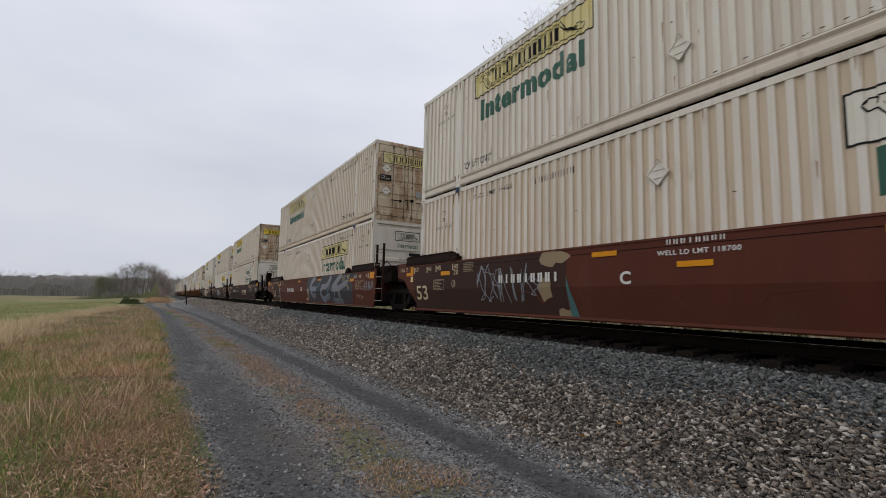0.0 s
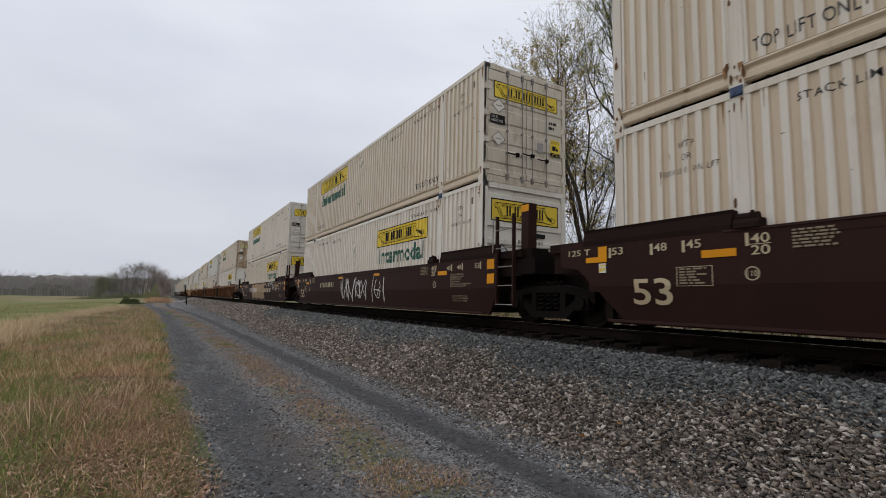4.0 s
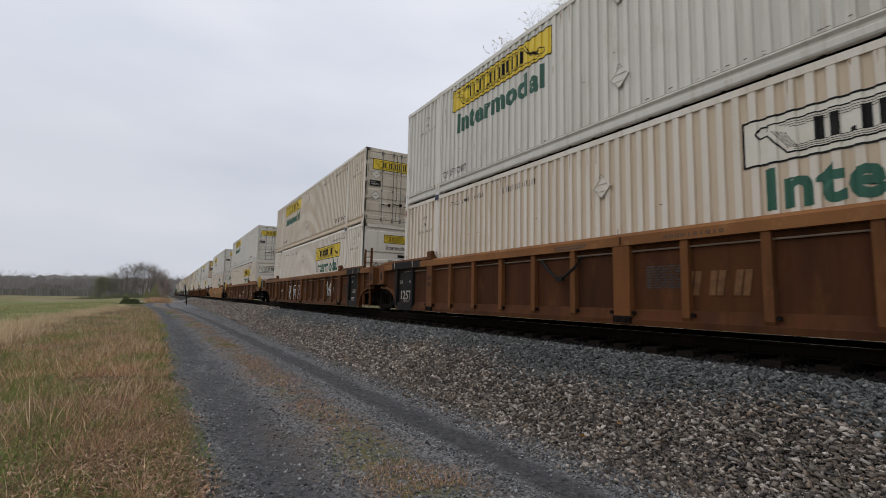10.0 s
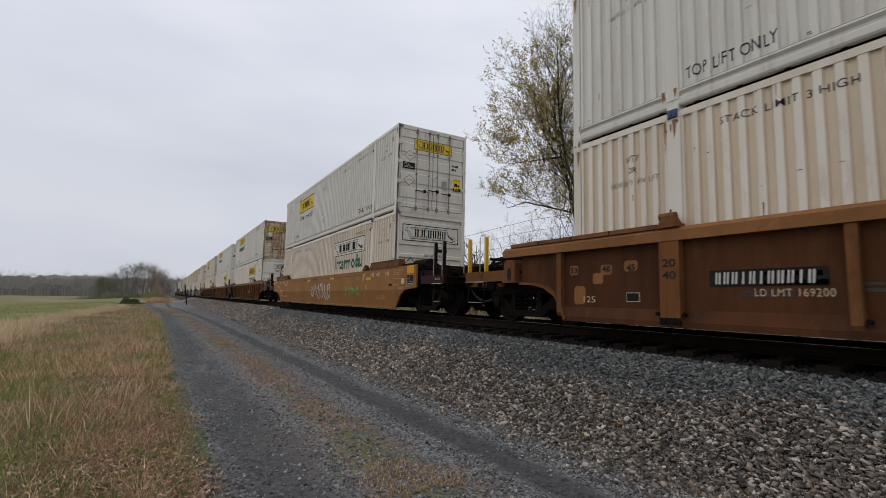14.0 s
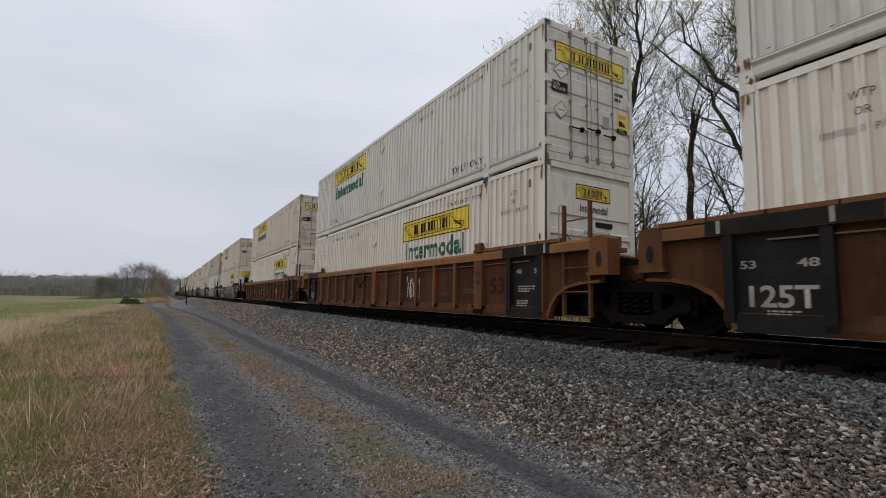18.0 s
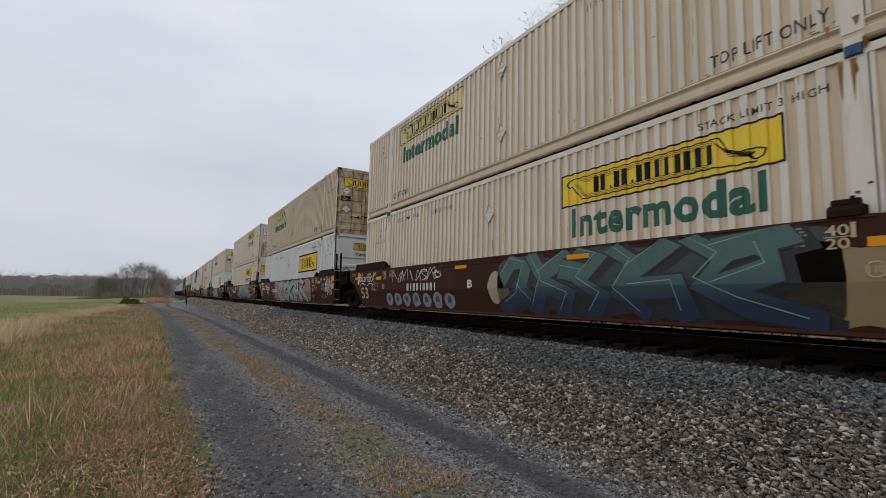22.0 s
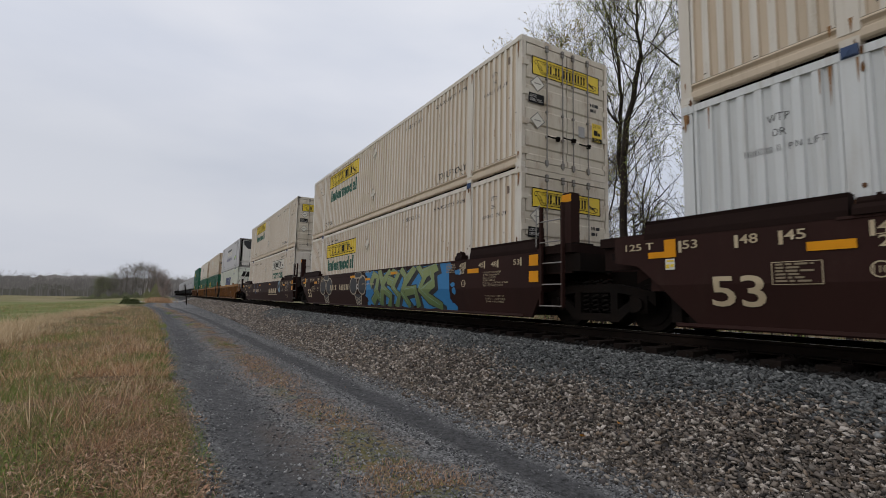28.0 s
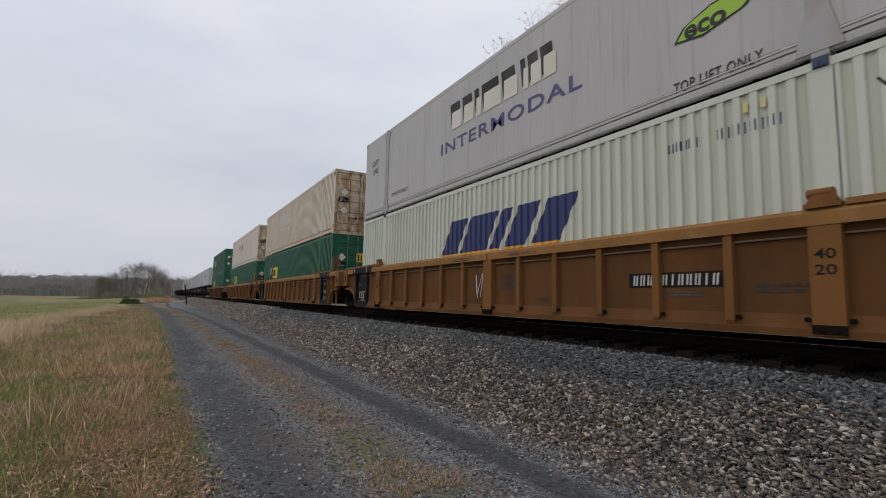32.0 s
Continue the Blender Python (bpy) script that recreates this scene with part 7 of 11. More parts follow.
FOLDS = ([[(0.02, 0.62), (0.09, 0.84), (0.16, 0.74), (0.10, 0.40), (0.18, 0.14), (0.03, 0.08)], [(0.0, 0.36), (0.08, 0.30)]],
         [[(0.21, 0.90), (0.27, 0.60), (0.22, 0.12)], [(0.25, 0.70), (0.36, 0.84)], [(0.24, 0.36), (0.33, 0.10)]],
         [[(0.38, 0.92), (0.42, 0.52), (0.36, 0.10)], [(0.42, 0.58), (0.50, 0.78), (0.55, 0.94)], [(0.43, 0.42), (0.54, 0.08)]],
         [[(0.59, 0.92), (0.66, 0.70), (0.58, 0.44), (0.66, 0.10)], [(0.62, 0.52), (0.74, 0.40), (0.71, 0.86)]],
         [[(0.78, 0.98), (0.90, 0.86), (0.80, 0.60), (0.92, 0.34), (1.0, 0.0)], [(0.76, 0.40), (0.84, 0.06)]])
WAVES = ([[(0.03, 0.58), (0.05, 0.26), (0.15, 0.12), (0.29, 0.12)]],
         [[(0.21, 0.10), (0.28, 0.30), (0.38, 0.28), (0.47, 0.08)]],
         [[(0.04, 0.74), (0.17, 0.78), (0.34, 0.92)], [(0.12, 0.44), (0.22, 0.56), (0.33, 0.84)]],
         [[(0.54, 0.90), (0.41, 0.84), (0.34, 0.56), (0.42, 0.38), (0.54, 0.36), (0.62, 0.52)]],
         [[(0.39, 0.62), (0.47, 0.68), (0.60, 0.54)], [(0.52, 0.10), (0.60, 0.24), (0.68, 0.10)]],
         [[(0.62, 0.90), (0.72, 0.82), (0.84, 0.62)], [(0.60, 0.70), (0.70, 0.62)], [(0.72, 0.08), (0.76, 0.28), (0.86, 0.34), (0.94, 0.10)]],
         [[(0.66, 0.34), (0.74, 0.54), (0.85, 0.46), (0.93, 0.44), (0.97, 0.62), (0.99, 0.86)]])


def scrawl(car, seed, y0, y1, z0, z1, mat, strokes=8, w=0.035, x=None, label="quick sprayed scrawl"):
    rnd, polys = random.Random(seed), []
    d = (y1 - y0) / strokes
    for k in range(strokes):
        c, hz = y1 - d * (k + 0.5), z1 - z0
        if rnd.random() < 0.3:
            r = rnd.uniform(0.25, 0.5)
            pts = [(c + d * 0.6 * math.cos(a), z0 + hz * (0.5 + 0.3 * (r - 0.35)) + hz * r * math.sin(a)) for a in [rnd.uniform(0, 3) + i * 0.55 for i in range(14)]]
        else:
            pts = curved([(c + d * rnd.uniform(-0.8, 0.8), z0 + hz * (i % 2 * 0.8 + rnd.uniform(0, 0.2))) for i in range(rnd.choice((3, 4, 5)))], 5)
        polys += ribbon(pts, w * 0.62)
    spray(car, seed, mat, polys, 1, label, x)


def splats(car, seed, y0, y1, z0, z1, mat, n=14, r=0.09, label="sprayed spots", lift=0.0):
    rnd = random.Random(seed)
    spray(car, seed, mat, [blob(rnd, rnd.uniform(y0, y1), rnd.uniform(z0, z1), r * rnd.uniform(0.4, 1.3), r * rnd.uniform(0.4, 1.2), 10, 0.25) for k in range(n)], 1, label, None, [lift + 0.00004 * k for k in range(n)])


def number_bars(car, mat, y0, y1, z=0.86, h=0.2, seed=40, n=9):
    side_marks(car, "number_mark", bars(n, seed, 1, 0.0, 0.26), ("num", n, seed), mat, y0, y1, z, z + h, "pale bars in place of a car number", SX - 0.024)


# ---- the train: (place of the container's near end at the start, objects) ----
TRAIN = []
Z_LOW, Z_HIGH = 0.32, 3.216


def couple(n, car, low=None, high=None):
    TRAIN.append((n, car, 0.0))
    for box, z in ((low, Z_LOW), (high, Z_HIGH)):
        if box:
            TRAIN.append((n, box, z))


def say(car, text):
    tagged(car, text)
    return car


# three red-brown articulated units
U = smooth_car("brown_red", True, False)
say(U, "red-brown smooth-sided well car with loaded containers")
couple(-24.0, U, hunt_container("paint_cream", "yellow", True, False), hunt_container("paint_cream", "yellow", False, True))

U = smooth_car("brown_red", False, False)
say(U, "red-brown smooth-sided well car with pale scrawls and an orange patch")
scrawl(U, 1, 11.0, 13.0, 0.35, 1.2, "spray_grey", 7, 0.03)
number_bars(U, "white_letters", 10.4, 12.2, 0.80, 0.17)
splats(U, 2, 10.25, 10.9, 0.2, 1.25, "spray_sand", 5, 0.2, "sand-coloured sprayed patch")
spray(U, 3, "spray_teal", [[(10.05, 0.16), (10.25, 0.16), (10.3, 0.9)]], 2, "teal sprayed streak")
side_letters(U, "stencil", "C", "white_letters", 8.95, 9.15, 0.72, 0.92, 0.03)
side_letters(U, "stencil", "WELL LD LMT 118700", "white_letters", 7.35, 8.5, 1.11, 1.18, 0.02)
side_marks(U, "number_mark", bars(8, 41), "n2", "white_letters", 7.5, 8.35, 1.26, 1.33)
side_marks(U, "reflector", UNIT, "rf2", "reflector", 7.7, 8.2, 0.94, 1.02, "orange reflective strip")
part("black_patch", leaned(Shape().box(SX - 0.0028, 10.3, 0.20, SX - 0.0008, LC - 0.05, 1.335).mesh("repaint", "brown_repaint")), U, "dark repainted side")
couple(-4.2, U, hunt_container("paint_cream", "panel_white", True, False), hunt_container("paint_white", "yellow_faded", False, True))

U = smooth_car("brown_red", False, True)
say(U, "red-brown well car with a grey and black sprayed mural")
cloud(U, 5, 1.5, 7.7, 0.22, 1.32, "fade_night", 9, 0, "black sprayed ground of the mural")
mural(U, 1.9, 7.5, 0.2, 1.36, ([[(0.20, 0.98), (0.10, 0.80), (0.05, 0.55), (0.22, 0.52)], [(0.06, 0.42), (0.14, 0.22), (0.20, 0.30)]],
                               [[(0.62, 0.95), (0.52, 0.62), (0.40, 0.58), (0.36, 0.30), (0.44, 0.14), (0.58, 0.26)], [(0.52, 0.20), (0.44, 0.02)]],
                               [[(0.86, 0.98), (0.74, 0.72), (0.66, 0.50), (0.80, 0.48), (0.82, 0.12)], [(0.80, 0.5), (0.98, 0.70)], [(0.70, 0.10), (0.88, 0.06)]]), "fade_grey", "spray_black", None, "spray_sky", 0.24, 0.03, True)
for k, q in enumerate(([(7.4, 0.9), (6.9, 0.75), (5.9, 0.95), (5.3, 1.34)], [(5.2, 0.25), (4.7, 0.5), (4.2, 0.95), (4.0, 1.34)], [(3.8, 0.3), (3.3, 0.75), (2.7, 0.9), (2.1, 1.3)], [(7.75, 1.15), (7.85, 0.8), (7.7, 0.3)])):
    spray(U, 80 + k, "spray_sky" if k < 3 else "spray_teal", ribbon(curved(q, 7), 0.035), 3, "pale blue sprayed line")
cloud(U, 81, 7.75, 8.05, 0.25, 0.42, "spray_orange", 3, 0, "orange sprayed patch")
scrawl(U, 6, -0.6, 0.3, 0.65, 1.06, "spray_grey", 8, 0.022)
scrawl(U, 7, 0.9, 1.9, 1.1, 1.36, "spray_black", 5, 0.09)
number_bars(U, "white_letters", 10.41, 12.09, 0.68, 0.21)
splats(U, 60, 7.5, 8.3, 0.2, 0.9, "spray_sand", 6, 0.12)
side_letters(U, "stencil", "B", "white_letters", 8.85, 9.05, 0.72, 0.92, 0.03)
part("black_patch", leaned(Shape().box(SX - 0.0028, 14.2, 0.20, SX - 0.0008, LC - 0.05, 1.335).mesh("repaint", "brown_repaint")), U, "dark repainted side")
spray(U, 61, "spray_white", ribbon([(14.2, 1.33), (14.12, 1.1), (14.24, 0.8), (14.16, 0.5), (14.22, 0.2)], 0.05), 1, "thin white sprayed edge")
couple(15.6, U, hunt_container("paint_cream", "yellow_faded", True, False, "small_white"), hunt_container("paint_cream", "yellow_faded", False, True, rusty=True, faded=True))

# three dark brown units
U = smooth_car("brown_dark", True, False)
say(U, "dark brown well car with a large pale slanted name in bars")
side_marks(U, "logo_mark", bars(4, 42, 1, 0.04, 0.27), "bn", "tan_letters", 3.6, 6.3, 0.62, 0.92, "pale slanted bars in place of a name")
side_marks(U, "logo_mark", UNIT, "bl", "tan_letters", 3.8, 6.6, 0.53, 0.565)
number_bars(U, "tan_letters", 9.9, 12.4, 0.78, 0.14)
side_letters(U, "stencil", "A", "white_letters", 9.1, 9.3, 0.76, 0.92, 0.03)
side_letters(U, "stencil", "S-2054-11 REEFER CLEARANCE", "tan_faint", 0.2, 1.75, 1.415, 1.46, 0.01, "", SX - 0.032)
scrawl(U, 8, 0.7, 1.5, 0.72, 1.08, "spray_grey", 9, 0.018)
couple(39.5, U, hunt_container("paint_cream", "panel_white", True, False, "small_white"), hunt_container("paint_cream", "yellow", False, True, rusty=True))

U = smooth_car("brown_dark", False, False)
say(U, "dark brown well car with grey sprayed shapes")
scrawl(U, 9, 5.0, 9.5, 0.3, 1.2, "spray_white", 10, 0.06)
number_bars(U, "tan_letters", 10.2, 12.2)
couple(59.4, U, hunt_container("paint_white", "yellow", True, False), hunt_container("paint_cream", "yellow", False, True))

U = smooth_car("brown_dark", False, True, tank=True)
say(U, "dark brown well car with peach sprayed mural and white scrawls")
cloud(U, 10, 6.05, 11.1, 0.25, 1.30, "spray_sand", 9)
mural(U, 6.2, 10.9, 0.2, 1.32, ([[(0.10, 0.90), (0.04, 0.6), (0.12, 0.45), (0.06, 0.10)]], [[(0.24, 0.10), (0.26, 0.90), (0.38, 0.15), (0.40, 0.92)]], [[(0.50, 0.10), (0.50, 0.90)], [(0.50, 0.88), (0.62, 0.70), (0.52, 0.48)]],
                                [[(0.70, 0.95), (0.72, 0.10)], [(0.72, 0.5), (0.82, 0.9)]], [[(0.97, 0.92), (0.88, 0.72), (0.95, 0.45), (0.88, 0.10)]]), "fade_peach", "spray_orange", None, "spray_cream", 0.20, 0.03, True)
scrawl(U, 12, 2.9, 6.2, 1.05, 1.36, "spray_white", 9, 0.03)
scrawl(U, 13, 1.1, 3.0, 0.8, 1.15, "spray_white", 8, 0.035)
side_marks(U, "logo_mark", bars(4, 42, 1, 0.04, 0.27), "bn", "tan_letters", 3.23, 6.0, 0.69, 0.97, "pale slanted bars in place of a name")
number_bars(U, "white_letters", 10.95, 12.1, 0.76, 0.26, 44, 4)
number_bars(U, "white_letters", 8.5, 10.55, 0.76, 0.26, 45, 6)
side_letters(U, "stencil", "B", "white_letters", 9.1, 9.3, 0.70, 0.88, 0.03, "", SX - 0.02)
couple(79.6, U, hunt_container("paint_cream", "yellow", True, False), hunt_container("paint_white", "yellow", False, True))

# three weathered rust-brown ribbed units
U = ribbed_car("ttx_brown", True, False, 1.03, True, board=(2.9, 4.4))
say(U, "weathered rust-brown ribbed well car, loaded")
for k, q in enumerate(([(0.34, 0.92), (0.22, 1.0), (0.13, 1.04), (0.10, 0.74)], [(0.33, 0.87), (0.06, 0.93)], [(0.02, 1.02), (-0.03, 0.86)], [(-0.17, 1.06), (-0.04, 0.86), (0.01, 0.70)])):
    spray(U, 14 + k, "spray_grey", ribbon(curved(q, 4), 0.03), 0, "quick pale sprayed tag", SX + 0.08)
couple(103.3, U, hunt_container("paint_white", "yellow", True, False, "small_white"), hunt_container("paint_cream", "yellow_faded", False, True, rusty=True, faded=True))
U = ribbed_car("ttx_tan", False, False, 1.03, True, board=None, hose=True)
side_marks(U, "logo_mark", bars(3, 43, 1, 0.05, 0.27), "tt", "rust_dark", 6.1, 7.1, 0.56, 0.88, "dark worn bars in place of a name", SX + 0.08)
say(U, "weathered rust-brown ribbed well car with black end panels")
couple(123.05, U, hunt_container("paint_cream", "panel_white", True, False, "wide_white"), hunt_container("paint_grey_white", "yellow", False, True))
U = ribbed_car("ttx_brown", False, True, 1.03, True, board=(12.2, 13.7))
say(U, "rust-brown ribbed well car with pale outlined scrawls")
BLOCKS = ([(0, 0.80), (0.10, 0.98), (0.36, 0.98), (0.48, 0.45), (0.60, 1.0), (1, 0.96), (1, 0.02), (0.62, 0.02), (0.52, 0.12), (0.18, 0.70), (0.22, 0.25), (0.22, 0.02), (0.06, 0.02), (0.10, 0.62), (0, 0.62)],
          [(0, 0.90), (0.12, 1.0), (0.82, 1.0), (0.92, 0.60), (0.66, 0.55), (0.64, 0.75), (0.50, 0.74), (0.60, 0.26), (0.74, 0.28), (0.78, 0.50), (1, 0.46), (0.98, 0.0), (0.12, 0.04), (0.08, 0.45), (0.24, 0.46), (0.30, 0.30), (0.34, 0.76), (0.20, 0.74), (0.18, 0.52), (0.02, 0.54)],
          [(0, 0.92), (0.10, 1.0), (0.36, 1.0), (0.38, 0.72), (0.26, 0.70), (0.34, 0.40), (0.56, 0.40), (0.60, 0.74), (0.98, 0.74), (1, 0.46), (0.90, 0.44), (0.94, 0.02), (0.04, 0.04), (0.04, 0.36), (0.14, 0.38), (0.12, 0.68), (0.02, 0.70)])
for (a, b), pts in zip(((10.22, 11.05), (9.20, 9.98), (8.21, 9.0)), BLOCKS):
    outlined(U, a, b, 0.24, 1.02, pts, "spray_white", 0.05, SX + 0.08)
scrawl(U, 26, 2.9, 4.0, 0.35, 1.15, "spray_white", 6, 0.03, SX + 0.08)
couple(142.8, U, hunt_container("paint_white", "yellow", True, False, "small"), hunt_container("paint_cream", "yellow", False, True))

# two single cars
U = ribbed_car("ttx_tan", True, True, 2.04, False, "yellow", (12.4, 13.7))
say(U, "rust-brown ribbed well car with large pale mark and scrawls")
side_marks(U, "logo_panel", UNIT, "ttb", "car_black", 3.92, 5.5, 0.58, 0.88, "black name board", SX + 0.083)
side_marks(U, "logo_mark", bars(3, 43, 1, 0.05, 0.27), "tt", "tan_letters", 4.0, 5.4, 0.62, 0.84, "pale bars in place of a name", SX + 0.08)
side_letters(U, "stencil", "LD LMT 169200", "tan_letters", 12.35, 13.15, 0.55, 0.64, 0.0, "", SX + 0.08)
side_marks(U, "bare_patch", ROUNDED, "nwf", "ttx_tan_chord", 6.12, 6.80, 0.59, 0.74, "tan paint clear of soot", SX + 0.087)
side_letters(U, "stencil", "NWF13A", "dark_letters", 6.17, 6.75, 0.61, 0.71, 0.03, "", SX + 0.082)
scrawl(U, 27, 6.05, 7.6, 0.24, 0.52, "spray_white", 7, 0.035, SX + 0.08)
scrawl(U, 28, 4.9, 5.55, 0.38, 0.56, "spray_grey", 7, 0.015, SX + 0.08)
couple(166.6, U, hunt_container("paint_cream", "yellow", True, False, "wide_white"), hunt_container("paint_grey_white", "yellow", False, True))
U = smooth_car("ttx_yellow", True, True, "ttx_brown")
say(U, "ochre smooth-sided well car with small graffiti")
scrawl(U, 28, 6.0, 9.0, 0.3, 1.1, "spray_white", 8, 0.04)
scrawl(U, 29, 2.6, 4.2, 0.5, 0.9, "spray_green", 8, 0.04)
couple(190.4, U, hunt_container("paint_cream", "panel_white", True, False, "wide_white"), hunt_container("paint_grey_white", "small", False, True))

# three ribbed units
U = ribbed_car("ttx_brown", True, False, 1.03, True, board=(3.9, 5.1))
say(U, "rust-brown ribbed well car with a dark number board")
side_letters(U, "stencil", "NWG33A", "dark_letters", 6.1, 6.71, 0.66, 0.77, 0.03, "", SX + 0.082)
couple(214.2, U, hunt_container("paint_white", "yellow", True, False, "small_white"), hunt_container("paint_grey_white", "yellow", False, True, rusty=True))
U = ribbed_car("ttx_tan", False, False, 1.03, True, board=None, hose=True)
say(U, "rust-brown ribbed well car with black end panels and a scrawl")
scrawl(U, 30, 4.9, 5.7, 0.4, 1.1, "spray_white", 4, 0.03, SX + 0.08)
couple(234.0, U, hunt_container("paint_white", "yellow", True, False, "small"), hunt_container("paint_grey_white", "yellow", False, True))
U = ribbed_car("ttx_brown", False, True, 1.03, True, board=(12.2, 13.7))
say(U, "rust-brown ribbed well car with thin pale scrawls")
for k, (y, w) in enumerate(((10.3, 0.6), (9.14, 0.75), (8.27, 0.57), (6.99, 0.66), (3.9, 0.9))):
    scrawl(U, 32 + k, y, y + w, 0.52, 0.95, "spray_white", 3 if w < 0.8 else 9, 0.022, SX + 0.08)
couple(253.8, U, hunt_container("paint_white", "yellow", True, False, "small"), hunt_container("paint_cream", "yellow", False, True, faded=True))

# three brown units covered with murals
U = smooth_car("brown_mid", True, False)
say(U, "brown well car with a teal and navy sprayed mural")
cloud(U, 50, 2.2, 7.9, 0.22, 1.30, "fade_shade", 9, 0, "dark sprayed ground of the mural")
cloud(U, 114, 7.7, 8.25, 0.40, 1.05, "spray_cream", 3, 0, "pale sprayed cloud")
cloud(U, 49, 1.3, 2.6, 0.22, 1.12, "spray_sand", 4, 0, "sand-coloured sprayed cloud")
mural(U, 2.3, 7.8, 0.17, 1.36, SPIKES, "fade_teal", "spray_black", "spray_black", "spray_mint", 0.34, 0.03)
for k in range(7):
    spray(U, 51 + k, "spray_grey", [blob(random.Random(k), 13.6 - 0.6 * k, 0.42, 0.24, 0.20, 12, 0.12)], 1, "silver bubble shape")
    spray(U, 51 + k, "spray_navy", [blob(random.Random(k), 13.6 - 0.6 * k, 0.44, 0.10, 0.09, 8, 0.15)], 2, "dark middle of a bubble")
scrawl(U, 52, 10.4, 13.3, 0.9, 1.3, "spray_white", 8, 0.03)
number_bars(U, "white_letters", 10.53, 12.3, 0.67, 0.20)
side_letters(U, "stencil", "B", "white_letters", 8.95, 9.15, 0.72, 0.9, 0.03)
for y0 in (14.84, 15.55):
    side_letters(U, "graffiti", "TOUCH", "spray_white", y0, y0 + 0.66, 0.98, 1.17, 0.012, "white sprayed word", SX - 0.02)
    spray(U, 54, "spray_white", ribbon(curved([(y0 + 0.55, 0.86), (y0 + 0.35, 0.94), (y0 + 0.02, 0.88)], 6), 0.025), 2, "white sprayed underline")
couple(277.7, U, hunt_container("paint_cream", "yellow", True, False), hunt_container("paint_cream", "yellow_faded", False, True, faded=True))
U = smooth_car("brown_mid", False, False)
say(U, "brown well car with a mint and pink sprayed mural")
cloud(U, 55, 3.0, 10.9, 0.24, 1.28, "fade_pink", 11, 0, "pink sprayed ground of the mural")
mural(U, 3.5, 10.2, 0.17, 1.30, FOLDS, "fade_mint", "brown_mid", "brown_mid", "spray_white", 0.36, 0.03, accent="fade_mint")
splats(U, 111, 10.5, 11.3, 0.28, 1.28, "fade_pink", 26, 0.17, "ragged edge of the pink ground")
splats(U, 112, 7.5, 11.0, 0.28, 1.28, "spray_salmon", 30, 0.20, "salmon clouds in the pink ground", 0.0012)
splats(U, 113, 9.6, 10.2, 0.75, 1.0, "spray_sky", 4, 0.12, "pale blue sprayed dabs", 0.012)
splats(U, 56, 2.4, 3.4, 0.25, 1.3, "fade_pink", 9, 0.13)
splats(U, 57, 10.9, 12.2, 0.3, 1.3, "fade_pink", 9, 0.10)
small_rings(U, 86, 1.9, 3.5, 0.3, 1.3, "spray_cream", 9, 0.11)
small_rings(U, 87, 10.8, 12.2, 0.3, 1.3, "spray_cream", 8, 0.09)
scrawl(U, 58, -0.4, 0.5, 0.5, 1.36, "spray_white", 7, 0.035)
scrawl(U, 59, 15.27, 15.84, 1.18, 1.33, "spray_white", 3, 0.04)
scrawl(U, 97, 15.35, 15.77, 1.03, 1.13, "spray_white", 2, 0.04)
scrawl(U, 98, 14.55, 15.93, 0.82, 0.98, "spray_white", 7, 0.045)
fan = [ribbon([(14.38 - 0.02 * k, 1.16 - 0.015 * k), (13.88, 1.04 - 0.055 * k)], 0.03) for k in range(4)]
spray(U, 99, "spray_white", sum(fan, []), 1, "fan of white sprayed strokes")
scrawl(U, 100, 13.05, 13.87, 0.80, 1.08, "spray_white", 5, 0.05)
coil = [(13.5 + (0.07 + 0.022 * k * 0.42) * math.cos(k * 0.42), 0.64 + (0.055 + 0.020 * k * 0.42) * math.sin(k * 0.42)) for k in range(24)]
spray(U, 101, "spray_white", ribbon(coil, 0.035), 1, "white sprayed coil")
number_bars(U, "white_letters", 10.32, 12.1, 0.67, 0.20)
couple(297.6, U, hunt_container("paint_fresh_white", "square", True, False, "small"), hunt_container("paint_tan", "yellow_faded", False, True, rusty=True))
U = smooth_car("brown_mid", False, True)
say(U, "brown well car with a blue and pink sprayed mural")
cloud(U, 62, 2.9, 8.1, 0.45, 1.32, "spray_wood", 8, 0, "orange-brown boarded ground of the mural")
for k in range(16):
    spray(U, 88 + k, "spray_black", ribbon([(7.95 - 0.32 * k, 1.30), (7.93 - 0.32 * k, 0.5)], 0.022 + 0.02 * (k % 3 == 0)), 0, "dark board joint", None, [0.0015])
mural(U, 2.8, 8.2, 0.17, 1.30, WAVES, "fade_sky", "spray_black", None, "spray_cream", 0.27, 0.022, True, "fade_deep")
for k, q in enumerate(([(8.05, 0.62), (7.6, 0.44), (7.1, 0.50)], [(7.4, 0.90), (6.8, 0.98), (6.3, 1.22)], [(6.1, 0.95), (5.7, 0.70), (5.0, 0.66)], [(5.2, 0.55), (4.9, 0.40), (5.3, 0.20)], [(4.5, 1.2), (4.0, 1.05), (3.6, 0.9)])):
    spray(U, 103 + k, "spray_black", ribbon(curved(q, 6), 0.03), 5, "thin black fold line")
spray(U, 63, "fade_pink", [curved([(2.85, 0.95), (2.3, 0.88), (1.9, 0.60), (1.1, 0.52), (1.9, 0.36), (2.4, 0.22), (2.9, 0.20)], 5), curved([(8.1, 0.30), (8.6, 0.32), (9.6, 0.58), (8.9, 0.62), (8.1, 0.80)], 5)], 0, "pink sprayed wings")
splats(U, 89, 2.4, 3.6, 1.15, 1.30, "fade_pink", 7, 0.12)
splats(U, 110, 8.0, 9.4, 0.98, 1.32, "fade_pink", 9, 0.10)
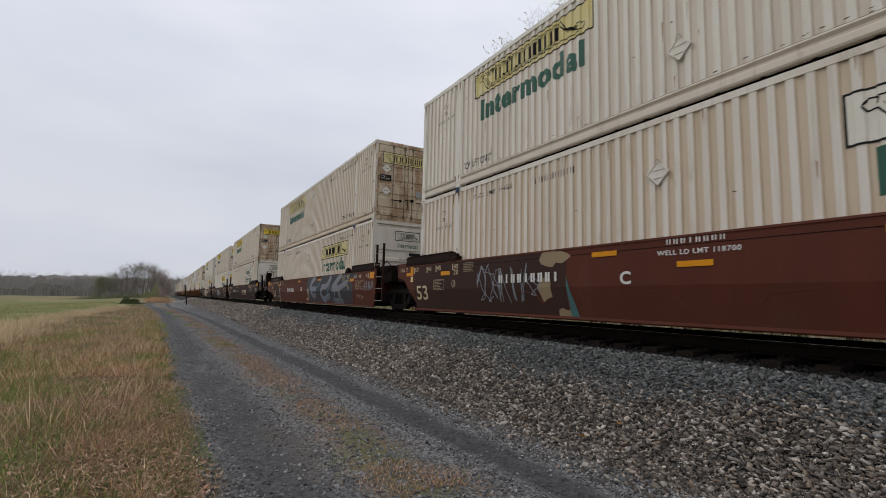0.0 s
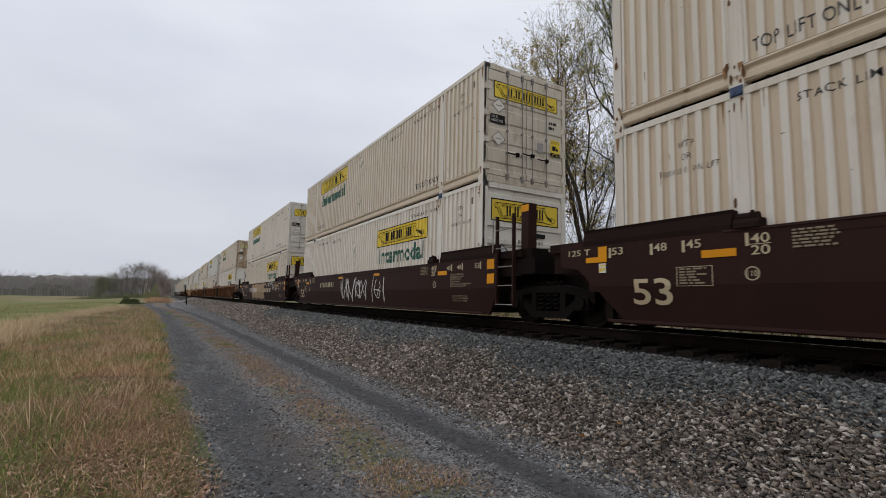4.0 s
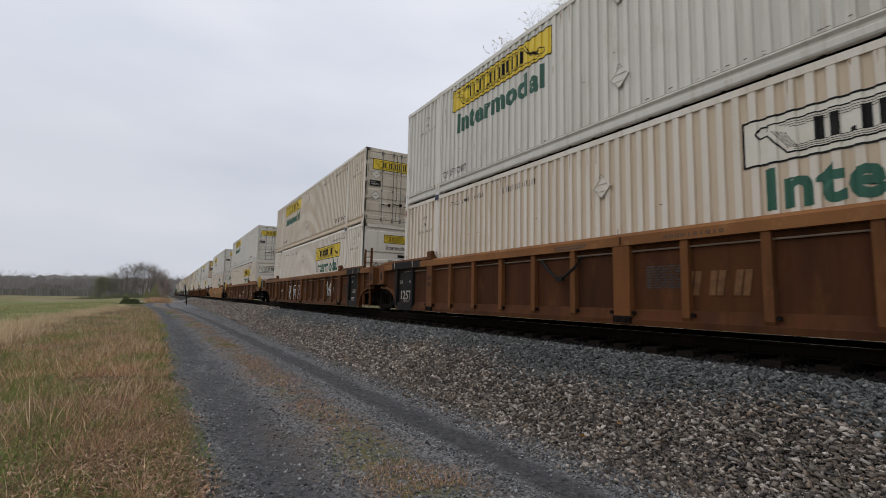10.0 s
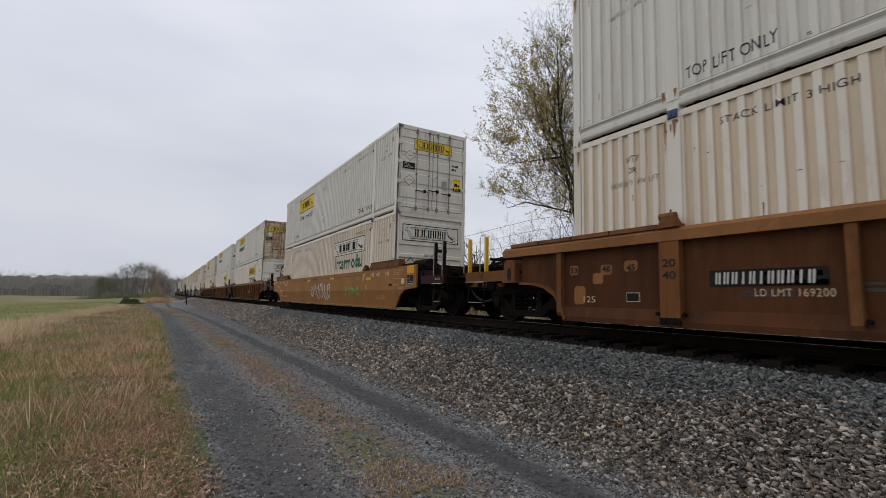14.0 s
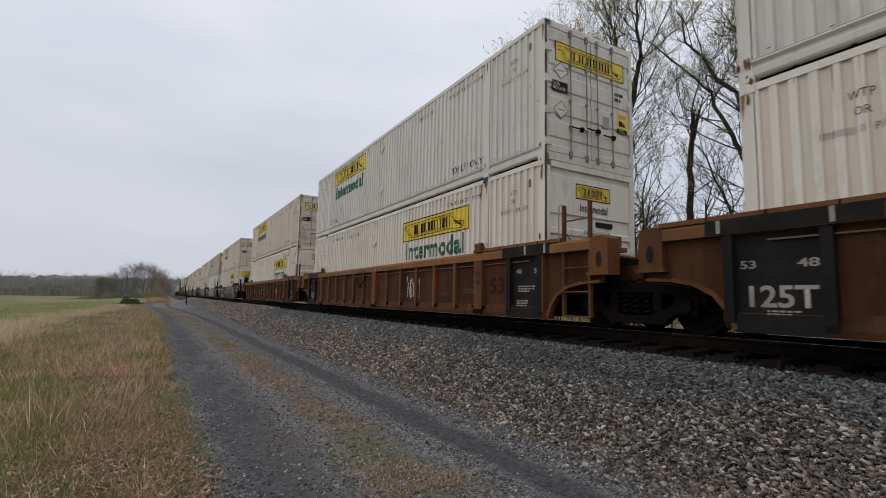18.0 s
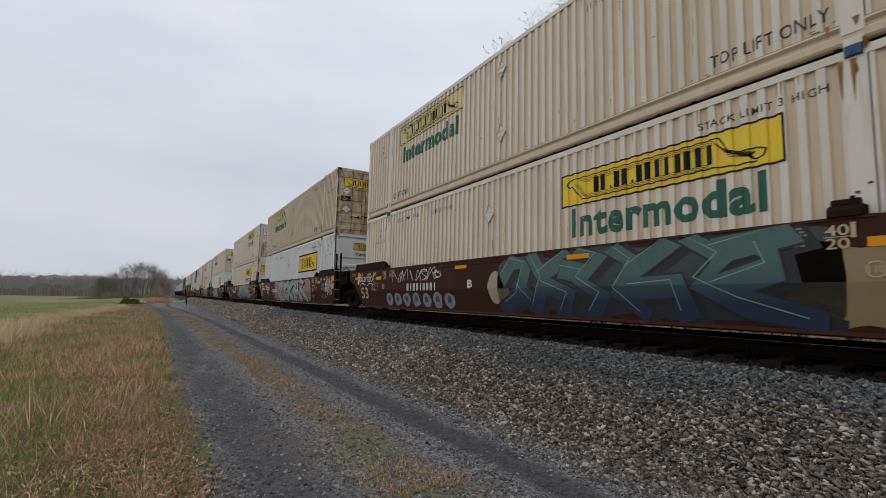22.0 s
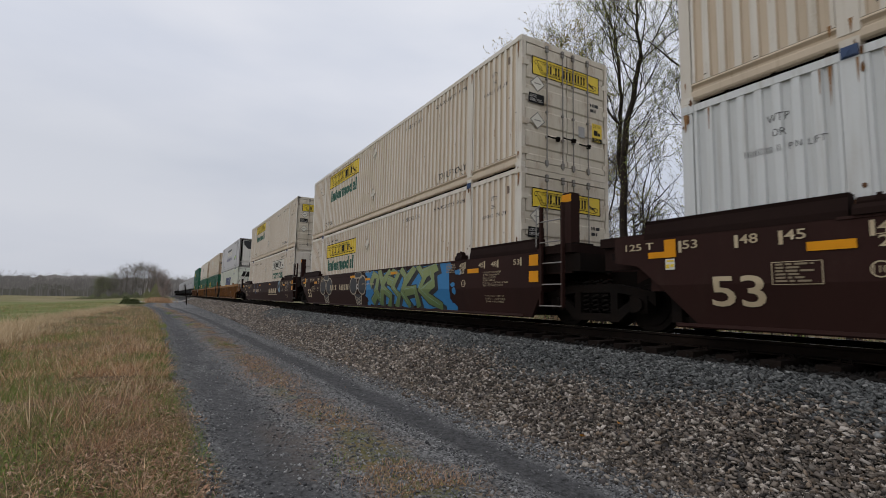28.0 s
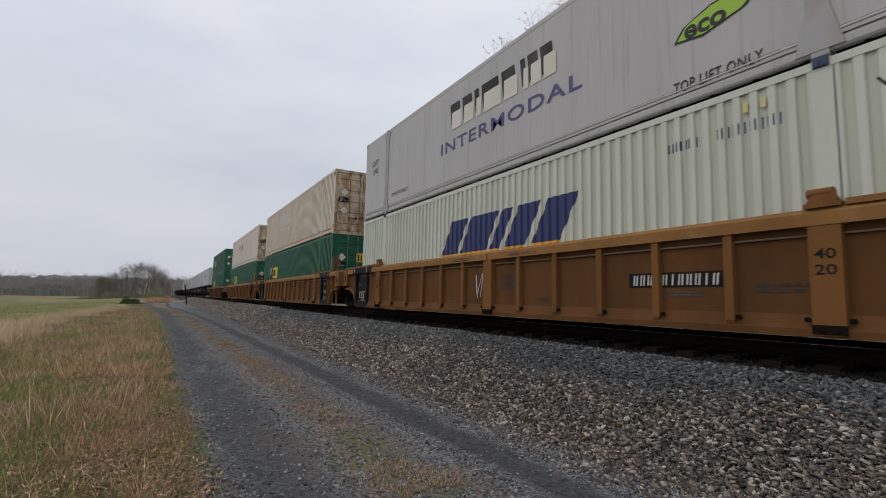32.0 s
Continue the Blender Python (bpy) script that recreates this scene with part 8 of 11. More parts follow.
side_marks(U, "notice_frame", border(0.05, 0.05), "plh", "tan_letters", 8.38, 8.62, 0.72, 0.96, "", SX - 0.03)
side_letters(U, "stencil", "PLATE\nH", "tan_letters", 8.42, 8.58, 0.76, 0.92, 0.0, "", SX - 0.03)
side_letters(U, "stencil", "WELL LD LMT 118,600", "tan_letters", 7.05, 8.45, 1.06, 1.13, 0.01, "", SX - 0.03)
side_marks(U, "number_mark", bars(10, 46), "nsw", "tan_letters", 7.3, 8.2, 1.20, 1.26, "", SX - 0.03)
side_letters(U, "graffiti", "TOUCH", "spray_white", 9.95, 11.2, 0.86, 1.24, 0.0, "white sprayed word", SX - 0.03)
side_letters(U, "graffiti", "TOUCH", "spray_grey", -0.12, 1.10, 1.38, 1.51, 0.0, "white sprayed word", SX - 0.036)
side_letters(U, "graffiti", "TACTICAL", "spray_white", -0.33, 0.32, 0.86, 1.00, 0.0, "white sprayed word")
side_letters(U, "graffiti", "ASSAULTS", "spray_white", -0.50, 0.23, 0.62, 0.76, 0.0, "white sprayed word")
spray(U, 65, "spray_white", ribbon([(-0.36, 0.98), (-0.5, 0.66)], 0.03) + ribbon([(-0.30, 0.84), (-0.56, 0.82)], 0.03), 1, "white sprayed cross")
scrawl(U, 66, 12.15, 13.2, 0.70, 1.15, "spray_white", 4, 0.03)
number_bars(U, "white_letters", 10.49, 12.23, 0.68, 0.20)
side_letters(U, "stencil", "A", "white_letters", 9.2, 9.4, 0.68, 0.85, 0.03)
couple(317.1, U, hunt_container("paint_cream", "yellow", True, False, "wide_yellow"), hunt_container("paint_cream", "yellow", True, True, "wide_white"))

# three dark brown units with bright murals
U = smooth_car("brown_dark", True, False)
say(U, "dark brown well car with a red and blue sprayed mural")
cloud(U, 67, 4.2, 10.6, 0.20, 0.75, "fade_red", 9, 0, "red sprayed ground of the mural")
splats(U, 82, 8.4, 10.2, 1.0, 1.3, "spray_red", 3, 0.22, "red sprayed disc")
mural(U, 4.4, 9.9, 0.17, 1.36, FOLDS, "fade_steel", "spray_black", None, "spray_white", 0.34, 0.035, True, "spray_sky")
mural(U, 5.0, 9.2, 0.3, 1.2, ([[(0.1, 0.5), (0.35, 0.75), (0.6, 0.62)]], [[(0.4, 0.3), (0.7, 0.4), (0.95, 0.2)]]), "spray_blue", "spray_black", None, None, 0.10, 0.02, True, None, "blue sprayed streak across the mural")
scrawl(U, 83, 9.75, 10.7, 0.40, 0.62, "spray_teal", 4, 0.05)
scrawl(U, 84, 9.5, 10.6, 1.0, 1.3, "spray_teal", 6, 0.03)
number_bars(U, "tan_letters", 11.25, 12.15, 0.73, 0.21, 44, 4)
number_bars(U, "tan_letters", 9.7, 10.95, 0.73, 0.21, 45, 6)
side_letters(U, "stencil", "B", "white_letters", 9.35, 9.65, 0.76, 0.98, 0.03)
couple(341.2, U, hunt_container("paint_fresh_white", "square", True, False, "small"), hunt_container("paint_cream", "yellow", False, True))
U = smooth_car("brown_dark", False, False)
say(U, "dark brown well car with a green and blue sprayed mural")
cloud(U, 102, 14.75, 15.35, 0.85, 1.15, "hood_dark", 4, 0, "black smudge")
cloud(U, 68, 2.6, 7.9, 0.22, 1.30, "spray_blue", 9, 0, "bright blue sprayed ground of the mural")
splats(U, 69, 1.9, 2.8, 0.2, 1.3, "spray_blue", 11, 0.12)
mural(U, 2.9, 7.6, 0.17, 1.36, SPIKES, "fade_lime", "spray_black", "spray_black", "spray_mint", 0.28, 0.03)
splats(U, 70, 7.4, 8.1, 0.2, 1.3, "spray_blue", 8, 0.14)
for c, k in ((8.88, 1.0), (12.76, 1.04)):
    hat = [(c + 0.36 * k, 0.9 + 0.25 * k), (c - 0.36 * k, 0.9 + 0.25 * k), (c - 0.30 * k, 0.9 + 0.45 * k), (c + 0.30 * k, 0.9 + 0.45 * k)]
    cone = [(c + 0.36 * k, 0.9 - 0.34 * k), (c - 0.36 * k, 0.9 - 0.34 * k), (c - 0.18 * k, 0.9 - 0.72 * k), (c + 0.16 * k, 0.9 - 0.72 * k)]
    rings = [[(c + d * k + 0.39 * k * math.cos(a), 0.89 + 0.33 * k * math.sin(a)) for a in [m * 0.42 for m in range(16)]] for d in (-0.44, 0.44)]
    spray(U, 71, "spray_black", [hat, cone] + [r[:15] for r in rings], 1, "black sprayed round shapes")
    lines = ribbon(hat + hat[:1], 0.045) + ribbon([cone[0], cone[3]], 0.05) + ribbon([cone[1], cone[2]], 0.05)
    for m in range(3):
        z = 0.9 - (0.40 + 0.12 * m) * k
        lines += ribbon([(c + 0.3 * k, z), (c - 0.2 * k, z - 0.16 * k)], 0.03) + ribbon([(c - 0.3 * k, z), (c + 0.2 * k, z - 0.16 * k)], 0.03)
    for r in rings:
        lines += ribbon(r, 0.05)
    spray(U, 72, "spray_cream", lines, 2, "pale outlines of the round shapes")
number_bars(U, "tan_letters", 11.22, 12.1, 0.73, 0.21, 44, 4)
number_bars(U, "tan_letters", 9.74, 10.91, 0.73, 0.21, 45, 6)
side_marks(U, "reflector", UNIT, "rf3", "reflector", 7.66, 8.12, 1.04, 1.12, "orange reflective strip", SX - 0.02)
side_marks(U, "number_mark", bars(10, 46), "nsm", "tan_letters", 7.57, 8.31, 1.30, 1.355, "", SX - 0.02)
side_letters(U, "stencil", "C", "white_letters", 8.80, 8.98, 0.76, 0.93, 0.03, "", SX - 0.022)
side_letters(U, "stencil", "WELL LD LMT 118,600", "tan_letters", 7.3, 8.45, 0.875, 0.945, 0.01, "", SX - 0.022)
couple(360.9, U, hunt_container("paint_cream", "yellow", False, False), hunt_container("paint_cream", "yellow", False, True))
U = smooth_car("brown_dark", False, True)
say(U, "dark brown well car with a blue sprayed ring")
side_marks(U, "logo_mark", bars(4, 42, 1, 0.04, 0.27), "bn", "tan_letters", 3.3, 6.0, 0.62, 0.92, "pale slanted bars in place of a name")
side_marks(U, "logo_mark", UNIT, "bl", "tan_letters", 3.5, 6.3, 0.53, 0.565)
ring = [(2.80 + 0.27 * math.cos(a), 1.06 + 0.25 * math.sin(a)) for a in [k * 0.17 for k in range(38)]]
tail = [(2.92, 0.86), (2.78, 0.78), (2.44, 0.74)]
spray(U, 73, "spray_teal", ribbon(ring, 0.20) + ribbon(tail, 0.16), 1, "dark teal sprayed ring with a tail")
spray(U, 73, "spray_sky", ribbon(ring, 0.09) + ribbon(tail, 0.07), 2, "pale blue line inside the ring")
scrawl(U, 74, 0.12, 0.5, 0.9, 1.3, "spray_grey", 4, 0.012)
for k in range(9):
    d, f = (1 if k % 2 else -1), 0.12 + 0.09 * (k // 2)
    spray(U, 90 + k, "spray_navy", ribbon(curved([(11.1, 0.55), (11.1 - d * f, 0.85), (11.1 - d * (f + 0.45), 1.05 + 0.05 * (k // 2)), (11.1 - d * (f + 0.55), 1.32)], 6), 0.03), 1, "thin blue sprayed feather line")
number_bars(U, "tan_letters", 11.22, 12.12, 0.73, 0.21, 44, 4)
number_bars(U, "tan_letters", 9.74, 10.91, 0.73, 0.21, 45, 6)
side_letters(U, "stencil", "A", "white_letters", 8.9, 9.1, 0.80, 0.95, 0.03)
couple(380.6, U, hunt_container("paint_cream", "panel_white", True, False, "small_white"), hunt_container("paint_cream", "yellow", False, True, rusty=False))

# three orange-brown ribbed units
U = ribbed_car("ttx_orange", True, False, 1.03, True)
say(U, "orange-brown ribbed well car with a black number board")
scrawl(U, 76, 8.1, 8.7, 0.45, 1.1, "spray_white", 4, 0.03, SX + 0.08)
side_letters(U, "stencil", "NWG33G", "dark_letters", 6.0, 6.6, 0.42, 0.52, 0.02, "", SX + 0.085)
couple(404.2, U, swift_container(), reefer_container())
U = ribbed_car("ttx_orange", False, False, 1.03, True, board=None)
say(U, "orange-brown ribbed well car with black end panels")
couple(424.1, U, plain_container("paint_green", False, False, "green"), plain_container("paint_cream", True, True, "letters"))
U = ribbed_car("ttx_orange", False, True, 1.03, True)
say(U, "orange-brown ribbed well car under green and white containers")
couple(443.9, U, plain_container("paint_green", False, False, "green"), plain_container("paint_white", True, True, "purple"))
U = ribbed_car("ttx_brown", True, True, 2.04)
say(U, "rust-brown ribbed well car under two green containers")
couple(467.4, U, plain_container("paint_green", False, False, "green", "in a rust-brown car"), plain_container("paint_green", True, False, "green", "stacked on another green one"))


# trailers on dark spine cars behind
def trailer():
    c = thing("trailer", "grey box trailer riding on a dark spine car", "trailer", "trailers on the train")
    def box():
        s = Shape()
        s.box(-1.29, 0, 1.22, 1.29, 15.6, 4.05)
        for k in range(14):
            s.box(-1.30, 0.6 + k * 1.1, 1.24, -1.29, 0.66 + k * 1.1, 4.03)
        return s
    part("box", shared("tbox", "trailer_grey", box), c, "grey riveted box")
    part("rear_door", shared("tdoor", "trailer_grey", lambda: Shape().box(-1.2, -0.03, 1.3, -0.01, 0, 3.95).box(0.01, -0.03, 1.3, 1.2, 0, 3.95)), c)
    part("name_mark", on_side(("tmark",), "dark_letters", bars(5, 50), 5, 9, 2.4, 3.0, 0.02, False), c, "", pose(-1.29, 0, 0))
    for y in (1.2, 2.5):
        for x in (-0.95, 0.95):
            part("wheel", shared("twheel", "tyre", lambda: Shape().cyl((0, 0, 0), "x", 0.5, 0.55, 18)), c, "black tyres", pose(x, y, 0.5))
    part("landing_leg", shared("tleg", "steel_dark", lambda: Shape().box(-0.8, 12.0, 0.0, -0.66, 12.14, 1.22).box(0.66, 12.0, 0.0, 0.8, 12.14, 1.22).box(-0.8, 12.05, 0.3, 0.8, 12.1, 0.4)), c)
    part("underframe", shared("tunder", "steel_dark", lambda: Shape().box(-0.5, 0.4, 0.95, 0.5, 15.0, 1.22)), c)
    return c


def spine_car():
    c = thing("spine_car", "dark low spine car carrying a grey trailer", "flat car", "spine cars of the train")
    part("centre_sill", shared("spine", "steel_dark", lambda: Shape().box(-0.35, -1.2, 0.55, 0.35, 17.6, 1.0)), c)
    part("platform", shared("splat", "steel_dark", lambda: Shape().box(-1.35, 0.4, 0.72, 1.35, 3.4, 0.84).box(-1.35, 11.6, 0.72, 1.35, 12.8, 0.84).box(-1.4, 0.4, 0.5, -1.3, 3.4, 0.95).box(1.3, 0.4, 0.5, 1.4, 3.4, 0.95)), c)
    add_truck(c, -0.2)
    return c


for k in range(7):
    n = 490.5 + k * 17.8
    TRAIN.append((n, spine_car(), 0.0))
    TRAIN.append((n, trailer(), 0.84))
# empty low gondolas bring up the rear
def gondola():
    c = thing("gondola", "black low-sided empty freight car", "freight car", "low cars at the train's end")
    def tub():
        s = Shape()
        for x in (-1.5, 1.42):
            s.box(x, 0, 1.05, x + 0.08, 15.5, 2.3)
        for y in (0, 15.42):
            s.box(-1.42, y, 1.05, 1.42, y + 0.08, 2.3)
        s.box(-1.42, 0.08, 1.0, 1.42, 15.42, 1.1)
        for j in range(12):
            s.box(-1.56, 0.6 + j * 1.3, 1.05, -1.5, 0.7 + j * 1.3, 2.3)
        return s
    part("tub", shared("tub", "car_black", tub), c, "ribbed black body")
    part("centre_sill", shared("gsill", "steel_dark", lambda: Shape().box(-0.3, -0.8, 0.7, 0.3, 16.3, 1.0)), c)
    add_truck(c, 2.0)
    add_truck(c, 13.5)
    return c


for k in range(8):
    TRAIN.append((616.5 + k * 17.2, gondola(), 0.0))


def rail_place(s):
    """Where the track lies, s metres past the camera's station, and its heading."""
    if s <= BEND:
        return XT, s, 0.0
    a = (s - BEND) / RADIUS
    return XT + RADIUS * (1 - math.cos(a)), BEND + RADIUS * math.sin(a), -math.degrees(a)


def motions():
    """The train rolls towards the camera at an even speed; its wheels turn."""
    for n, ob, z in TRAIN:
        rest = (n - BEND) / SPEED
        times = [float(k) for k in range(33)] if rest > 0 else [0.0, 32.0]
        rows = []
        for t in times:
            x, y, turn = rail_place(n - SPEED * t)
            rows.append((t, pose(x, y, RAIL + z, 0, 0, turn)))
        walk(ob, rows)
    first = {}
    for ob, k in WHEELS:
        if k in first:
            src = first[k].animation_data
            ob.rotation_mode = "QUATERNION"
            ob.animation_data_create()
            ob.animation_data.action = src.action
            ob.animation_data.action_slot = src.action_slot
        else:
            first[k] = ob
            y = ob.location.y
            walk(ob, [(i / FPS, pose(0, y, 0, math.degrees(SPEED / 0.42 * i / FPS) % 360)) for i in range(0, 32 * FPS + 1)])


# ---- ground: one sheet from the field over the road and the ballast to the woods ----
def smooth(a, b, v):
    t = np.clip((v - a) / (b - a), 0, 1)
    return t * t * (3 - 2 * t)


def road_drift(y):
    """How far the road lies to the left of its near line."""
    y = np.clip(y, 0, 66)
    return 0.017 * y + 0.0009 * np.maximum(y - 28, 0) ** 2


def ground_height(x, y):
    x, y = np.asarray(x, float), np.asarray(y, float)
    z = np.zeros(np.broadcast(x, y).shape)
    bend = np.where(y > BEND, RADIUS * (1 - np.cos(np.clip((y - BEND) / RADIUS, 0, 1.2))), 0.0)
    u = x - bend
    z = z + (0.77 * smooth(3.7, 5.95, u) + 0.05 * smooth(5.98, 6.22, u)) * (1 - smooth(9.0, 11.6, u))
    z = z - 0.9 * smooth(-4, -26, x) - 0.35 * smooth(-30, -120, x)
    z = z + 0.07 * smooth(0.35, -0.6, x) * (1 - smooth(-1, -4, x))
    near = 1 - smooth(40, 70, y)
    for c in (1.0, 3.05):
        z = z - 0.045 * np.exp(-((x - c + road_drift(y)) / 0.32) ** 2) * near
    z = z + 0.035 * np.exp(-((x - 2.0 + road_drift(y)) / 0.3) ** 2) * near
    z = z + 0.03 * np.sin(x * 1.7 + y * 0.9) * np.sin(y * 1.3 - x * 0.6) * (np.abs(x - 7.5) > 5)
    return z


def axis(lo, hi, fine_lo, fine_hi, step, grow=1.16):
    out, v, d = [], fine_lo, step
    while v > lo:
        out.append(v)
        v -= d
        d *= grow
    out = [lo] + out[::-1]
    v = fine_lo + step
    while v < fine_hi:
        out.append(v)
        v += step
    d = step
    while v < hi:
        out.append(v)
        v += d
        d *= grow
    return np.array(out + [hi])


def ground_material():
    m = bpy.data.materials.new("ground_cover")
    m.use_nodes = True
    nt = m.node_tree
    nd, ln = nt.nodes, nt.links
    bs = nd["Principled BSDF"]
    bs.inputs["Roughness"].default_value = 0.95
    bs.inputs["Specular IOR Level"].default_value = 0.15
    tc, sep = nd.new("ShaderNodeTexCoord"), nd.new("ShaderNodeSeparateXYZ")
    ln.new(tc.outputs["Object"], sep.inputs["Vector"])
    def nz(scale, detail=5.0, stretch=(1, 1, 1), rough=0.6):
        return noise_node(nt, scale, detail, stretch, rough)
    def math_node(op, a, b):
        n = nd.new("ShaderNodeMath")
        n.operation = op
        for i, v in enumerate((a, b)):
            if isinstance(v, bpy.types.NodeSocket):
                ln.new(v, n.inputs[i])
            else:
                n.inputs[i].default_value = v
        return n.outputs[0]
    wob = math_node("MULTIPLY", math_node("SUBTRACT", nz(0.9, 4), 0.5), 1.1)
    run = math_node("MINIMUM", sep.outputs["Y"], 66.0)
    drift = math_node("ADD", math_node("MULTIPLY", run, 0.017), math_node("MULTIPLY", math_node("POWER", math_node("MAXIMUM", math_node("SUBTRACT", run, 28.0), 0.0), 2.0), 0.0009))
    x = math_node("ADD", math_node("ADD", sep.outputs["X"], wob), 0.0)
    xr = math_node("ADD", x, drift)
    # grasses
    straw = ramp_mix(nt, stepped(nt, nz(7.0, 6), 0.38, 0.66), (0.040, 0.028, 0.017), (0.22, 0.155, 0.092))
    verge = ramp_mix(nt, stepped(nt, nz(0.55, 4), 0.46, 0.60), straw, (0.085, 0.105, 0.026))
    verge = ramp_mix(nt, stepped(nt, nz(16.0, 4), 0.52, 0.75, 0.7), verge, (0.07, 0.055, 0.034))
    field = ramp_mix(nt, stepped(nt, nz(0.09, 6, (0.10, 1, 1)), 0.50, 0.62), (0.125, 0.148, 0.042), (0.27, 0.21, 0.11))
    field = ramp_mix(nt, stepped(nt, nz(0.5, 6, (0.3, 1, 1)), 0.45, 0.7, 0.6), field, (0.082, 0.125, 0.030))
    col = ramp_mix(nt, stepped(nt, math_node("SUBTRACT", math_node("ADD", sep.outputs["X"], wob), math_node("MULTIPLY", math_node("MAXIMUM", math_node("SUBTRACT", sep.outputs["Y"], 45.0), 0.0), 0.065)), -6.1, -5.3), field, verge)
    # road: fine grey stone, two dark worn tracks, dry grass between
    speck = nd.new("ShaderNodeTexVoronoi")
    speck.inputs["Scale"].default_value = 46.0
    ln.new(tc.outputs["Object"], speck.inputs["Vector"])
    stone = ramp_mix(nt, stepped(nt, speck.outputs["Color"], 0.1, 0.9), (0.034, 0.0345, 0.037), (0.26, 0.26, 0.258))
    worn = ramp_mix(nt, stepped(nt, nz(14.0, 8, (1, 1, 1), 0.8), 0.38, 0.64), (0.024, 0.0245, 0.026), (0.105, 0.105, 0.108))
    def band(src, c, w, soft):
        return stepped(nt, math_node("ABSOLUTE", math_node("SUBTRACT", src, c), 0.0), w, w - soft)
    road = stone
    xw = math_node("ADD", math_node("ADD", sep.outputs["X"], math_node("MULTIPLY", wob, 0.3)), drift)
    broken = stepped(nt, nz(1.6, 5, (1, 0.35, 1)), 0.24, 0.46)
    rut = math_node("MAXIMUM", math_node("MULTIPLY", math_node("MULTIPLY", band(xw, 1.02, 0.58, 0.40), 0.9), broken), band(xw, 3.05, 0.30, 0.14))
    road = ramp_mix(nt, math_node("MULTIPLY", rut, 0.92), road, worn)
    # a brown muddy stretch in the track
    muddy = math_node("MULTIPLY", band(xw, 1.32, 0.30, 0.25), math_node("MULTIPLY", band(sep.outputs["Y"], 5.1, 1.3, 0.9), stepped(nt, nz(3.0, 5), 0.30, 0.55)))
    road = ramp_mix(nt, math_node("MULTIPLY", muddy, 0.75), road, (0.105, 0.085, 0.072))
    mid = math_node("MULTIPLY", band(xw, 2.0, 0.62, 0.42), stepped(nt, nz(1.3, 6), 0.40, 0.55))
    blush = math_node("MULTIPLY", band(xw, 2.0, 0.40, 0.3), stepped(nt, nz(0.7, 4), 0.50, 0.58))
    dry = ramp_mix(nt, stepped(nt, nz(9.0, 5), 0.4, 0.65), (0.14, 0.075, 0.04), (0.29, 0.18, 0.10))
    road = ramp_mix(nt, math_node("MULTIPLY", mid, math_node("MULTIPLY", stepped(nt, nz(22.0, 4), 0.36, 0.52), 0.9)), road, dry)
    road = ramp_mix(nt, math_node("MULTIPLY", blush, 0.5), road, (0.10, 0.125, 0.035))
    col = ramp_mix(nt, stepped(nt, xr, 0.35, 0.65), col, road)
    big = nd.new("ShaderNodeTexVoronoi")
    big.inputs["Scale"].default_value = 17.0
    ln.new(tc.outputs["Object"], big.inputs["Vector"])
    # ground under the stones, near black to paint the shade in their gaps
    ballast = ramp_mix(nt, stepped(nt, big.outputs["Color"], 0.05, 0.95), (0.012, 0.0115, 0.011), (0.075, 0.071, 0.066))
    col = ramp_mix(nt, stepped(nt, x, 3.5, 4.1), col, ballast)
    # track band: oily ground, with the shade under the train put into the colour
    oil_shade = ramp_mix(nt, stepped(nt, nz(2.0, 4), 0.3, 0.7), (0.012, 0.011, 0.010), (0.026, 0.023, 0.021))
    col = ramp_mix(nt, band(sep.outputs["X"], XT, 1.58, 0.12), col, oil_shade)
    brush = ramp_mix(nt, stepped(nt, nz(0.8, 6), 0.42, 0.62), (0.16, 0.12, 0.07), (0.06, 0.085, 0.03))
    col = ramp_mix(nt, stepped(nt, x, 10.9, 11.8), col, brush)
    # beyond the crossing everything turns to field
    far = ramp_mix(nt, stepped(nt, nz(0.06, 5, (1, 0.3, 1)), 0.42, 0.6), (0.16, 0.145, 0.065), (0.22, 0.18, 0.10))
    col = ramp_mix(nt, math_node("MULTIPLY", stepped(nt, sep.outputs["Y"], 120.0, 150.0), stepped(nt, sep.outputs["X"], 3.6, 2.6)), col, far)
    ln.new(col, bs.inputs["Base Color"])
    bump = nd.new("ShaderNodeBump")
    bump.inputs["Strength"].default_value, bump.inputs["Distance"].default_value = 0.7, 0.03
    ln.new(math_node("ADD", big.outputs["Distance"], nz(40.0, 4)), bump.inputs["Height"])
    ln.new(bump.outputs["Normal"], bs.inputs["Normal"])
    return m


MAT["ground_cover"] = ground_material()
gx = axis(-2500, 2500, -8, 13, 0.16)
gy = axis(-300, 3500, -2, 24, 0.2, 1.12)
GX, GY = np.meshgrid(gx, gy)
GZ = ground_height(GX, GY)
verts = np.stack([GX, GY, GZ], -1).reshape(-1, 3)
nx, ny = len(gx), len(gy)
idx = np.arange(nx * ny).reshape(ny, nx)
quads = np.stack([idx[:-1, :-1], idx[:-1, 1:], idx[1:, 1:], idx[1:, :-1]], -1).reshape(-1, 4)
me = bpy.data.meshes.new("ground")
me.from_pydata(verts.tolist(), [], quads.tolist())
me.polygons.foreach_set("use_smooth", [True] * len(me.polygons))
me.materials.append(MAT["ground_cover"])
tagged(new("ground", me), "grassy field, gravel road and ballast bank beside a railway", "ground", kind="structure")

rng = np.random.default_rng(7)


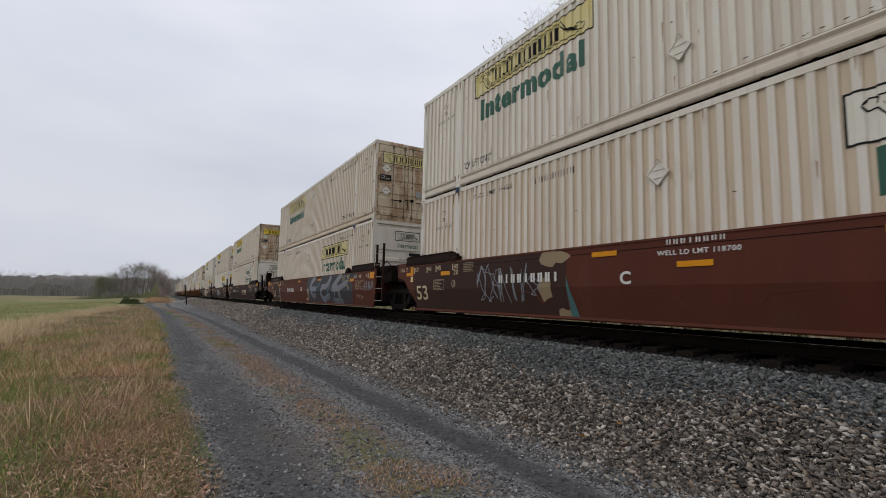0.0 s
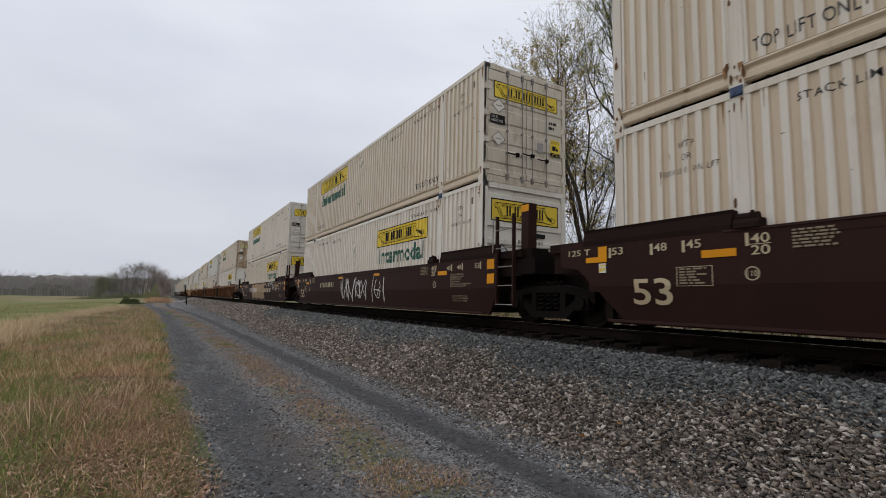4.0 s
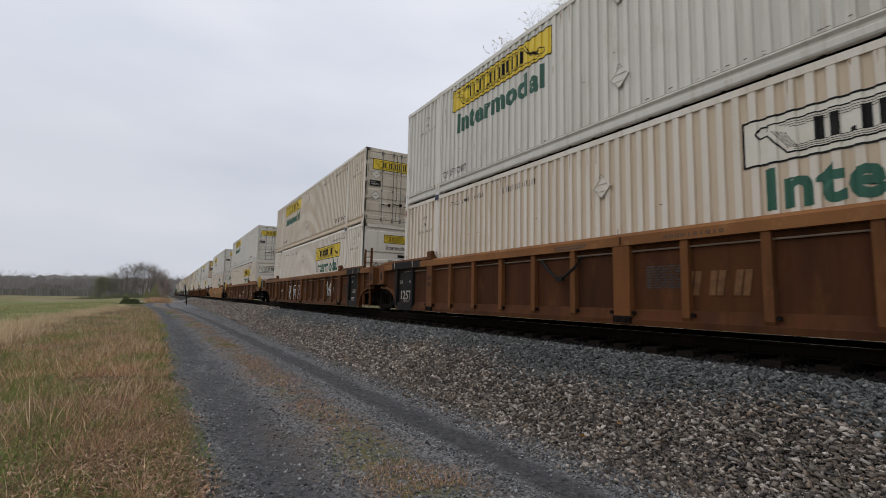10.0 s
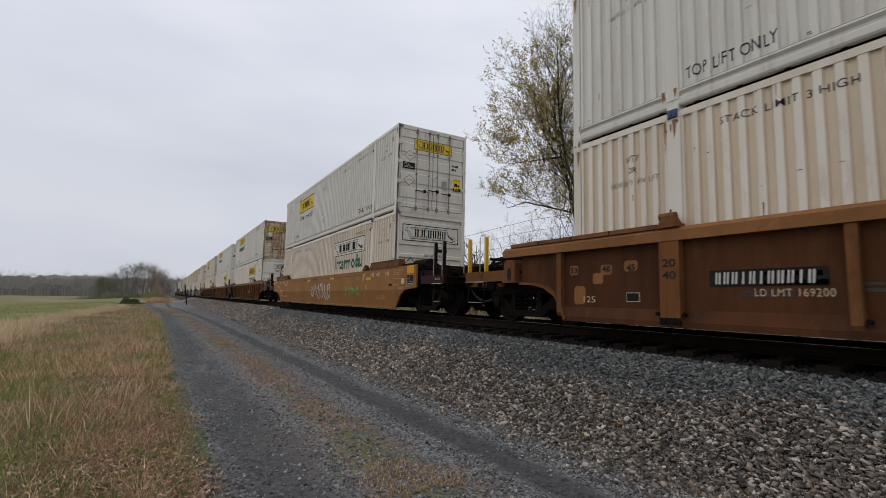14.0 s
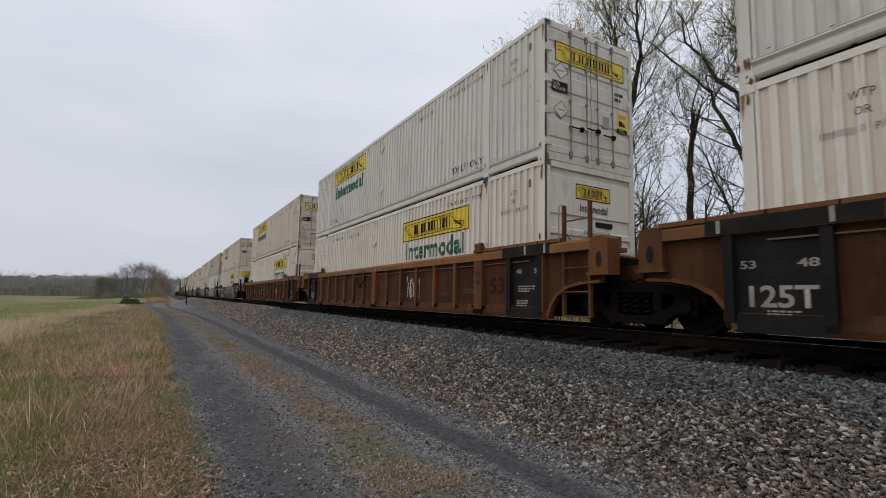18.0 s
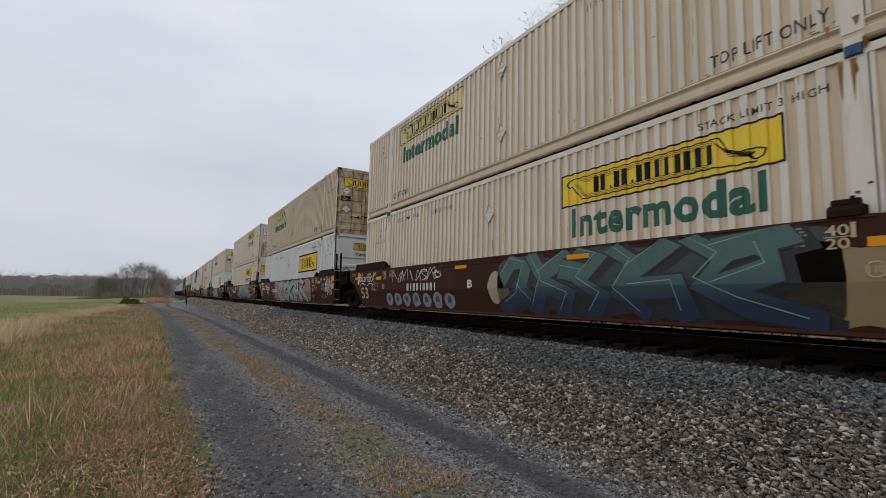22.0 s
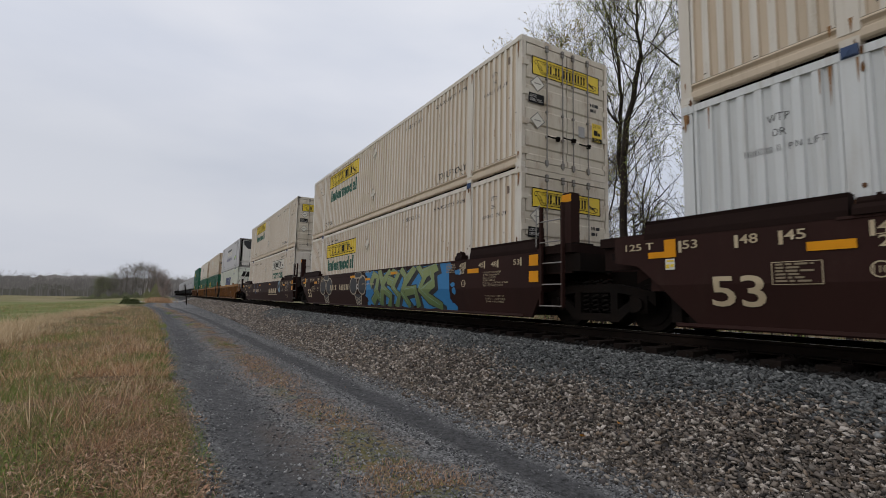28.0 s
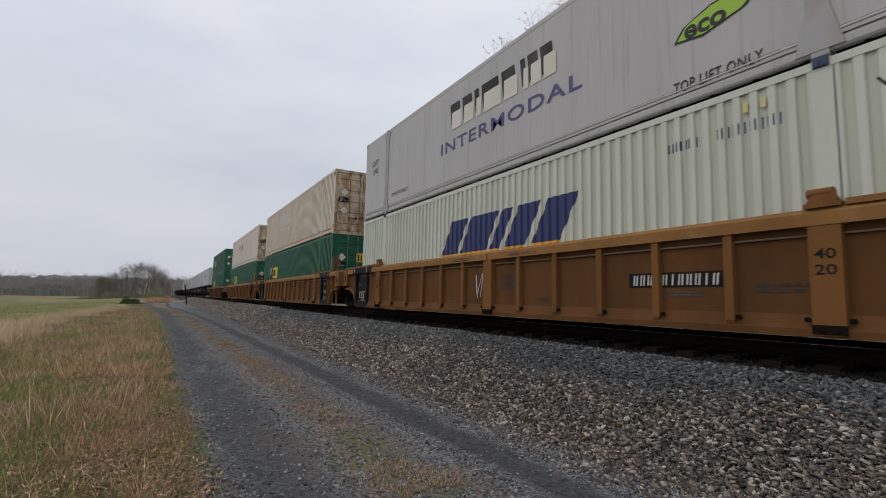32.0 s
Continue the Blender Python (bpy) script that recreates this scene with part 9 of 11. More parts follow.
def scatter_mesh(name, base_v, base_f, pos, scale, rot, mat, label, category, kind="stuff"):
    """Many small copies of one little shape in one mesh: pos (n,3), scale (n,3), rot (n,3,3)."""
    bv, bf = np.array(base_v, float), np.array(base_f, int)
    n, k = len(pos), len(bv)
    v = np.einsum("nij,nkj->nki", rot, bv[None] * scale[:, None, :]) + pos[:, None, :]
    f = (bf[None] + (np.arange(n) * k)[:, None, None]).reshape(-1, bf.shape[1])
    me = bpy.data.meshes.new(name)
    me.vertices.add(n * k)
    me.vertices.foreach_set("co", v.reshape(-1))
    m = bf.shape[1]
    me.loops.add(len(f) * m)
    me.loops.foreach_set("vertex_index", f.reshape(-1))
    me.polygons.add(len(f))
    me.polygons.foreach_set("loop_start", np.arange(len(f)) * m)
    me.polygons.foreach_set("loop_total", np.full(len(f), m))
    me.materials.append(MAT[mat])
    me.update(calc_edges=True)
    ob = new(name, me)
    return tagged(ob, label, category, kind=kind) if label else ob


def turns(n, tilt=3.14):
    a, b, c = rng.uniform(0, 6.283, n), rng.uniform(-tilt, tilt, n), rng.uniform(-tilt, tilt, n)
    z, o = np.zeros(n), np.ones(n)
    rz = np.stack([np.cos(a), -np.sin(a), z, np.sin(a), np.cos(a), z, z, z, o], -1).reshape(-1, 3, 3)
    rx = np.stack([o, z, z, z, np.cos(b), -np.sin(b), z, np.sin(b), np.cos(b)], -1).reshape(-1, 3, 3)
    ry = np.stack([np.cos(c), z, np.sin(c), z, o, z, -np.sin(c), z, np.cos(c)], -1).reshape(-1, 3, 3)
    return rz @ rx @ ry


def island_colours(name, cols, rough=0.85, spots=0.3, spec=0.3, sheer=0.0):
    """A material whose every loose piece takes its own shade from a row of colours."""
    m = bpy.data.materials.new(name)
    m.use_nodes = True
    nt = m.node_tree
    bs, geo, rp = nt.nodes["Principled BSDF"], nt.nodes.new("ShaderNodeNewGeometry"), nt.nodes.new("ShaderNodeValToRGB")
    el = rp.color_ramp.elements
    while len(el) < len(cols):
        el.new(0.5)
    for i, c in enumerate(cols):
        el[i].position, el[i].color = i / max(1, len(cols) - 1), (*c, 1)
    nt.links.new(geo.outputs["Random Per Island"], rp.inputs["Fac"])
    dark = nt.nodes.new("ShaderNodeMix")
    dark.data_type, dark.blend_type = "RGBA", "MULTIPLY"
    nt.links.new(stepped(nt, noise_node(nt, 45.0, 4), 0.35, 0.75, spots), dark.inputs["Factor"])
    nt.links.new(rp.outputs["Color"], dark.inputs["A"])
    dark.inputs["B"].default_value = (0.5, 0.5, 0.5, 1)
    nt.links.new(dark.outputs["Result"], bs.inputs["Base Color"])
    bs.inputs["Roughness"].default_value, bs.inputs["Specular IOR Level"].default_value = rough, spec
    if sheer:
        thin, both, out = nt.nodes.new("ShaderNodeBsdfTranslucent"), nt.nodes.new("ShaderNodeMixShader"), nt.nodes["Material Output"]
        nt.links.new(dark.outputs["Result"], thin.inputs["Color"])
        both.inputs["Fac"].default_value = sheer
        nt.links.new(bs.outputs["BSDF"], both.inputs[1])
        nt.links.new(thin.outputs["BSDF"], both.inputs[2])
        nt.links.new(both.outputs["Shader"], out.inputs["Surface"])
    MAT[name] = m


island_colours("stones", [(0.026, 0.023, 0.021), (0.157, 0.133, 0.113), (0.056, 0.046, 0.036), (0.277, 0.235, 0.197), (0.101, 0.080, 0.060), (0.203, 0.172, 0.147), (0.041, 0.037, 0.033), (0.465, 0.416, 0.357), (0.119, 0.094, 0.072), (0.074, 0.070, 0.072), (0.221, 0.163, 0.113), (0.557, 0.497, 0.440), (0.092, 0.081, 0.072)], 0.85, 0.35, 0.2)
island_colours("stones_grey", [(0.020, 0.021, 0.021), (0.093, 0.096, 0.096), (0.147, 0.153, 0.148), (0.039, 0.041, 0.041), (0.192, 0.198, 0.193), (0.070, 0.074, 0.075), (0.264, 0.266, 0.258), (0.055, 0.055, 0.056), (0.125, 0.126, 0.121)], 0.85, 0.3, 0.2)
# track stones: oily, and darkened further to stand for shade
island_colours("stones_dark", [(0.010, 0.009, 0.008), (0.022, 0.020, 0.018), (0.014, 0.013, 0.012), (0.032, 0.029, 0.026)], 0.9, 0.3, 0.1)
island_colours("gravel", [(0.045, 0.046, 0.05), (0.12, 0.122, 0.127), (0.21, 0.21, 0.21), (0.07, 0.071, 0.075), (0.30, 0.30, 0.295), (0.10, 0.10, 0.105), (0.40, 0.395, 0.385)])
island_colours("straw", [(0.513, 0.306, 0.167), (0.770, 0.510, 0.298), (0.198, 0.107, 0.058), (0.641, 0.397, 0.223), (0.117, 0.067, 0.037), (0.933, 0.703, 0.465), (0.420, 0.225, 0.126), (0.292, 0.158, 0.084)], 0.8, 0.2, 0.2)
island_colours("pale_straw", [(0.60, 0.47, 0.30), (0.72, 0.58, 0.38), (0.46, 0.33, 0.19), (0.66, 0.50, 0.32)], 0.8, 0.2, 0.2)
island_colours("grass_green", [(0.12, 0.19, 0.035), (0.18, 0.26, 0.05), (0.25, 0.30, 0.08), (0.08, 0.13, 0.025), (0.30, 0.31, 0.10)], 0.7, 0.2)
island_colours("leaf_litter", [(0.067, 0.040, 0.025), (0.694, 0.493, 0.340), (0.269, 0.149, 0.092), (0.470, 0.304, 0.200), (0.146, 0.082, 0.050), (0.582, 0.410, 0.280), (0.336, 0.152, 0.084)], 0.8, 0.3)
island_colours("buds", [(0.20, 0.22, 0.07), (0.26, 0.20, 0.10), (0.16, 0.21, 0.06), (0.30, 0.22, 0.12), (0.22, 0.15, 0.08)], 0.7, 0.2)
island_colours("buds_green", [(0.252, 0.314, 0.072), (0.315, 0.347, 0.096), (0.347, 0.330, 0.108), (0.236, 0.272, 0.066)], 0.7, 0.2, 0.3, 0.5)
island_colours("dry_mound", [(0.50, 0.31, 0.18), (0.42, 0.26, 0.15), (0.56, 0.38, 0.24)], 0.8, 0.2)
island_colours("brush_mix", [(0.16, 0.12, 0.075), (0.11, 0.12, 0.05), (0.22, 0.17, 0.11), (0.09, 0.07, 0.05), (0.14, 0.15, 0.06)], 0.9, 0.2)
# distant twigs and leaves, their colours lifted to stand for haze
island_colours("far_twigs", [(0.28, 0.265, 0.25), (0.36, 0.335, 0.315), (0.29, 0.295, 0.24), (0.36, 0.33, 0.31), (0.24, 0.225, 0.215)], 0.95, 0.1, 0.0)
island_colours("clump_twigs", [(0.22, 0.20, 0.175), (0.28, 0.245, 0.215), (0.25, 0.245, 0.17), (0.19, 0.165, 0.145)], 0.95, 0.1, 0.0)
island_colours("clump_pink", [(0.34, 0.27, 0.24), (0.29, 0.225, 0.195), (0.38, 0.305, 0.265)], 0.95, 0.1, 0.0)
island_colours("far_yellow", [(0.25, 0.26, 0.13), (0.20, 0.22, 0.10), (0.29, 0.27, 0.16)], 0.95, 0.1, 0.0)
island_colours("buds_tan", [(0.415, 0.310, 0.094), (0.341, 0.247, 0.076), (0.459, 0.366, 0.123), (0.385, 0.353, 0.104), (0.282, 0.198, 0.056), (0.429, 0.318, 0.104)], 0.75, 0.2, 0.2, 0.5)
island_colours("bush_green", [(0.075, 0.095, 0.04), (0.11, 0.135, 0.055), (0.06, 0.075, 0.035), (0.14, 0.15, 0.07)], 0.9, 0.1, 0.1)
island_colours("field_grass", [(0.20, 0.19, 0.065), (0.16, 0.175, 0.05), (0.27, 0.23, 0.10), (0.13, 0.15, 0.045)], 0.85, 0.2, 0.1)
island_colours("far_green", [(0.17, 0.19, 0.11), (0.21, 0.23, 0.13), (0.15, 0.165, 0.10), (0.25, 0.235, 0.15)], 0.95, 0.1, 0.0)

# ballast stones on the bank, large and close near the road
cube_v = [(-1, -0.8, -0.9), (0.8, -1, -1), (1, 0.9, -0.7), (-0.7, 1, -1), (-0.9, -0.9, 0.8), (1, -0.7, 0.9), (0.7, 1, 1), (-1, 0.8, 0.7)]
cube_f = [(0, 3, 2), (0, 2, 1), (4, 5, 6), (4, 6, 7), (0, 1, 5), (0, 5, 4), (1, 2, 6), (1, 6, 5), (2, 3, 7), (2, 7, 6), (3, 0, 4), (3, 4, 7)]


wedge_v = [(-1, -0.7, -0.5), (1, -0.9, -0.4), (0.7, 0.9, -0.5), (-0.8, 0.8, -0.3), (-0.55, -0.35, 0.75), (0.6, 0.25, 0.5)]
wedge_f = [(0, 1, 5), (0, 5, 4), (1, 2, 5), (2, 3, 4), (2, 4, 5), (3, 0, 4), (0, 3, 2), (0, 2, 1)]


def stones(name, n, x0, x1, y0, y1, r0, r1, mat, label, shape="cube", lift=0.35, weight=1.0, flat=0.6, keep=None):
    y = y0 + (y1 - y0) * rng.uniform(0, 1, n) ** weight
    x = rng.uniform(x0, x1, n)
    if keep is not None:
        ok = keep(x, y)
        x, y = x[ok], y[ok]
    n = len(x)
    r = r0 + (r1 - r0) * rng.uniform(0, 1, n) ** 2.2
    sc = np.stack([r * rng.uniform(0.8, 1.7, n), r * rng.uniform(0.55, 1.1, n), r * rng.uniform(flat * 0.7, flat * 1.3, n)], -1)
    pos = np.stack([x, y, ground_height(x, y) + r * lift * rng.uniform(0.0, 1.5, n)], -1)
    v, f = (wedge_v, wedge_f) if shape == "wedge" else (cube_v, cube_f)
    return scatter_mesh(name, v, f, pos, sc, turns(n, 0.85), mat, label, "gravel")


# blue-grey stone along the ties, older brown and pale stone lower on the bank
def upper_bank(x, y):
    return x > 5.0 + 0.16 * np.sin(y * 0.9) + 0.10 * np.sin(y * 2.7 + 1) + 0.12 * rng.normal(size=len(x))


def lower_bank(x, y):
    return x < 5.12 + 0.16 * np.sin(y * 0.9) + 0.10 * np.sin(y * 2.7 + 1) + 0.12 * rng.normal(size=len(x))


stones("ballast_stones", 12000, 3.7, 6.1, 1.2, 9, 0.011, 0.028, "stones", "brownish and pale crushed ballast stones", "cube", 0.8, 1.2, 0.45, lower_bank)
stones("ballast_stones", 28000, 3.7, 6.1, 1.2, 9, 0.011, 0.031, "stones", "brownish and pale crushed ballast stones", "wedge", 0.9, 1.2, 0.75, lower_bank)
stones("ballast_stones", 10000, 4.6, 6.02, 1.2, 9, 0.011, 0.025, "stones_grey", "blue-grey crushed ballast stones on the bank", "cube", 0.8, 1.2, 0.45, upper_bank)
stones("ballast_stones", 20000, 4.6, 6.02, 1.2, 9, 0.012, 0.033, "stones_grey", "blue-grey crushed ballast stones on the bank", "wedge", 0.9, 1.2, 0.75, upper_bank)
stones("ballast_stones", 26000, 3.7, 6.1, 9, 30, 0.016, 0.036, "stones", "brownish and pale crushed ballast stones", "cube", 0.7, 1.5, 0.5, lower_bank)
stones("ballast_stones", 24000, 4.6, 6.02, 9, 30, 0.016, 0.034, "stones_grey", "blue-grey crushed ballast stones on the bank", "cube", 0.7, 1.5, 0.5, upper_bank)
stones("ballast_stones", 20000, 3.8, 6.15, 30, 130, 0.03, 0.06, "stones", "grey crushed ballast stones on the bank", "cube", 0.5, 1.8, 0.6)
stones("ballast_stones", 12000, 5.97, 9.2, 1, 40, 0.018, 0.036, "stones_dark", "ballast between the rails, oily and dark with painted shade", "cube", 0.3, 1.4, 0.5)
stones("road_gravel", 120000, -0.9, 3.95, 2.0, 60, 0.0035, 0.015, "gravel", "fine grey road gravel", "cube", 0.4, 2.3, 0.45,
       lambda x, y: (rng.uniform(0, 1, len(x)) > 0.75 * np.exp(-((x - 1.05 + road_drift(y)) / 0.36) ** 2)) & (rng.uniform(0, 1, len(x)) > 0.96 * np.exp(-((x - 3.05 + road_drift(y)) / 0.25) ** 4)) & (x > 0.42 - road_drift(y)))

stones("ballast_stones", 16000, 3.25, 4.0, 1.2, 24, 0.006, 0.022, "stones", "ballast stones strayed onto the road", "cube", 0.5, 1.5, 0.5, lambda x, y: rng.uniform(0, 1, len(x)) < (x - 3.2) / 0.75)
stones("ballast_stones", 16000, 3.7, 6.1, -9, 1.3, 0.016, 0.040, "stones", "crushed ballast stones on the bank", "cube", 0.6, 1.0, 0.5)
stones("road_gravel", 12000, 0.3, 3.95, -9, 2.1, 0.005, 0.014, "gravel", "fine grey road gravel", "cube", 0.4, 1.0, 0.45)

# verge: dry stalks, green tufts, fallen leaves
blade_v = [(-0.5, 0, 0), (0.5, 0, 0), (0.35, 0.18, 0.5), (-0.35, 0.18, 0.5), (0.0, 0.55, 1.0)]
blade_tri = [(0, 1, 2), (0, 2, 3), (3, 2, 4)]


def blades(name, n, region, h0, h1, w, mat, label, lean=0.5, category="grass"):
    x, y = region(n)
    n = len(x)
    h = h0 + (h1 - h0) * rng.uniform(0, 1, n) ** 1.6
    sc = np.stack([w * rng.uniform(0.6, 1.4, n), h * rng.uniform(0.1, 0.9, n), h], -1)
    pos = np.stack([x, y, ground_height(x, y) - 0.01], -1)
    return scatter_mesh(name, blade_v, blade_tri, pos, sc, turns(n, lean), mat, label, category)


def patchy(x0, x1, y0, y1, power, seed, thresh, edge=True):
    def region(n):
        y = y0 + (y1 - y0) * rng.uniform(0, 1, n) ** power
        x = x1 - np.maximum(road_drift(y) - 0.017 * y, 0) - (x1 - x0) * rng.uniform(0, 1, n) ** 1.2 * (1 + np.maximum(y - 6, 0) / 14)
        v = np.sin(x * 1.9 + seed) * np.sin(y * 1.1 + seed * 2) + 0.6 * np.sin(x * 4.3 - y * 2.1 + seed)
        ok = v > thresh
        ok &= x > -5.7 + 0.065 * np.maximum(y - 45, 0) + 0.3 * rng.normal(size=n)
        if edge:
            ok &= x < 0.46 - road_drift(y) + 0.12 * np.sin(y * 2.3) + 0.1 * rng.normal(size=n)
        return x[ok], y[ok]
    return region


blades("dry_grass", 64000, patchy(-5.0, 0.4, 2.2, 13, 1.15, 1.0, -0.8), 0.02, 0.10, 0.0045, "straw", "flattened dry grass beside the road", 1.35)
blades("dry_grass", 22000, patchy(-5.0, 0.25, 2.4, 16, 1.1, 6.0, -0.4), 0.08, 0.28, 0.0038, "straw", "fallen dry stalks beside the road", 1.3)
blades("dry_grass", 22000, patchy(-5.0, 0.0, 3.6, 24, 1.2, 3.0, -0.2), 0.10, 0.34, 0.0042, "straw", "thin upright dry stalks beside the road", 0.55)
blades("dry_grass", 60000, patchy(-5.0, 0.2, 10, 60, 1.4, 2.0, -0.5), 0.05, 0.30, 0.009, "straw", "tall dry grass beside the road", 0.9)
def field_edge(n):
    y = 15 + 45 * rng.uniform(0, 1, n) ** 1.3
    return rng.normal(0, 0.45, n) - 5.2 + 0.05 * np.maximum(y - 28, 0) + 0.35 * np.sin(y * 0.7), y
blades("dry_grass", 7000, field_edge, 0.2, 0.62, 0.012, "pale_straw", "tall pale dry grass along the field", 0.8)
blades("dry_grass", 3500, lambda n: (rng.normal(-4.5, 0.5, n), rng.uniform(16.5, 23, n)), 0.3, 0.75, 0.014, "pale_straw", "tall pale dry grass along the field", 0.7)
blades("dry_grass", 5000, patchy(-4.0, 0.1, 6, 40, 1.3, 8.0, 0.3), 0.2, 0.5, 0.007, "pale_straw", "bleached stalks standing in the verge", 0.6)
blades("green_grass", 9000, lambda n: ((lambda y: (0.42 - road_drift(y) - np.abs(rng.normal(0, 0.16, n)), y))(2.4 + 14 * rng.uniform(0, 1, n) ** 1.4)), 0.015, 0.06, 0.005, "grass_green", "low green weeds along the road's edge", 0.9)
blades("green_grass", 95000, patchy(-5.0, 0.45, 2.2, 14, 1.15, 4.0, 0.22), 0.025, 0.09, 0.005, "grass_green", "green grass tufts in the verge", 0.9)
blades("green_grass", 50000, patchy(-6.0, 0.15, 8, 70, 1.5, 5.0, -0.05), 0.05, 0.16, 0.010, "grass_green", "green grass among dry stalks", 0.9)
blades("green_grass", 16000, lambda n: (rng.uniform(-45, -6, n), 22 + 80 * rng.uniform(0, 1, n) ** 1.3), 0.05, 0.14, 0.05, "field_grass", "rough green field grass", 0.9)
blades("dry_grass", 6000, lambda n: (rng.uniform(-45, -6, n), 18 + 80 * rng.uniform(0, 1, n) ** 1.3), 0.06, 0.2, 0.035, "straw", "dry stalks in the field", 0.9)
blades("dry_grass", 26000, lambda n: (rng.uniform(-6, 0.35, n), rng.uniform(-9, 2.4, n)), 0.02, 0.12, 0.005, "straw", "flattened dry grass beside the road", 1.3)
blades("green_grass", 22000, patchy(-5.0, 0.4, -9, 2.4, 1.0, 4.0, 0.0), 0.025, 0.09, 0.005, "grass_green", "green grass tufts in the verge", 0.9)
blades("dry_grass", 30000, patchy(-3.2, 0.35, 2.2, 8, 1.1, 9.0, -0.6), 0.05, 0.22, 0.003, "leaf_litter", "broken pinkish-brown stalks beside the road", 1.4)
for k in range(40):
    ey = 3.4 + 0.5 * k + 0.006 * k * k
    ex = 0.30 - float(road_drift(np.array(ey))) + 0.22 * math.sin(k * 2.7) - 0.1
    blades("grass_tuft", 130 + 90 * (k % 3), lambda n: (ex + rng.normal(0, 0.10, n), ey + rng.normal(0, 0.16 + 0.004 * ey, n)), 0.02, 0.07 + 0.05 * (k % 4 == 0), 0.0045 + 0.0003 * ey, "grass_green", "green tuft along the road's edge", 0.8)
for tx, ty, th, m in ((0.40, 4.45, 0.07, 160), (0.33, 5.6, 0.09, 420), (0.22, 5.3, 0.10, 300), (-0.85, 5.3, 0.14, 900), (-1.15, 6.6, 0.16, 1200), (-1.3, 5.0, 0.14, 900), (-1.6, 4.3, 0.13, 1100), (-1.1, 3.9, 0.11, 800), (-0.35, 4.2, 0.10, 600), (0.05, 4.9, 0.10, 500), (0.2, 6.4, 0.10, 500), (-0.6, 4.6, 0.10, 500),
                      (-2.2, 12.0, 0.22, 2600), (-1.7, 8.6, 0.16, 1500), (-2.6, 10.0, 0.2, 2000), (-3.4, 14.0, 0.24, 2400), (-0.9, 7.2, 0.12, 800), (-2.7, 19.0, 0.25, 1400), (-0.45, 21.0, 0.26, 700), (0.05, 26.0, 0.22, 700), (-0.15, 12.5, 0.12, 400), (0.3, 7.6, 0.07, 250)):
    blades("grass_tuft", m, lambda n: (np.minimum(tx + rng.normal(0, th * 1.6, n), 0.55 - 0.015 * ty), ty + rng.normal(0, th * 3.2, n)), th * 0.35, th * 0.9, 0.004 + th * 0.012, "grass_green", "fresh green grass tuft in the dry verge", 0.8)
blades("dry_grass", 9000, lambda n: (rng.normal(-0.7, 0.8, n), rng.uniform(90, 122, n)), 0.2, 0.9, 0.05, "dry_mound", "orange-tan bank of tall dry grass", 0.3)
def strip(n):
    x, y = rng.normal(2.0, 0.25, n), 3.4 + 56 * rng.uniform(0, 1, n) ** 1.5
    ok = np.sin(y * 0.8) + np.sin(y * 2.1 + 1) + 0.5 * np.sin(x * 7) > -0.25
    x = x - road_drift(y)
    return x[ok], y[ok]
blades("road_grass", 26000, strip, 0.02, 0.09, 0.006, "leaf_litter", "dry brown grass between the wheel tracks", 0.9)
blades("road_grass", 7000, strip, 0.02, 0.07, 0.007, "straw", "dry straw between the wheel tracks", 1.1)
for tx, ty, m in ((1.55, 4.35, 260), (1.75, 15.9, 500), (1.5, 17.5, 380), (1.2, 27.0, 500), (0.85, 36.0, 600), (0.5, 44.0, 700)):
    blades("grass_tuft", m, lambda n: (tx + rng.normal(0, 0.12, n), ty + rng.normal(0, 0.1 + 0.02 * ty, n)), 0.02, 0.07, 0.005 + 0.0002 * ty, "grass_green", "green tuft between the wheel tracks", 0.8)
blades("road_grass", 2500, strip, 0.02, 0.08, 0.006, "grass_green", "green blades between the wheel tracks", 0.6)

leaf_v = [(-0.5, 0, 0), (0, -0.28, 0.10), (0.5, 0, 0.02), (0, 0.28, 0.12)]
leaf_f = [(0, 1, 2), (0, 2, 3)]
n = 80000
x, y = rng.uniform(-4.5, 0.55, n), 2.2 + 7.5 * rng.uniform(0, 1, n) ** 1.2
ok = (x < 0.44 - road_drift(y) + 0.12 * np.sin(y * 3.1) + 0.12 * rng.normal(size=n)) & (rng.uniform(0, 1, n) < np.clip(1.0 + (x - 0.1) * 0.75, 0.10, 1))
x, y = x[ok], y[ok]
s = 0.010 + 0.036 * rng.uniform(0, 1, len(x)) ** 1.6
scatter_mesh("fallen_leaves", leaf_v, leaf_f, np.stack([x, y, ground_height(x, y) + 0.02 + rng.uniform(0, 0.03, len(x))], -1), np.stack([s * 1.25, s * rng.uniform(0.3, 0.9, len(x)), s], -1), turns(len(x), 1.1), "leaf_litter", "brown fallen leaves on the verge", "leaves")
x, y = patchy(-4.5, 0.42, 2.4, 11, 1.2, 4.4, 0.5)(26000)
s = rng.uniform(0.012, 0.032, len(x))
scatter_mesh("verge_weeds", leaf_v, leaf_f, np.stack([x, y, ground_height(x, y) + 0.02 + 0.05 * rng.uniform(0, 1, len(x))], -1), np.stack([s, s, s], -1), turns(len(x), 0.8), "grass_green", "small green weeds low in the verge", "weeds")
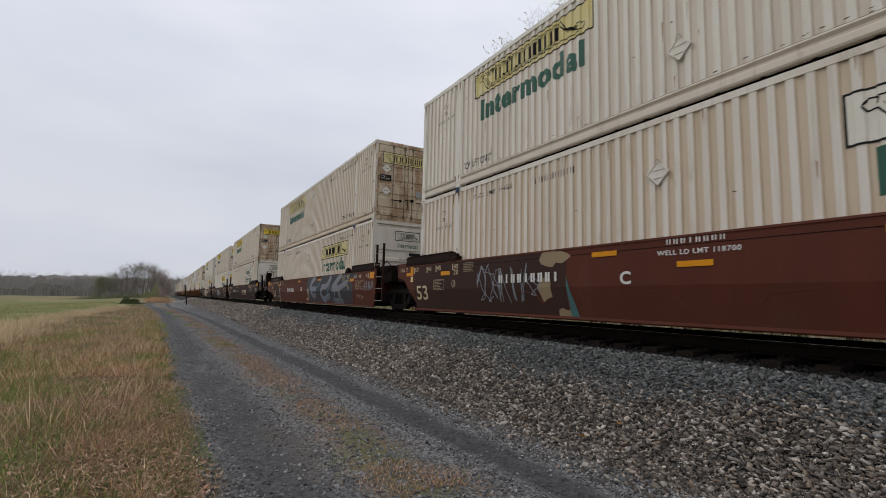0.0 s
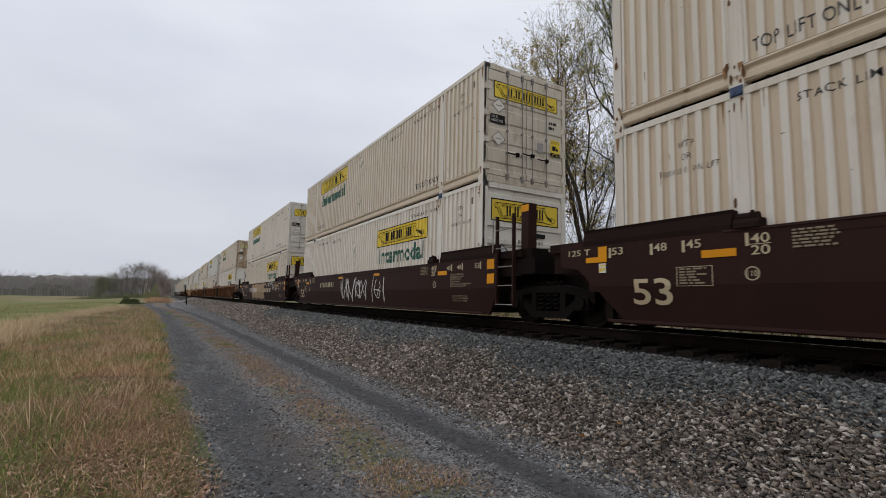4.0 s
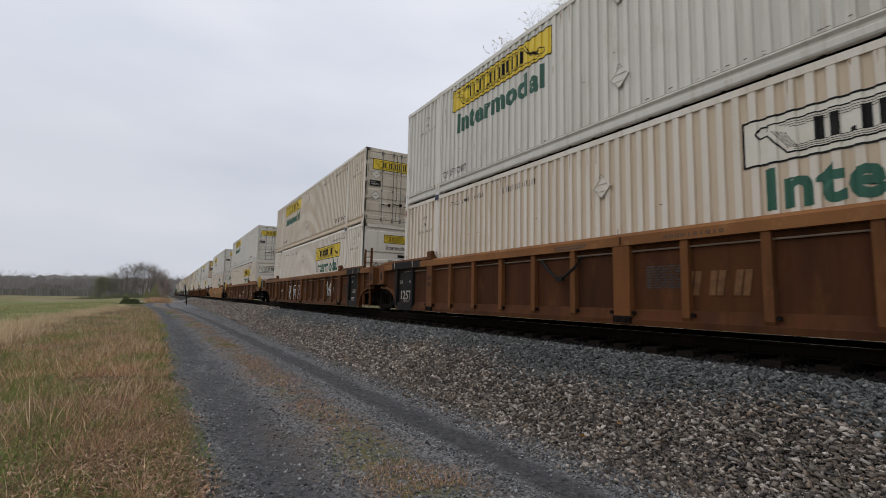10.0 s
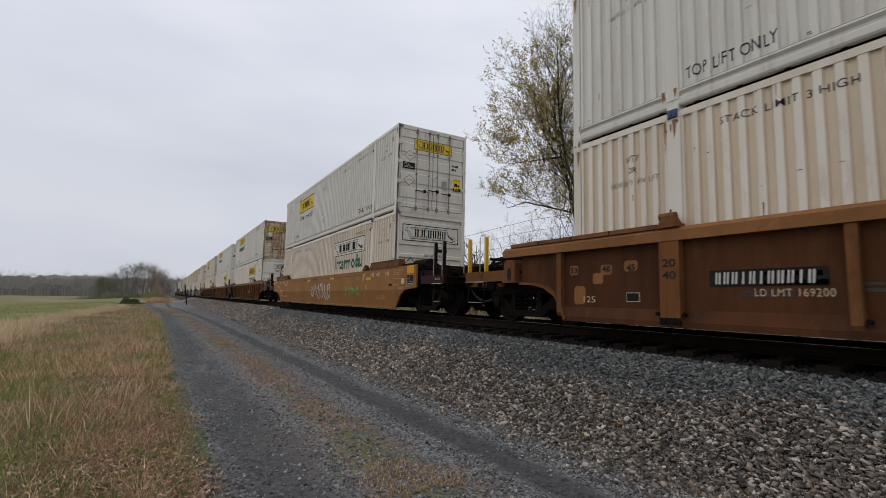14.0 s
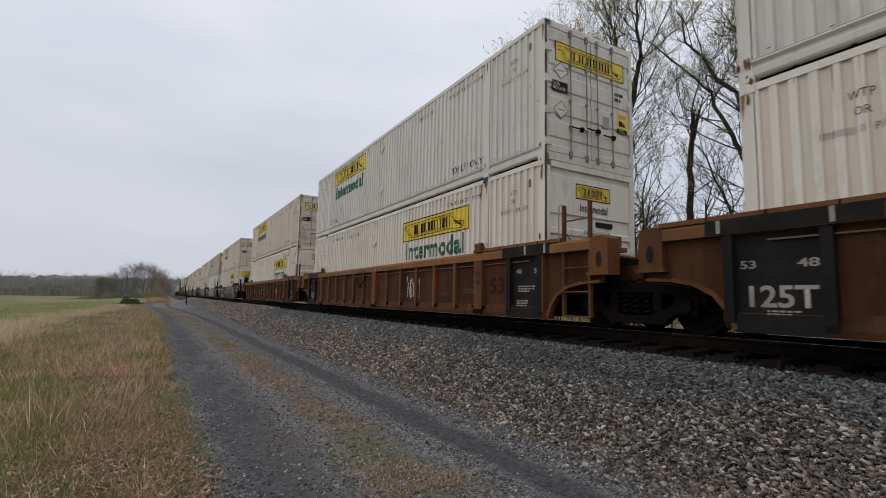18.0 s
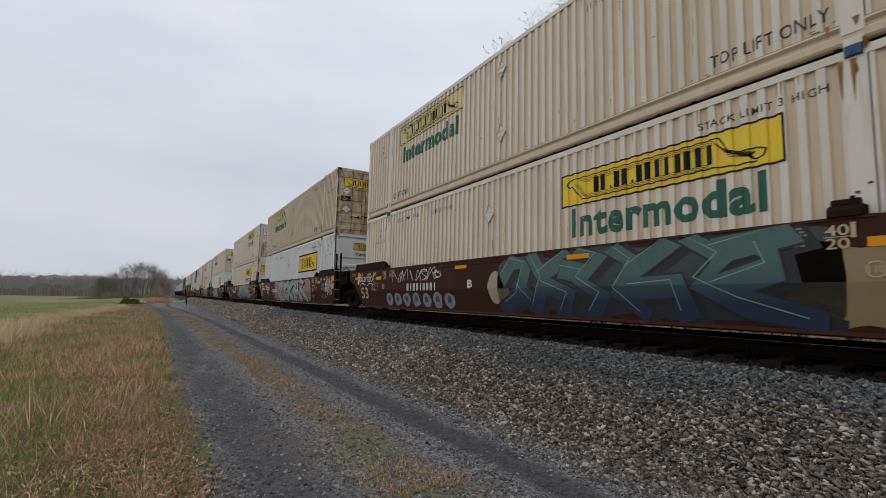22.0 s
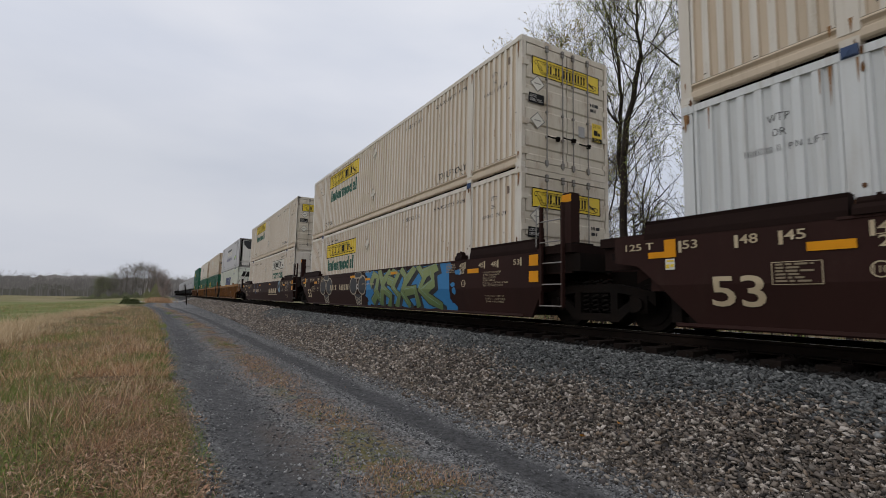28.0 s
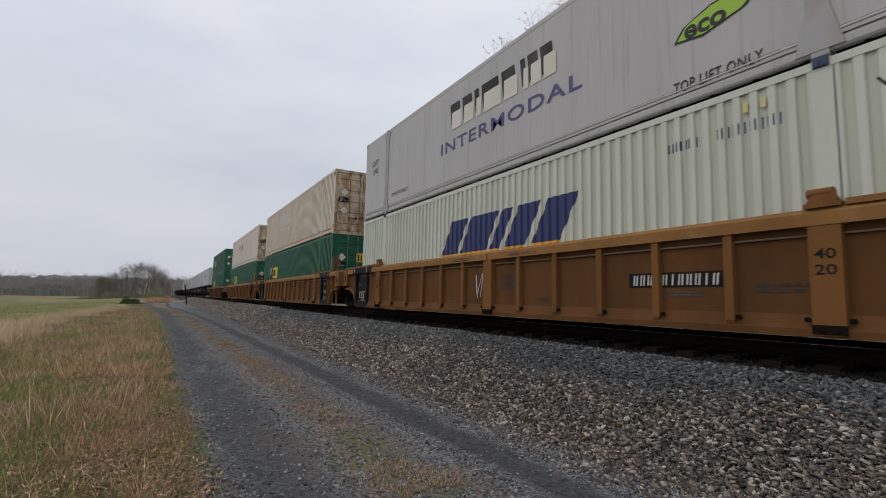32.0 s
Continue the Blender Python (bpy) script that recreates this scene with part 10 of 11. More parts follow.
for lx, ly, turn in ((4.35, 3.63, 30), (3.97, 3.79, 100)):
    lz = float(ground_height(lx, ly)) + 0.06
    lf = tagged(new("fallen_leaf", Shape().add([(0.09 * a, 0.09 * b, 0.09 * c + 0.01) for a, b, c in leaf_v] + [(0.09 * a, 0.09 * b, 0.09 * c) for a, b, c in leaf_v], [(0, 1, 2), (0, 2, 3), (4, 6, 5), (4, 7, 6)]).mesh("fallen_leaf", "orange_shadow")), "single yellow fallen leaf on the ballast", "leaf")
    lf.matrix_world = pose(lx, ly, lz, 15, 10, turn)


# ---- track ----
def rail_line(side):
    s = Shape()
    prof = [(-0.075, -0.17), (0.075, -0.17), (0.075, -0.155), (0.012, -0.14), (0.012, -0.05), (0.037, -0.035), (0.037, -0.002), (-0.037, -0.002), (-0.037, -0.035), (-0.012, -0.05), (-0.012, -0.14), (-0.075, -0.155)]
    stations = [-60.0] + [float(v) for v in range(0, int(BEND) + 1, 30)] + [BEND + 20.0 * k for k in range(1, 26)]
    vs, fs, m = [], [], len(prof)
    for st in stations:
        cx, cy, turn = rail_place(st)
        a = radians(turn)
        for px, pz in prof:
            d = side * 0.7555 + px
            vs.append((cx + d * math.cos(a), cy + d * math.sin(a), RAIL + pz))
    for i in range(len(stations) - 1):
        for k in range(m):
            fs.append((i * m + k, i * m + (k + 1) % m, (i + 1) * m + (k + 1) % m, (i + 1) * m + k))
    return s.add(vs, fs)


track = tagged(new("railway_track"), "railway track of rusty rails on dark wooden ties", "railway track", kind="structure")
for side in (-1, 1):
    part("rail", normals_out(rail_line(side).mesh("rail", "rail_side")), track, "rusty steel rail")
    cap = Shape()
    for a, b in ((-60, 100), (100, 200), (200, BEND)):
        cap.box(side * 0.7555 - 0.034 + XT, a, RAIL - 0.002, side * 0.7555 + 0.034 + XT, b, RAIL)
    part("rail_head", normals_out(cap.mesh("rail_head", "rail_top")), track, "polished running surface")
tie = Shape().box(-1.3, -0.115, -0.19, 1.3, 0.115, 0.0).mesh("tie", "tie_wood")
plate = Shape().box(-0.18, -0.10, 0.0, 0.18, 0.10, 0.018)
for dx in (-0.12, 0.12):
    for dy in (-0.05, 0.05):
        plate.box(dx - 0.015, dy - 0.015, 0.018, dx + 0.015, dy + 0.015, 0.05)
plate = plate.mesh("tie_plate", "rail_side")
for k in range(170):
    yy = -10 + k * 0.54
    tb = part("tie", tie, track, "", pose(XT + rng.uniform(-0.04, 0.04), yy, RAIL - 0.19, 0, 0, rng.uniform(-0.8, 0.8)))
    if yy < 25:
        for side in (-1, 1):
            part("tie_plate", plate, tb, "", pose(side * 0.7555, 0, 0))


# ---- trees ----
def branch(s, p, d, length, r, level, rnd, tips, spread=0.6, up=0.12):
    """A crooked limb that splits into thinner ones; collects the tips."""
    pts, q, dirn = [p.copy()], p.copy(), d.normalized()
    segs = 4 if level > 1 else 3
    for k in range(segs):
        dirn = (dirn + Vector((rnd.uniform(-1, 1), rnd.uniform(-1, 1), rnd.uniform(-0.7, 0.9))) * 0.24 + Vector((0, 0, up * 0.4))).normalized()
        q = q + dirn * (length / segs)
        pts.append(q.copy())
    s.tube(pts, r, 5 if r > 0.04 else 3, r * 0.5)
    if level == 0:
        tips += [(w, dirn) for w in pts[1:]]
        return
    for k in range(4 if level > 1 else rnd.choice((3, 4))):
        start = pts[min(segs, 1 + k * segs // 4 + rnd.randint(0, 1))]
        side = Vector((rnd.uniform(-1, 1), rnd.uniform(-1, 1), rnd.uniform(-0.6, 0.8))).normalized()
        nd = (dirn * (1 - spread * 0.5) + side * spread).normalized()
        branch(s, start, nd, length * rnd.uniform(0.5, 0.78), max(r * rnd.uniform(0.42, 0.6), 0.0045), level - 1, rnd, tips, spread, up)


def tree(label, base, limbs, seed, leaves=2.0, leaf_mat="buds", size=0.05, r_twig=0.014, twig_len=1.4, level=3, every=1):
    """limbs: (points from the plan, radius at foot, radius at tip)."""
    rnd = random.Random(seed)
    t = thing("tree", label, "tree", "trees behind the railway")
    t.matrix_world = pose(*base)
    trunk, twigs, tips = Shape(), Shape(), []
    off = Vector(base)
    for pts, r0, r1 in limbs:
        pts = [Vector(p) - off for p in pts]
        fine = []
        for a, b in zip(pts, pts[1:]):
            for k in range(4):
                w = a.lerp(b, k / 4)
                jit = 0.12 * (b - a).length / 4
                fine.append(w + Vector((rnd.uniform(-jit, jit), rnd.uniform(-jit, jit), 0)) if k else w)
        fine.append(pts[-1])
        trunk.tube(fine, r0 * 0.74, 8, r1 * 0.6)
        m = len(fine)
        for i in range(m):
            if i % every == 0 and fine[i].z > 2.2 or i == m - 1:
                f = i / (m - 1)
                ax = (fine[min(i + 1, m - 1)] - fine[max(i - 1, 0)]).normalized()
                side = Vector((rnd.uniform(-1, 1), rnd.uniform(-1, 1), rnd.uniform(-0.1, 0.9))).normalized()
                rr = max((r0 + (r1 - r0) * f) * 0.35, r_twig)
                branch(twigs, fine[i], (ax * 0.5 + side).normalized(), twig_len * rnd.uniform(0.8, 1.5), min(rr, 0.032), level, rnd, tips)
    part("trunk", normals_out(trunk.mesh("trunk", "bark", True)), t, "dark furrowed trunk and limbs")
    part("twig_mass", twigs.mesh("twig_mass", "bark"), t, "fine bare twigs")
    pos = []
    for p, d in tips:
        for k in range(int(leaves) + (1 if rnd.random() < leaves % 1 else 0)):
            pos.append(p + Vector((rnd.gauss(0, 0.06), rnd.gauss(0, 0.06), rnd.gauss(0, 0.06))))
    if pos:
        pos = np.array([q[:] for q in pos])
        sc = rng.uniform(0.6, 1.4, len(pos))[:, None] * np.array([[size, size, size]])
        ob = scatter_mesh("leaves", leaf_v, leaf_f, pos, sc, turns(len(pos)), leaf_mat, "", "")
        ob.parent = t
        tagged(ob, "sparse young spring leaves")
    return t


def plan(x, pts, dx=0.0):
    return [(x + dx * k, y, z) for k, (y, z) in enumerate(pts)]


tree("bare dark tree with forked limbs and sparse buds", (16, 7.0, 0.0), [
    (plan(16, [(6.8, 0.0), (7.1, 2.8), (7.5, 4.4), (7.7, 5.3), (8.0, 6.3), (8.0, 7.7)]), 0.30, 0.20),
    (plan(16, [(8.1, 7.7), (8.3, 8.6), (9.1, 9.4), (9.6, 10.5), (10.3, 11.4), (10.5, 12.7)], 0.1), 0.13, 0.04),
    (plan(16, [(8.0, 7.6), (7.6, 9.0), (7.5, 9.7), (7.8, 10.8), (7.8, 12.6)], 0.2), 0.15, 0.05),
    (plan(16, [(7.6, 8.8), (7.3, 9.4), (6.9, 10.1), (6.5, 11.4), (6.3, 13.5)], 0.2), 0.12, 0.04),
    (plan(16, [(7.7, 5.8), (7.2, 6.8), (6.8, 7.3), (6.2, 7.2), (4.9, 7.2), (3.9, 7.6)], -0.2), 0.15, 0.04),
    (plan(16, [(8.1, 6.1), (8.6, 7.2), (9.3, 8.5), (9.5, 9.2), (10.8, 10.8), (12.3, 12.6)], 0.2), 0.12, 0.04)], 3, 2.2, "buds_green", 0.05, 0.011, 1.5, 3, 2)
tree("broken dark trunk with few twigs", (17, 11.0, 0.0), [
    (plan(17, [(11.0, 0.0), (10.7, 4.6), (10.7, 6.7), (10.5, 8.1), (10.5, 9.0)]), 0.20, 0.11),
    (plan(17, [(10.5, 7.8), (10.4, 8.2), (10.2, 8.9)]), 0.11, 0.08)], 5, 0.2, "buds", 0.045, 0.012, 0.9, 2, 6)
tree("slender twin-stemmed tree with greenish buds", (17, 13.8, 0.0), [
    (plan(17, [(13.8, 0.0), (13.7, 3.9), (13.7, 7.4), (13.5, 9.4), (13.0, 11.2), (12.7, 12.1), (12.9, 13.5), (12.8, 15.6)]), 0.25, 0.06),
    (plan(17, [(13.75, 6.4), (14.0, 8.0), (13.9, 10.0), (14.0, 12.7), (14.3, 14.2), (14.9, 16.0)], 0.04), 0.15, 0.05),
    (plan(17, [(13.9, 9.5), (14.9, 11.0), (15.6, 12.8)], -0.2), 0.08, 0.03)], 7, 2.4, "buds_green", 0.055, 0.012, 1.6)
tree("tall slender leaning tree in early leaf", (19, 16.8, 0.0), [
    (plan(19, [(16.6, 0.0), (17.3, 3.5), (18.2, 6.9), (19.0, 8.9), (19.7, 12.4), (19.9, 15.9)]), 0.22, 0.06),
    (plan(19, [(17.7, 5.2), (18.0, 8.6), (17.8, 11.2), (18.4, 14.5)], 0.2), 0.09, 0.03),
    (plan(19, [(17.6, 5.0), (17.0, 6.6), (16.2, 7.9)], 0.2), 0.06, 0.03)], 9, 0.8, "buds_tan", 0.06, 0.011, 1.7)
tree("tree with pale tan spring leaves", (20, 18.2, 0.0), [
    (plan(20, [(18.0, 0.0), (18.8, 3.9), (19.6, 6.9), (20.2, 9.0), (21.0, 11.6), (21.1, 13.6), (21.2, 15.2)]), 0.22, 0.05),
    (plan(20, [(20.6, 10.2), (22.6, 10.6), (24.8, 11.0), (26.8, 11.4)], 0.3), 0.11, 0.03),
    (plan(20, [(20.9, 11.2), (22.2, 12.2), (23.0, 13.4)], 0.3), 0.10, 0.03),
    (plan(20, [(19.5, 6.6), (22.0, 7.4), (24.6, 8.2), (27.0, 8.2)], 0.3), 0.09, 0.03),
    (plan(20, [(20.2, 9.0), (21.7, 11.8), (22.2, 14.4)], -0.3), 0.09, 0.03)], 11, 4.0, "buds_tan", 0.095, 0.010, 2.0)
tree("crooked sapling beside the broken trunk", (18, 9.6, 0.0), [
    (plan(18, [(9.5, 0.0), (9.7, 4.8), (10.0, 5.7), (10.3, 6.3), (10.6, 7.3), (11.2, 8.2)]), 0.09, 0.03)], 21, 1.0, "buds_green", 0.05, 0.010, 1.2, 2)
tree("thin leaning sapling with few tan leaves", (18, 16.5, 0.0), [
    (plan(18, [(16.7, 0.0), (15.9, 3.9), (15.1, 6.5), (14.8, 8.4)]), 0.09, 0.03)], 23, 1.0, "buds_tan", 0.05, 0.010, 1.2, 2)
tree("forked sapling with few leaves", (18, 13.7, 0.0), [
    (plan(18, [(13.8, 0.0), (13.6, 4.2), (13.2, 5.7), (12.2, 6.5)]), 0.09, 0.03),
    (plan(18, [(13.5, 4.6), (13.6, 6.4), (13.1, 8.2)], 0.1), 0.06, 0.02)], 25, 1.2, "buds_tan", 0.05, 0.010, 1.2, 2)
stems = random.Random(77)
for k in range(16):
    bx, by, hh = stems.uniform(17.5, 25), 7.5 + 19 * k / 15 + stems.uniform(-0.8, 0.8), stems.uniform(4.2, 7.0)
    lean = stems.uniform(-0.9, 0.9)
    tree("thin twiggy sapling at the wood's edge", (bx, by, 0.0), [
        (plan(bx, [(by, 0.0), (by + lean * 0.3, hh * 0.35), (by + lean * 0.9, hh * 0.7), (by + lean * 1.2, hh)]), 0.06, 0.02),
        (plan(bx, [(by + lean * 0.2, hh * 0.3), (by - lean * 0.5, hh * 0.55), (by - lean * 0.9, hh * 0.8)], 0.2), 0.045, 0.02)], 200 + k, 0.6, "buds_tan" if by > 15 else "buds_green", 0.055, 0.010, 1.1, 2)
tree("thin leaning tree at the wood's edge", (17, 6.0, 0.0), [
    (plan(17, [(6.0, 0.0), (6.0, 3.1), (6.0, 4.8), (6.2, 7.4), (5.4, 9.5), (4.9, 12.5)]), 0.17, 0.05),
    (plan(17, [(6.1, 6.0), (5.2, 7.5), (4.4, 9.8)], 0.2), 0.07, 0.03)], 13, 2.2, "buds_green", 0.045, 0.014, 1.6)
tree("grey bare tree deeper in the wood", (22, 9.0, 0.0), [
    (plan(22, [(9.5, 0.0), (9.3, 4.0), (9.6, 9.0), (9.2, 14.5)]), 0.16, 0.04),
    (plan(22, [(9.5, 7.0), (8.0, 9.5), (7.2, 13.0)], 0.2), 0.08, 0.03)], 15, 0.6, "buds_green", 0.05, 0.014, 1.8)
tree("small bare sapling by the wood's edge", (20, 25.5, 0.0), [
    (plan(20, [(25.5, 0.0), (25.4, 2.2), (25.9, 4.0), (26.6, 5.6)]), 0.07, 0.02),
    (plan(20, [(25.4, 1.8), (24.6, 3.6), (24.3, 5.4)], 0.2), 0.05, 0.02),
    (plan(20, [(25.5, 2.6), (26.8, 3.8), (28.0, 4.6)], 0.2), 0.05, 0.02)], 19, 0.0, "buds", 0.05, 0.012, 0.9, 2)
tree("slim bare tree deeper in the wood", (24, 3.2, 0.0), [
    (plan(24, [(3.2, 0.0), (3.4, 5.0), (3.1, 10.0), (3.3, 15.0)]), 0.16, 0.04)], 17, 0.6, "buds_green", 0.05, 0.014, 1.9)

# undergrowth beyond the track
x, y = rng.uniform(11.5, 22, 5200), rng.uniform(-2, 40, 5200)
n = len(x)
h = rng.uniform(0.3, 1.5, n) * np.where(x > 13.5, 1.0, 0.45)
scatter_mesh("undergrowth", blade_v, blade_tri, np.stack([x, y, ground_height(x, y) - 0.02], -1), np.stack([rng.uniform(0.008, 0.02, n), h * rng.uniform(0.1, 0.6, n), h], -1), turns(n, 0.45), "straw", "dry weeds and brambles beyond the track", "undergrowth")
x, y = rng.uniform(11.4, 21, 18000), rng.uniform(-4, 40, 18000)
n = len(x)
zz = ground_height(x, y) + rng.uniform(0.02, 1.1, n) * np.where(np.sin(y * 0.9) + np.sin(x * 1.7) > 0.2, 1.3, 0.35)
s = rng.uniform(0.04, 0.11, n)
scatter_mesh("undergrowth", leaf_v, leaf_f, np.stack([x, y, zz], -1), np.stack([s, s, s], -1), turns(n), "grass_green", "green weeds beyond the track", "undergrowth")

# wires of a power line behind the trees
wires = thing("power_line", "thin dark power wires behind the trees", "power line")
wire = Shape()
for k in range(3):
    wire.tube([(34 + k * 0.5, -40 + 20 * i, 10.4 - k * 1.1 - 0.9 * (1 - ((i % 4) - 2) ** 2 / 4)) for i in range(9)], 0.02, 4)
part("wire", wire.mesh("wire", "black_paint"), wires)
part("pole", Shape().cyl((34.5, 120, 5.6), "z", 0.15, 11.4, 10, 0.11).cyl((34.5, -40, 5.6), "z", 0.15, 11.4, 10, 0.11).mesh("pole", "bark"), wires, "wooden pole")


# ---- distance: crossing, marker post, clump of trees, far woods ----
cross = Shape()
cp = [(-4.5, 97.0), (-1.0, 101.5), (3.0, 108.0), (5.4, 114.0), (5.9, 119.0)]
vs, fs = [], []
for i, (a, b) in enumerate(cp):
    for d in (-4.0, 4.0):
        vs.append((a, b + d, float(ground_height(a, b + d)) + 0.05))
for i in range(len(cp) - 1):
    fs.append((2 * i, 2 * i + 2, 2 * i + 3, 2 * i + 1))
MAT["pale_gravel"] = surface("pale_gravel", (0.26, 0.25, 0.235), 0.95, 0, (0.17, 0.165, 0.15), 0.6, 0.3, 0.3)
tagged(new("road_crossing", cross.add(vs, fs).mesh("road_crossing", "pale_gravel")), "pale gravel lane leading up to a level crossing", "road", kind="structure")
post = thing("marker_post", "leaning dark marker post beside the road", "post")
post.matrix_world = pose(3.1, 80.7, float(ground_height(3.1, 80.7)) - 0.05)
part("pole", normals_out(Shape().tube([(0, 0, 0), (-0.18, 0, 1.5), (-0.42, 0, 3.0)], 0.07, 8).mesh("pole", "steel_dark")), post)
part("sign", Shape().box(-0.55, -0.03, 2.2, -0.20, 0.0, 2.9).mesh("sign", "steel_grey"), post, "small grey sign seen edge on")


def far_crown(shape, leaf_pts, base, h, rnd, limbs=22):
    p = Vector(base)
    top = p + Vector((rnd.uniform(-0.4, 0.4), 0, h * 0.8))
    shape.tube([p, p.lerp(top, 0.5) + Vector((rnd.uniform(-0.3, 0.3), 0, 0)), top], 0.035 * h ** 0.8 + 0.06, 4, 0.03)
    for k in range(limbs):
        f = rnd.uniform(0.15, 0.98)
        st = p.lerp(top, f)
        ln = h * 0.40 * math.sin(math.pi * (f * 0.72 + 0.12)) * rnd.uniform(0.6, 1.15)
        a = rnd.uniform(0, 6.283)
        d = Vector((math.cos(a), math.sin(a), rnd.uniform(0.5, 1.6))).normalized()
        e = st + d * ln
        m = st.lerp(e, 0.5) + Vector((rnd.uniform(-0.2, 0.2), 0, -0.15)) * ln * 0.4
        shape.tube([st, m, e], 0.05, 3, 0.015)
        for j in range(5):
            f2 = rnd.uniform(0.3, 1)
            q = st.lerp(e, f2)
            d2 = (d + Vector((rnd.uniform(-1, 1), rnd.uniform(-1, 1), rnd.uniform(-0.3, 1)))).normalized()
            e2 = q + d2 * ln * rnd.uniform(0.2, 0.45)
            shape.tube([q, e2], 0.025, 3, 0.01)
            leaf_pts += [e2, q.lerp(e2, 0.5), q]


rnd = random.Random(21)
specs = [(-20.6, 206, 7.5, 1), (-19.0, 200, 9.0, 1), (-17.0, 207, 10.5, 1), (-15.0, 201, 10.0, 0), (-13.5, 206, 12.5, 0), (-11.5, 200, 13.0, 0), (-9.5, 205, 14.5, 0), (-8.0, 199, 14.0, 0), (-6.0, 206, 15.0, 0), (-4.4, 200, 14.0, 0), (-2.8, 206, 13.5, 0), (-1.6, 198, 12.5, 2), (-0.2, 205, 12.0, 2), (1.4, 200, 10.0, 2), (2.8, 206, 7.5, 2)]
for bx, by, hh, green in specs:
    t = thing("tree", ("bare grey-brown tree at the field's edge", "field-edge tree in first green leaf", "twiggy pinkish-brown tree at the field's edge")[green], "tree", "clump of trees by the field")
    bx, hh = -9.2 + (bx + 9.0) * 0.86, hh * 0.92
    bz = float(ground_height(bx, by)) - 0.1
    t.matrix_world = pose(bx, by, bz)
    sh, lp = Shape(), []
    far_crown(sh, lp, (0, 0, 0), hh, rnd, 44)
    part("trunk", sh.mesh("trunk", "bark_clump_haze"), t, "trunk and bare limbs")
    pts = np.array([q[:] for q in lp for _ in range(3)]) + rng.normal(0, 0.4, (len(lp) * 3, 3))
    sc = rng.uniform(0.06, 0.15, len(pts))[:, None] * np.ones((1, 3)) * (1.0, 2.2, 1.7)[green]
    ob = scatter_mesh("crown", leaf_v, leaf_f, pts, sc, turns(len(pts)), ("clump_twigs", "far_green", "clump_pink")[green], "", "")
    ob.parent = t
    tagged(ob, "thin crown, paled for haze")


def bush(name, label, x0, y0, w, d, h, n, mat, size):
    pts = np.stack([x0 + rng.normal(0, w, n), y0 + rng.normal(0, d, n), np.zeros(n)], -1)
    r = np.hypot((pts[:, 0] - x0) / (2.2 * w), (pts[:, 1] - y0) / (2.2 * d))
    pts[:, 2] = ground_height(pts[:, 0], pts[:, 1]) + h * rng.uniform(0, 1, n) * np.clip(1.1 - r * r, 0.05, 1) * (0.7 + 0.3 * np.sin(pts[:, 0] * 2.1))
    sc = rng.uniform(0.6, 1.4, n)[:, None] * np.full((1, 3), size)
    t = scatter_mesh(name, leaf_v, leaf_f, pts, sc, turns(n), mat, label, "bush", "")
    return t


bush("bush", "dark green bush at the roadside", -3.9, 80, 0.55, 0.7, 1.7, 5000, "bush_green", 0.12)
bush("bush", "low green scrub at the clump's foot", -17, 196, 4, 2.0, 1.8, 4000, "far_green", 0.3)
bush("bush", "pale green scrub beside the bare trees", -3.0, 180, 1.3, 2.0, 5.0, 3500, "far_yellow", 0.22)
bush("bush", "pinkish bare thicket beside the clump", -1.2, 192, 1.5, 2.0, 7.0, 4000, "clump_pink", 0.16)
bush("bush", "low green scrub along the field", -9, 197, 6, 1.5, 2.2, 5000, "far_green", 0.3)

# distance haze is put into these colours, palest on the farthest ridge
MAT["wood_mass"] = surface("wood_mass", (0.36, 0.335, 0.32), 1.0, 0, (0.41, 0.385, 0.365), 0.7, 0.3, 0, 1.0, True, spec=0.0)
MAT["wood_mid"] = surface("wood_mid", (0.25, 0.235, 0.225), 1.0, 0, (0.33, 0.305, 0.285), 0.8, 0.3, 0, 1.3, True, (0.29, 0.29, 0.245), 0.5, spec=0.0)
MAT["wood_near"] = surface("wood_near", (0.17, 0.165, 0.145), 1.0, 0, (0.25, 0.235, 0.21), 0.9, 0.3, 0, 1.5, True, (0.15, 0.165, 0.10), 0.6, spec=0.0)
# far woods: a band along the horizon
sh, lp = Shape(), []
for k in range(300):
    if k < 220:
        bx = -190 + 205 * (k + rnd.random()) / 220
        by = rnd.uniform(318, 372)
    else:
        bx = -60 + 210 * (k - 220 + rnd.random()) / 80
        by = rnd.uniform(470, 560)
    bz = float(ground_height(bx, by))
    far_crown(sh, lp, (bx, by, bz), rnd.uniform(10.0, 14.5) * (1.0 if k < 220 else 1.5), rnd, 11)
woods = tagged(new("far_woods", sh.mesh("far_woods", "bark_far_haze")), "grey-brown bare woods on the horizon, paled for haze", "woods", kind="stuff")
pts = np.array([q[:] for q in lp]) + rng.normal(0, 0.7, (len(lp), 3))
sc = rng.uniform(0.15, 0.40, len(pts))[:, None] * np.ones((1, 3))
scatter_mesh("far_woods", leaf_v, leaf_f, pts, sc, turns(len(pts)), "far_twigs", "grey-brown bare woods on the horizon, paled for haze", "woods")


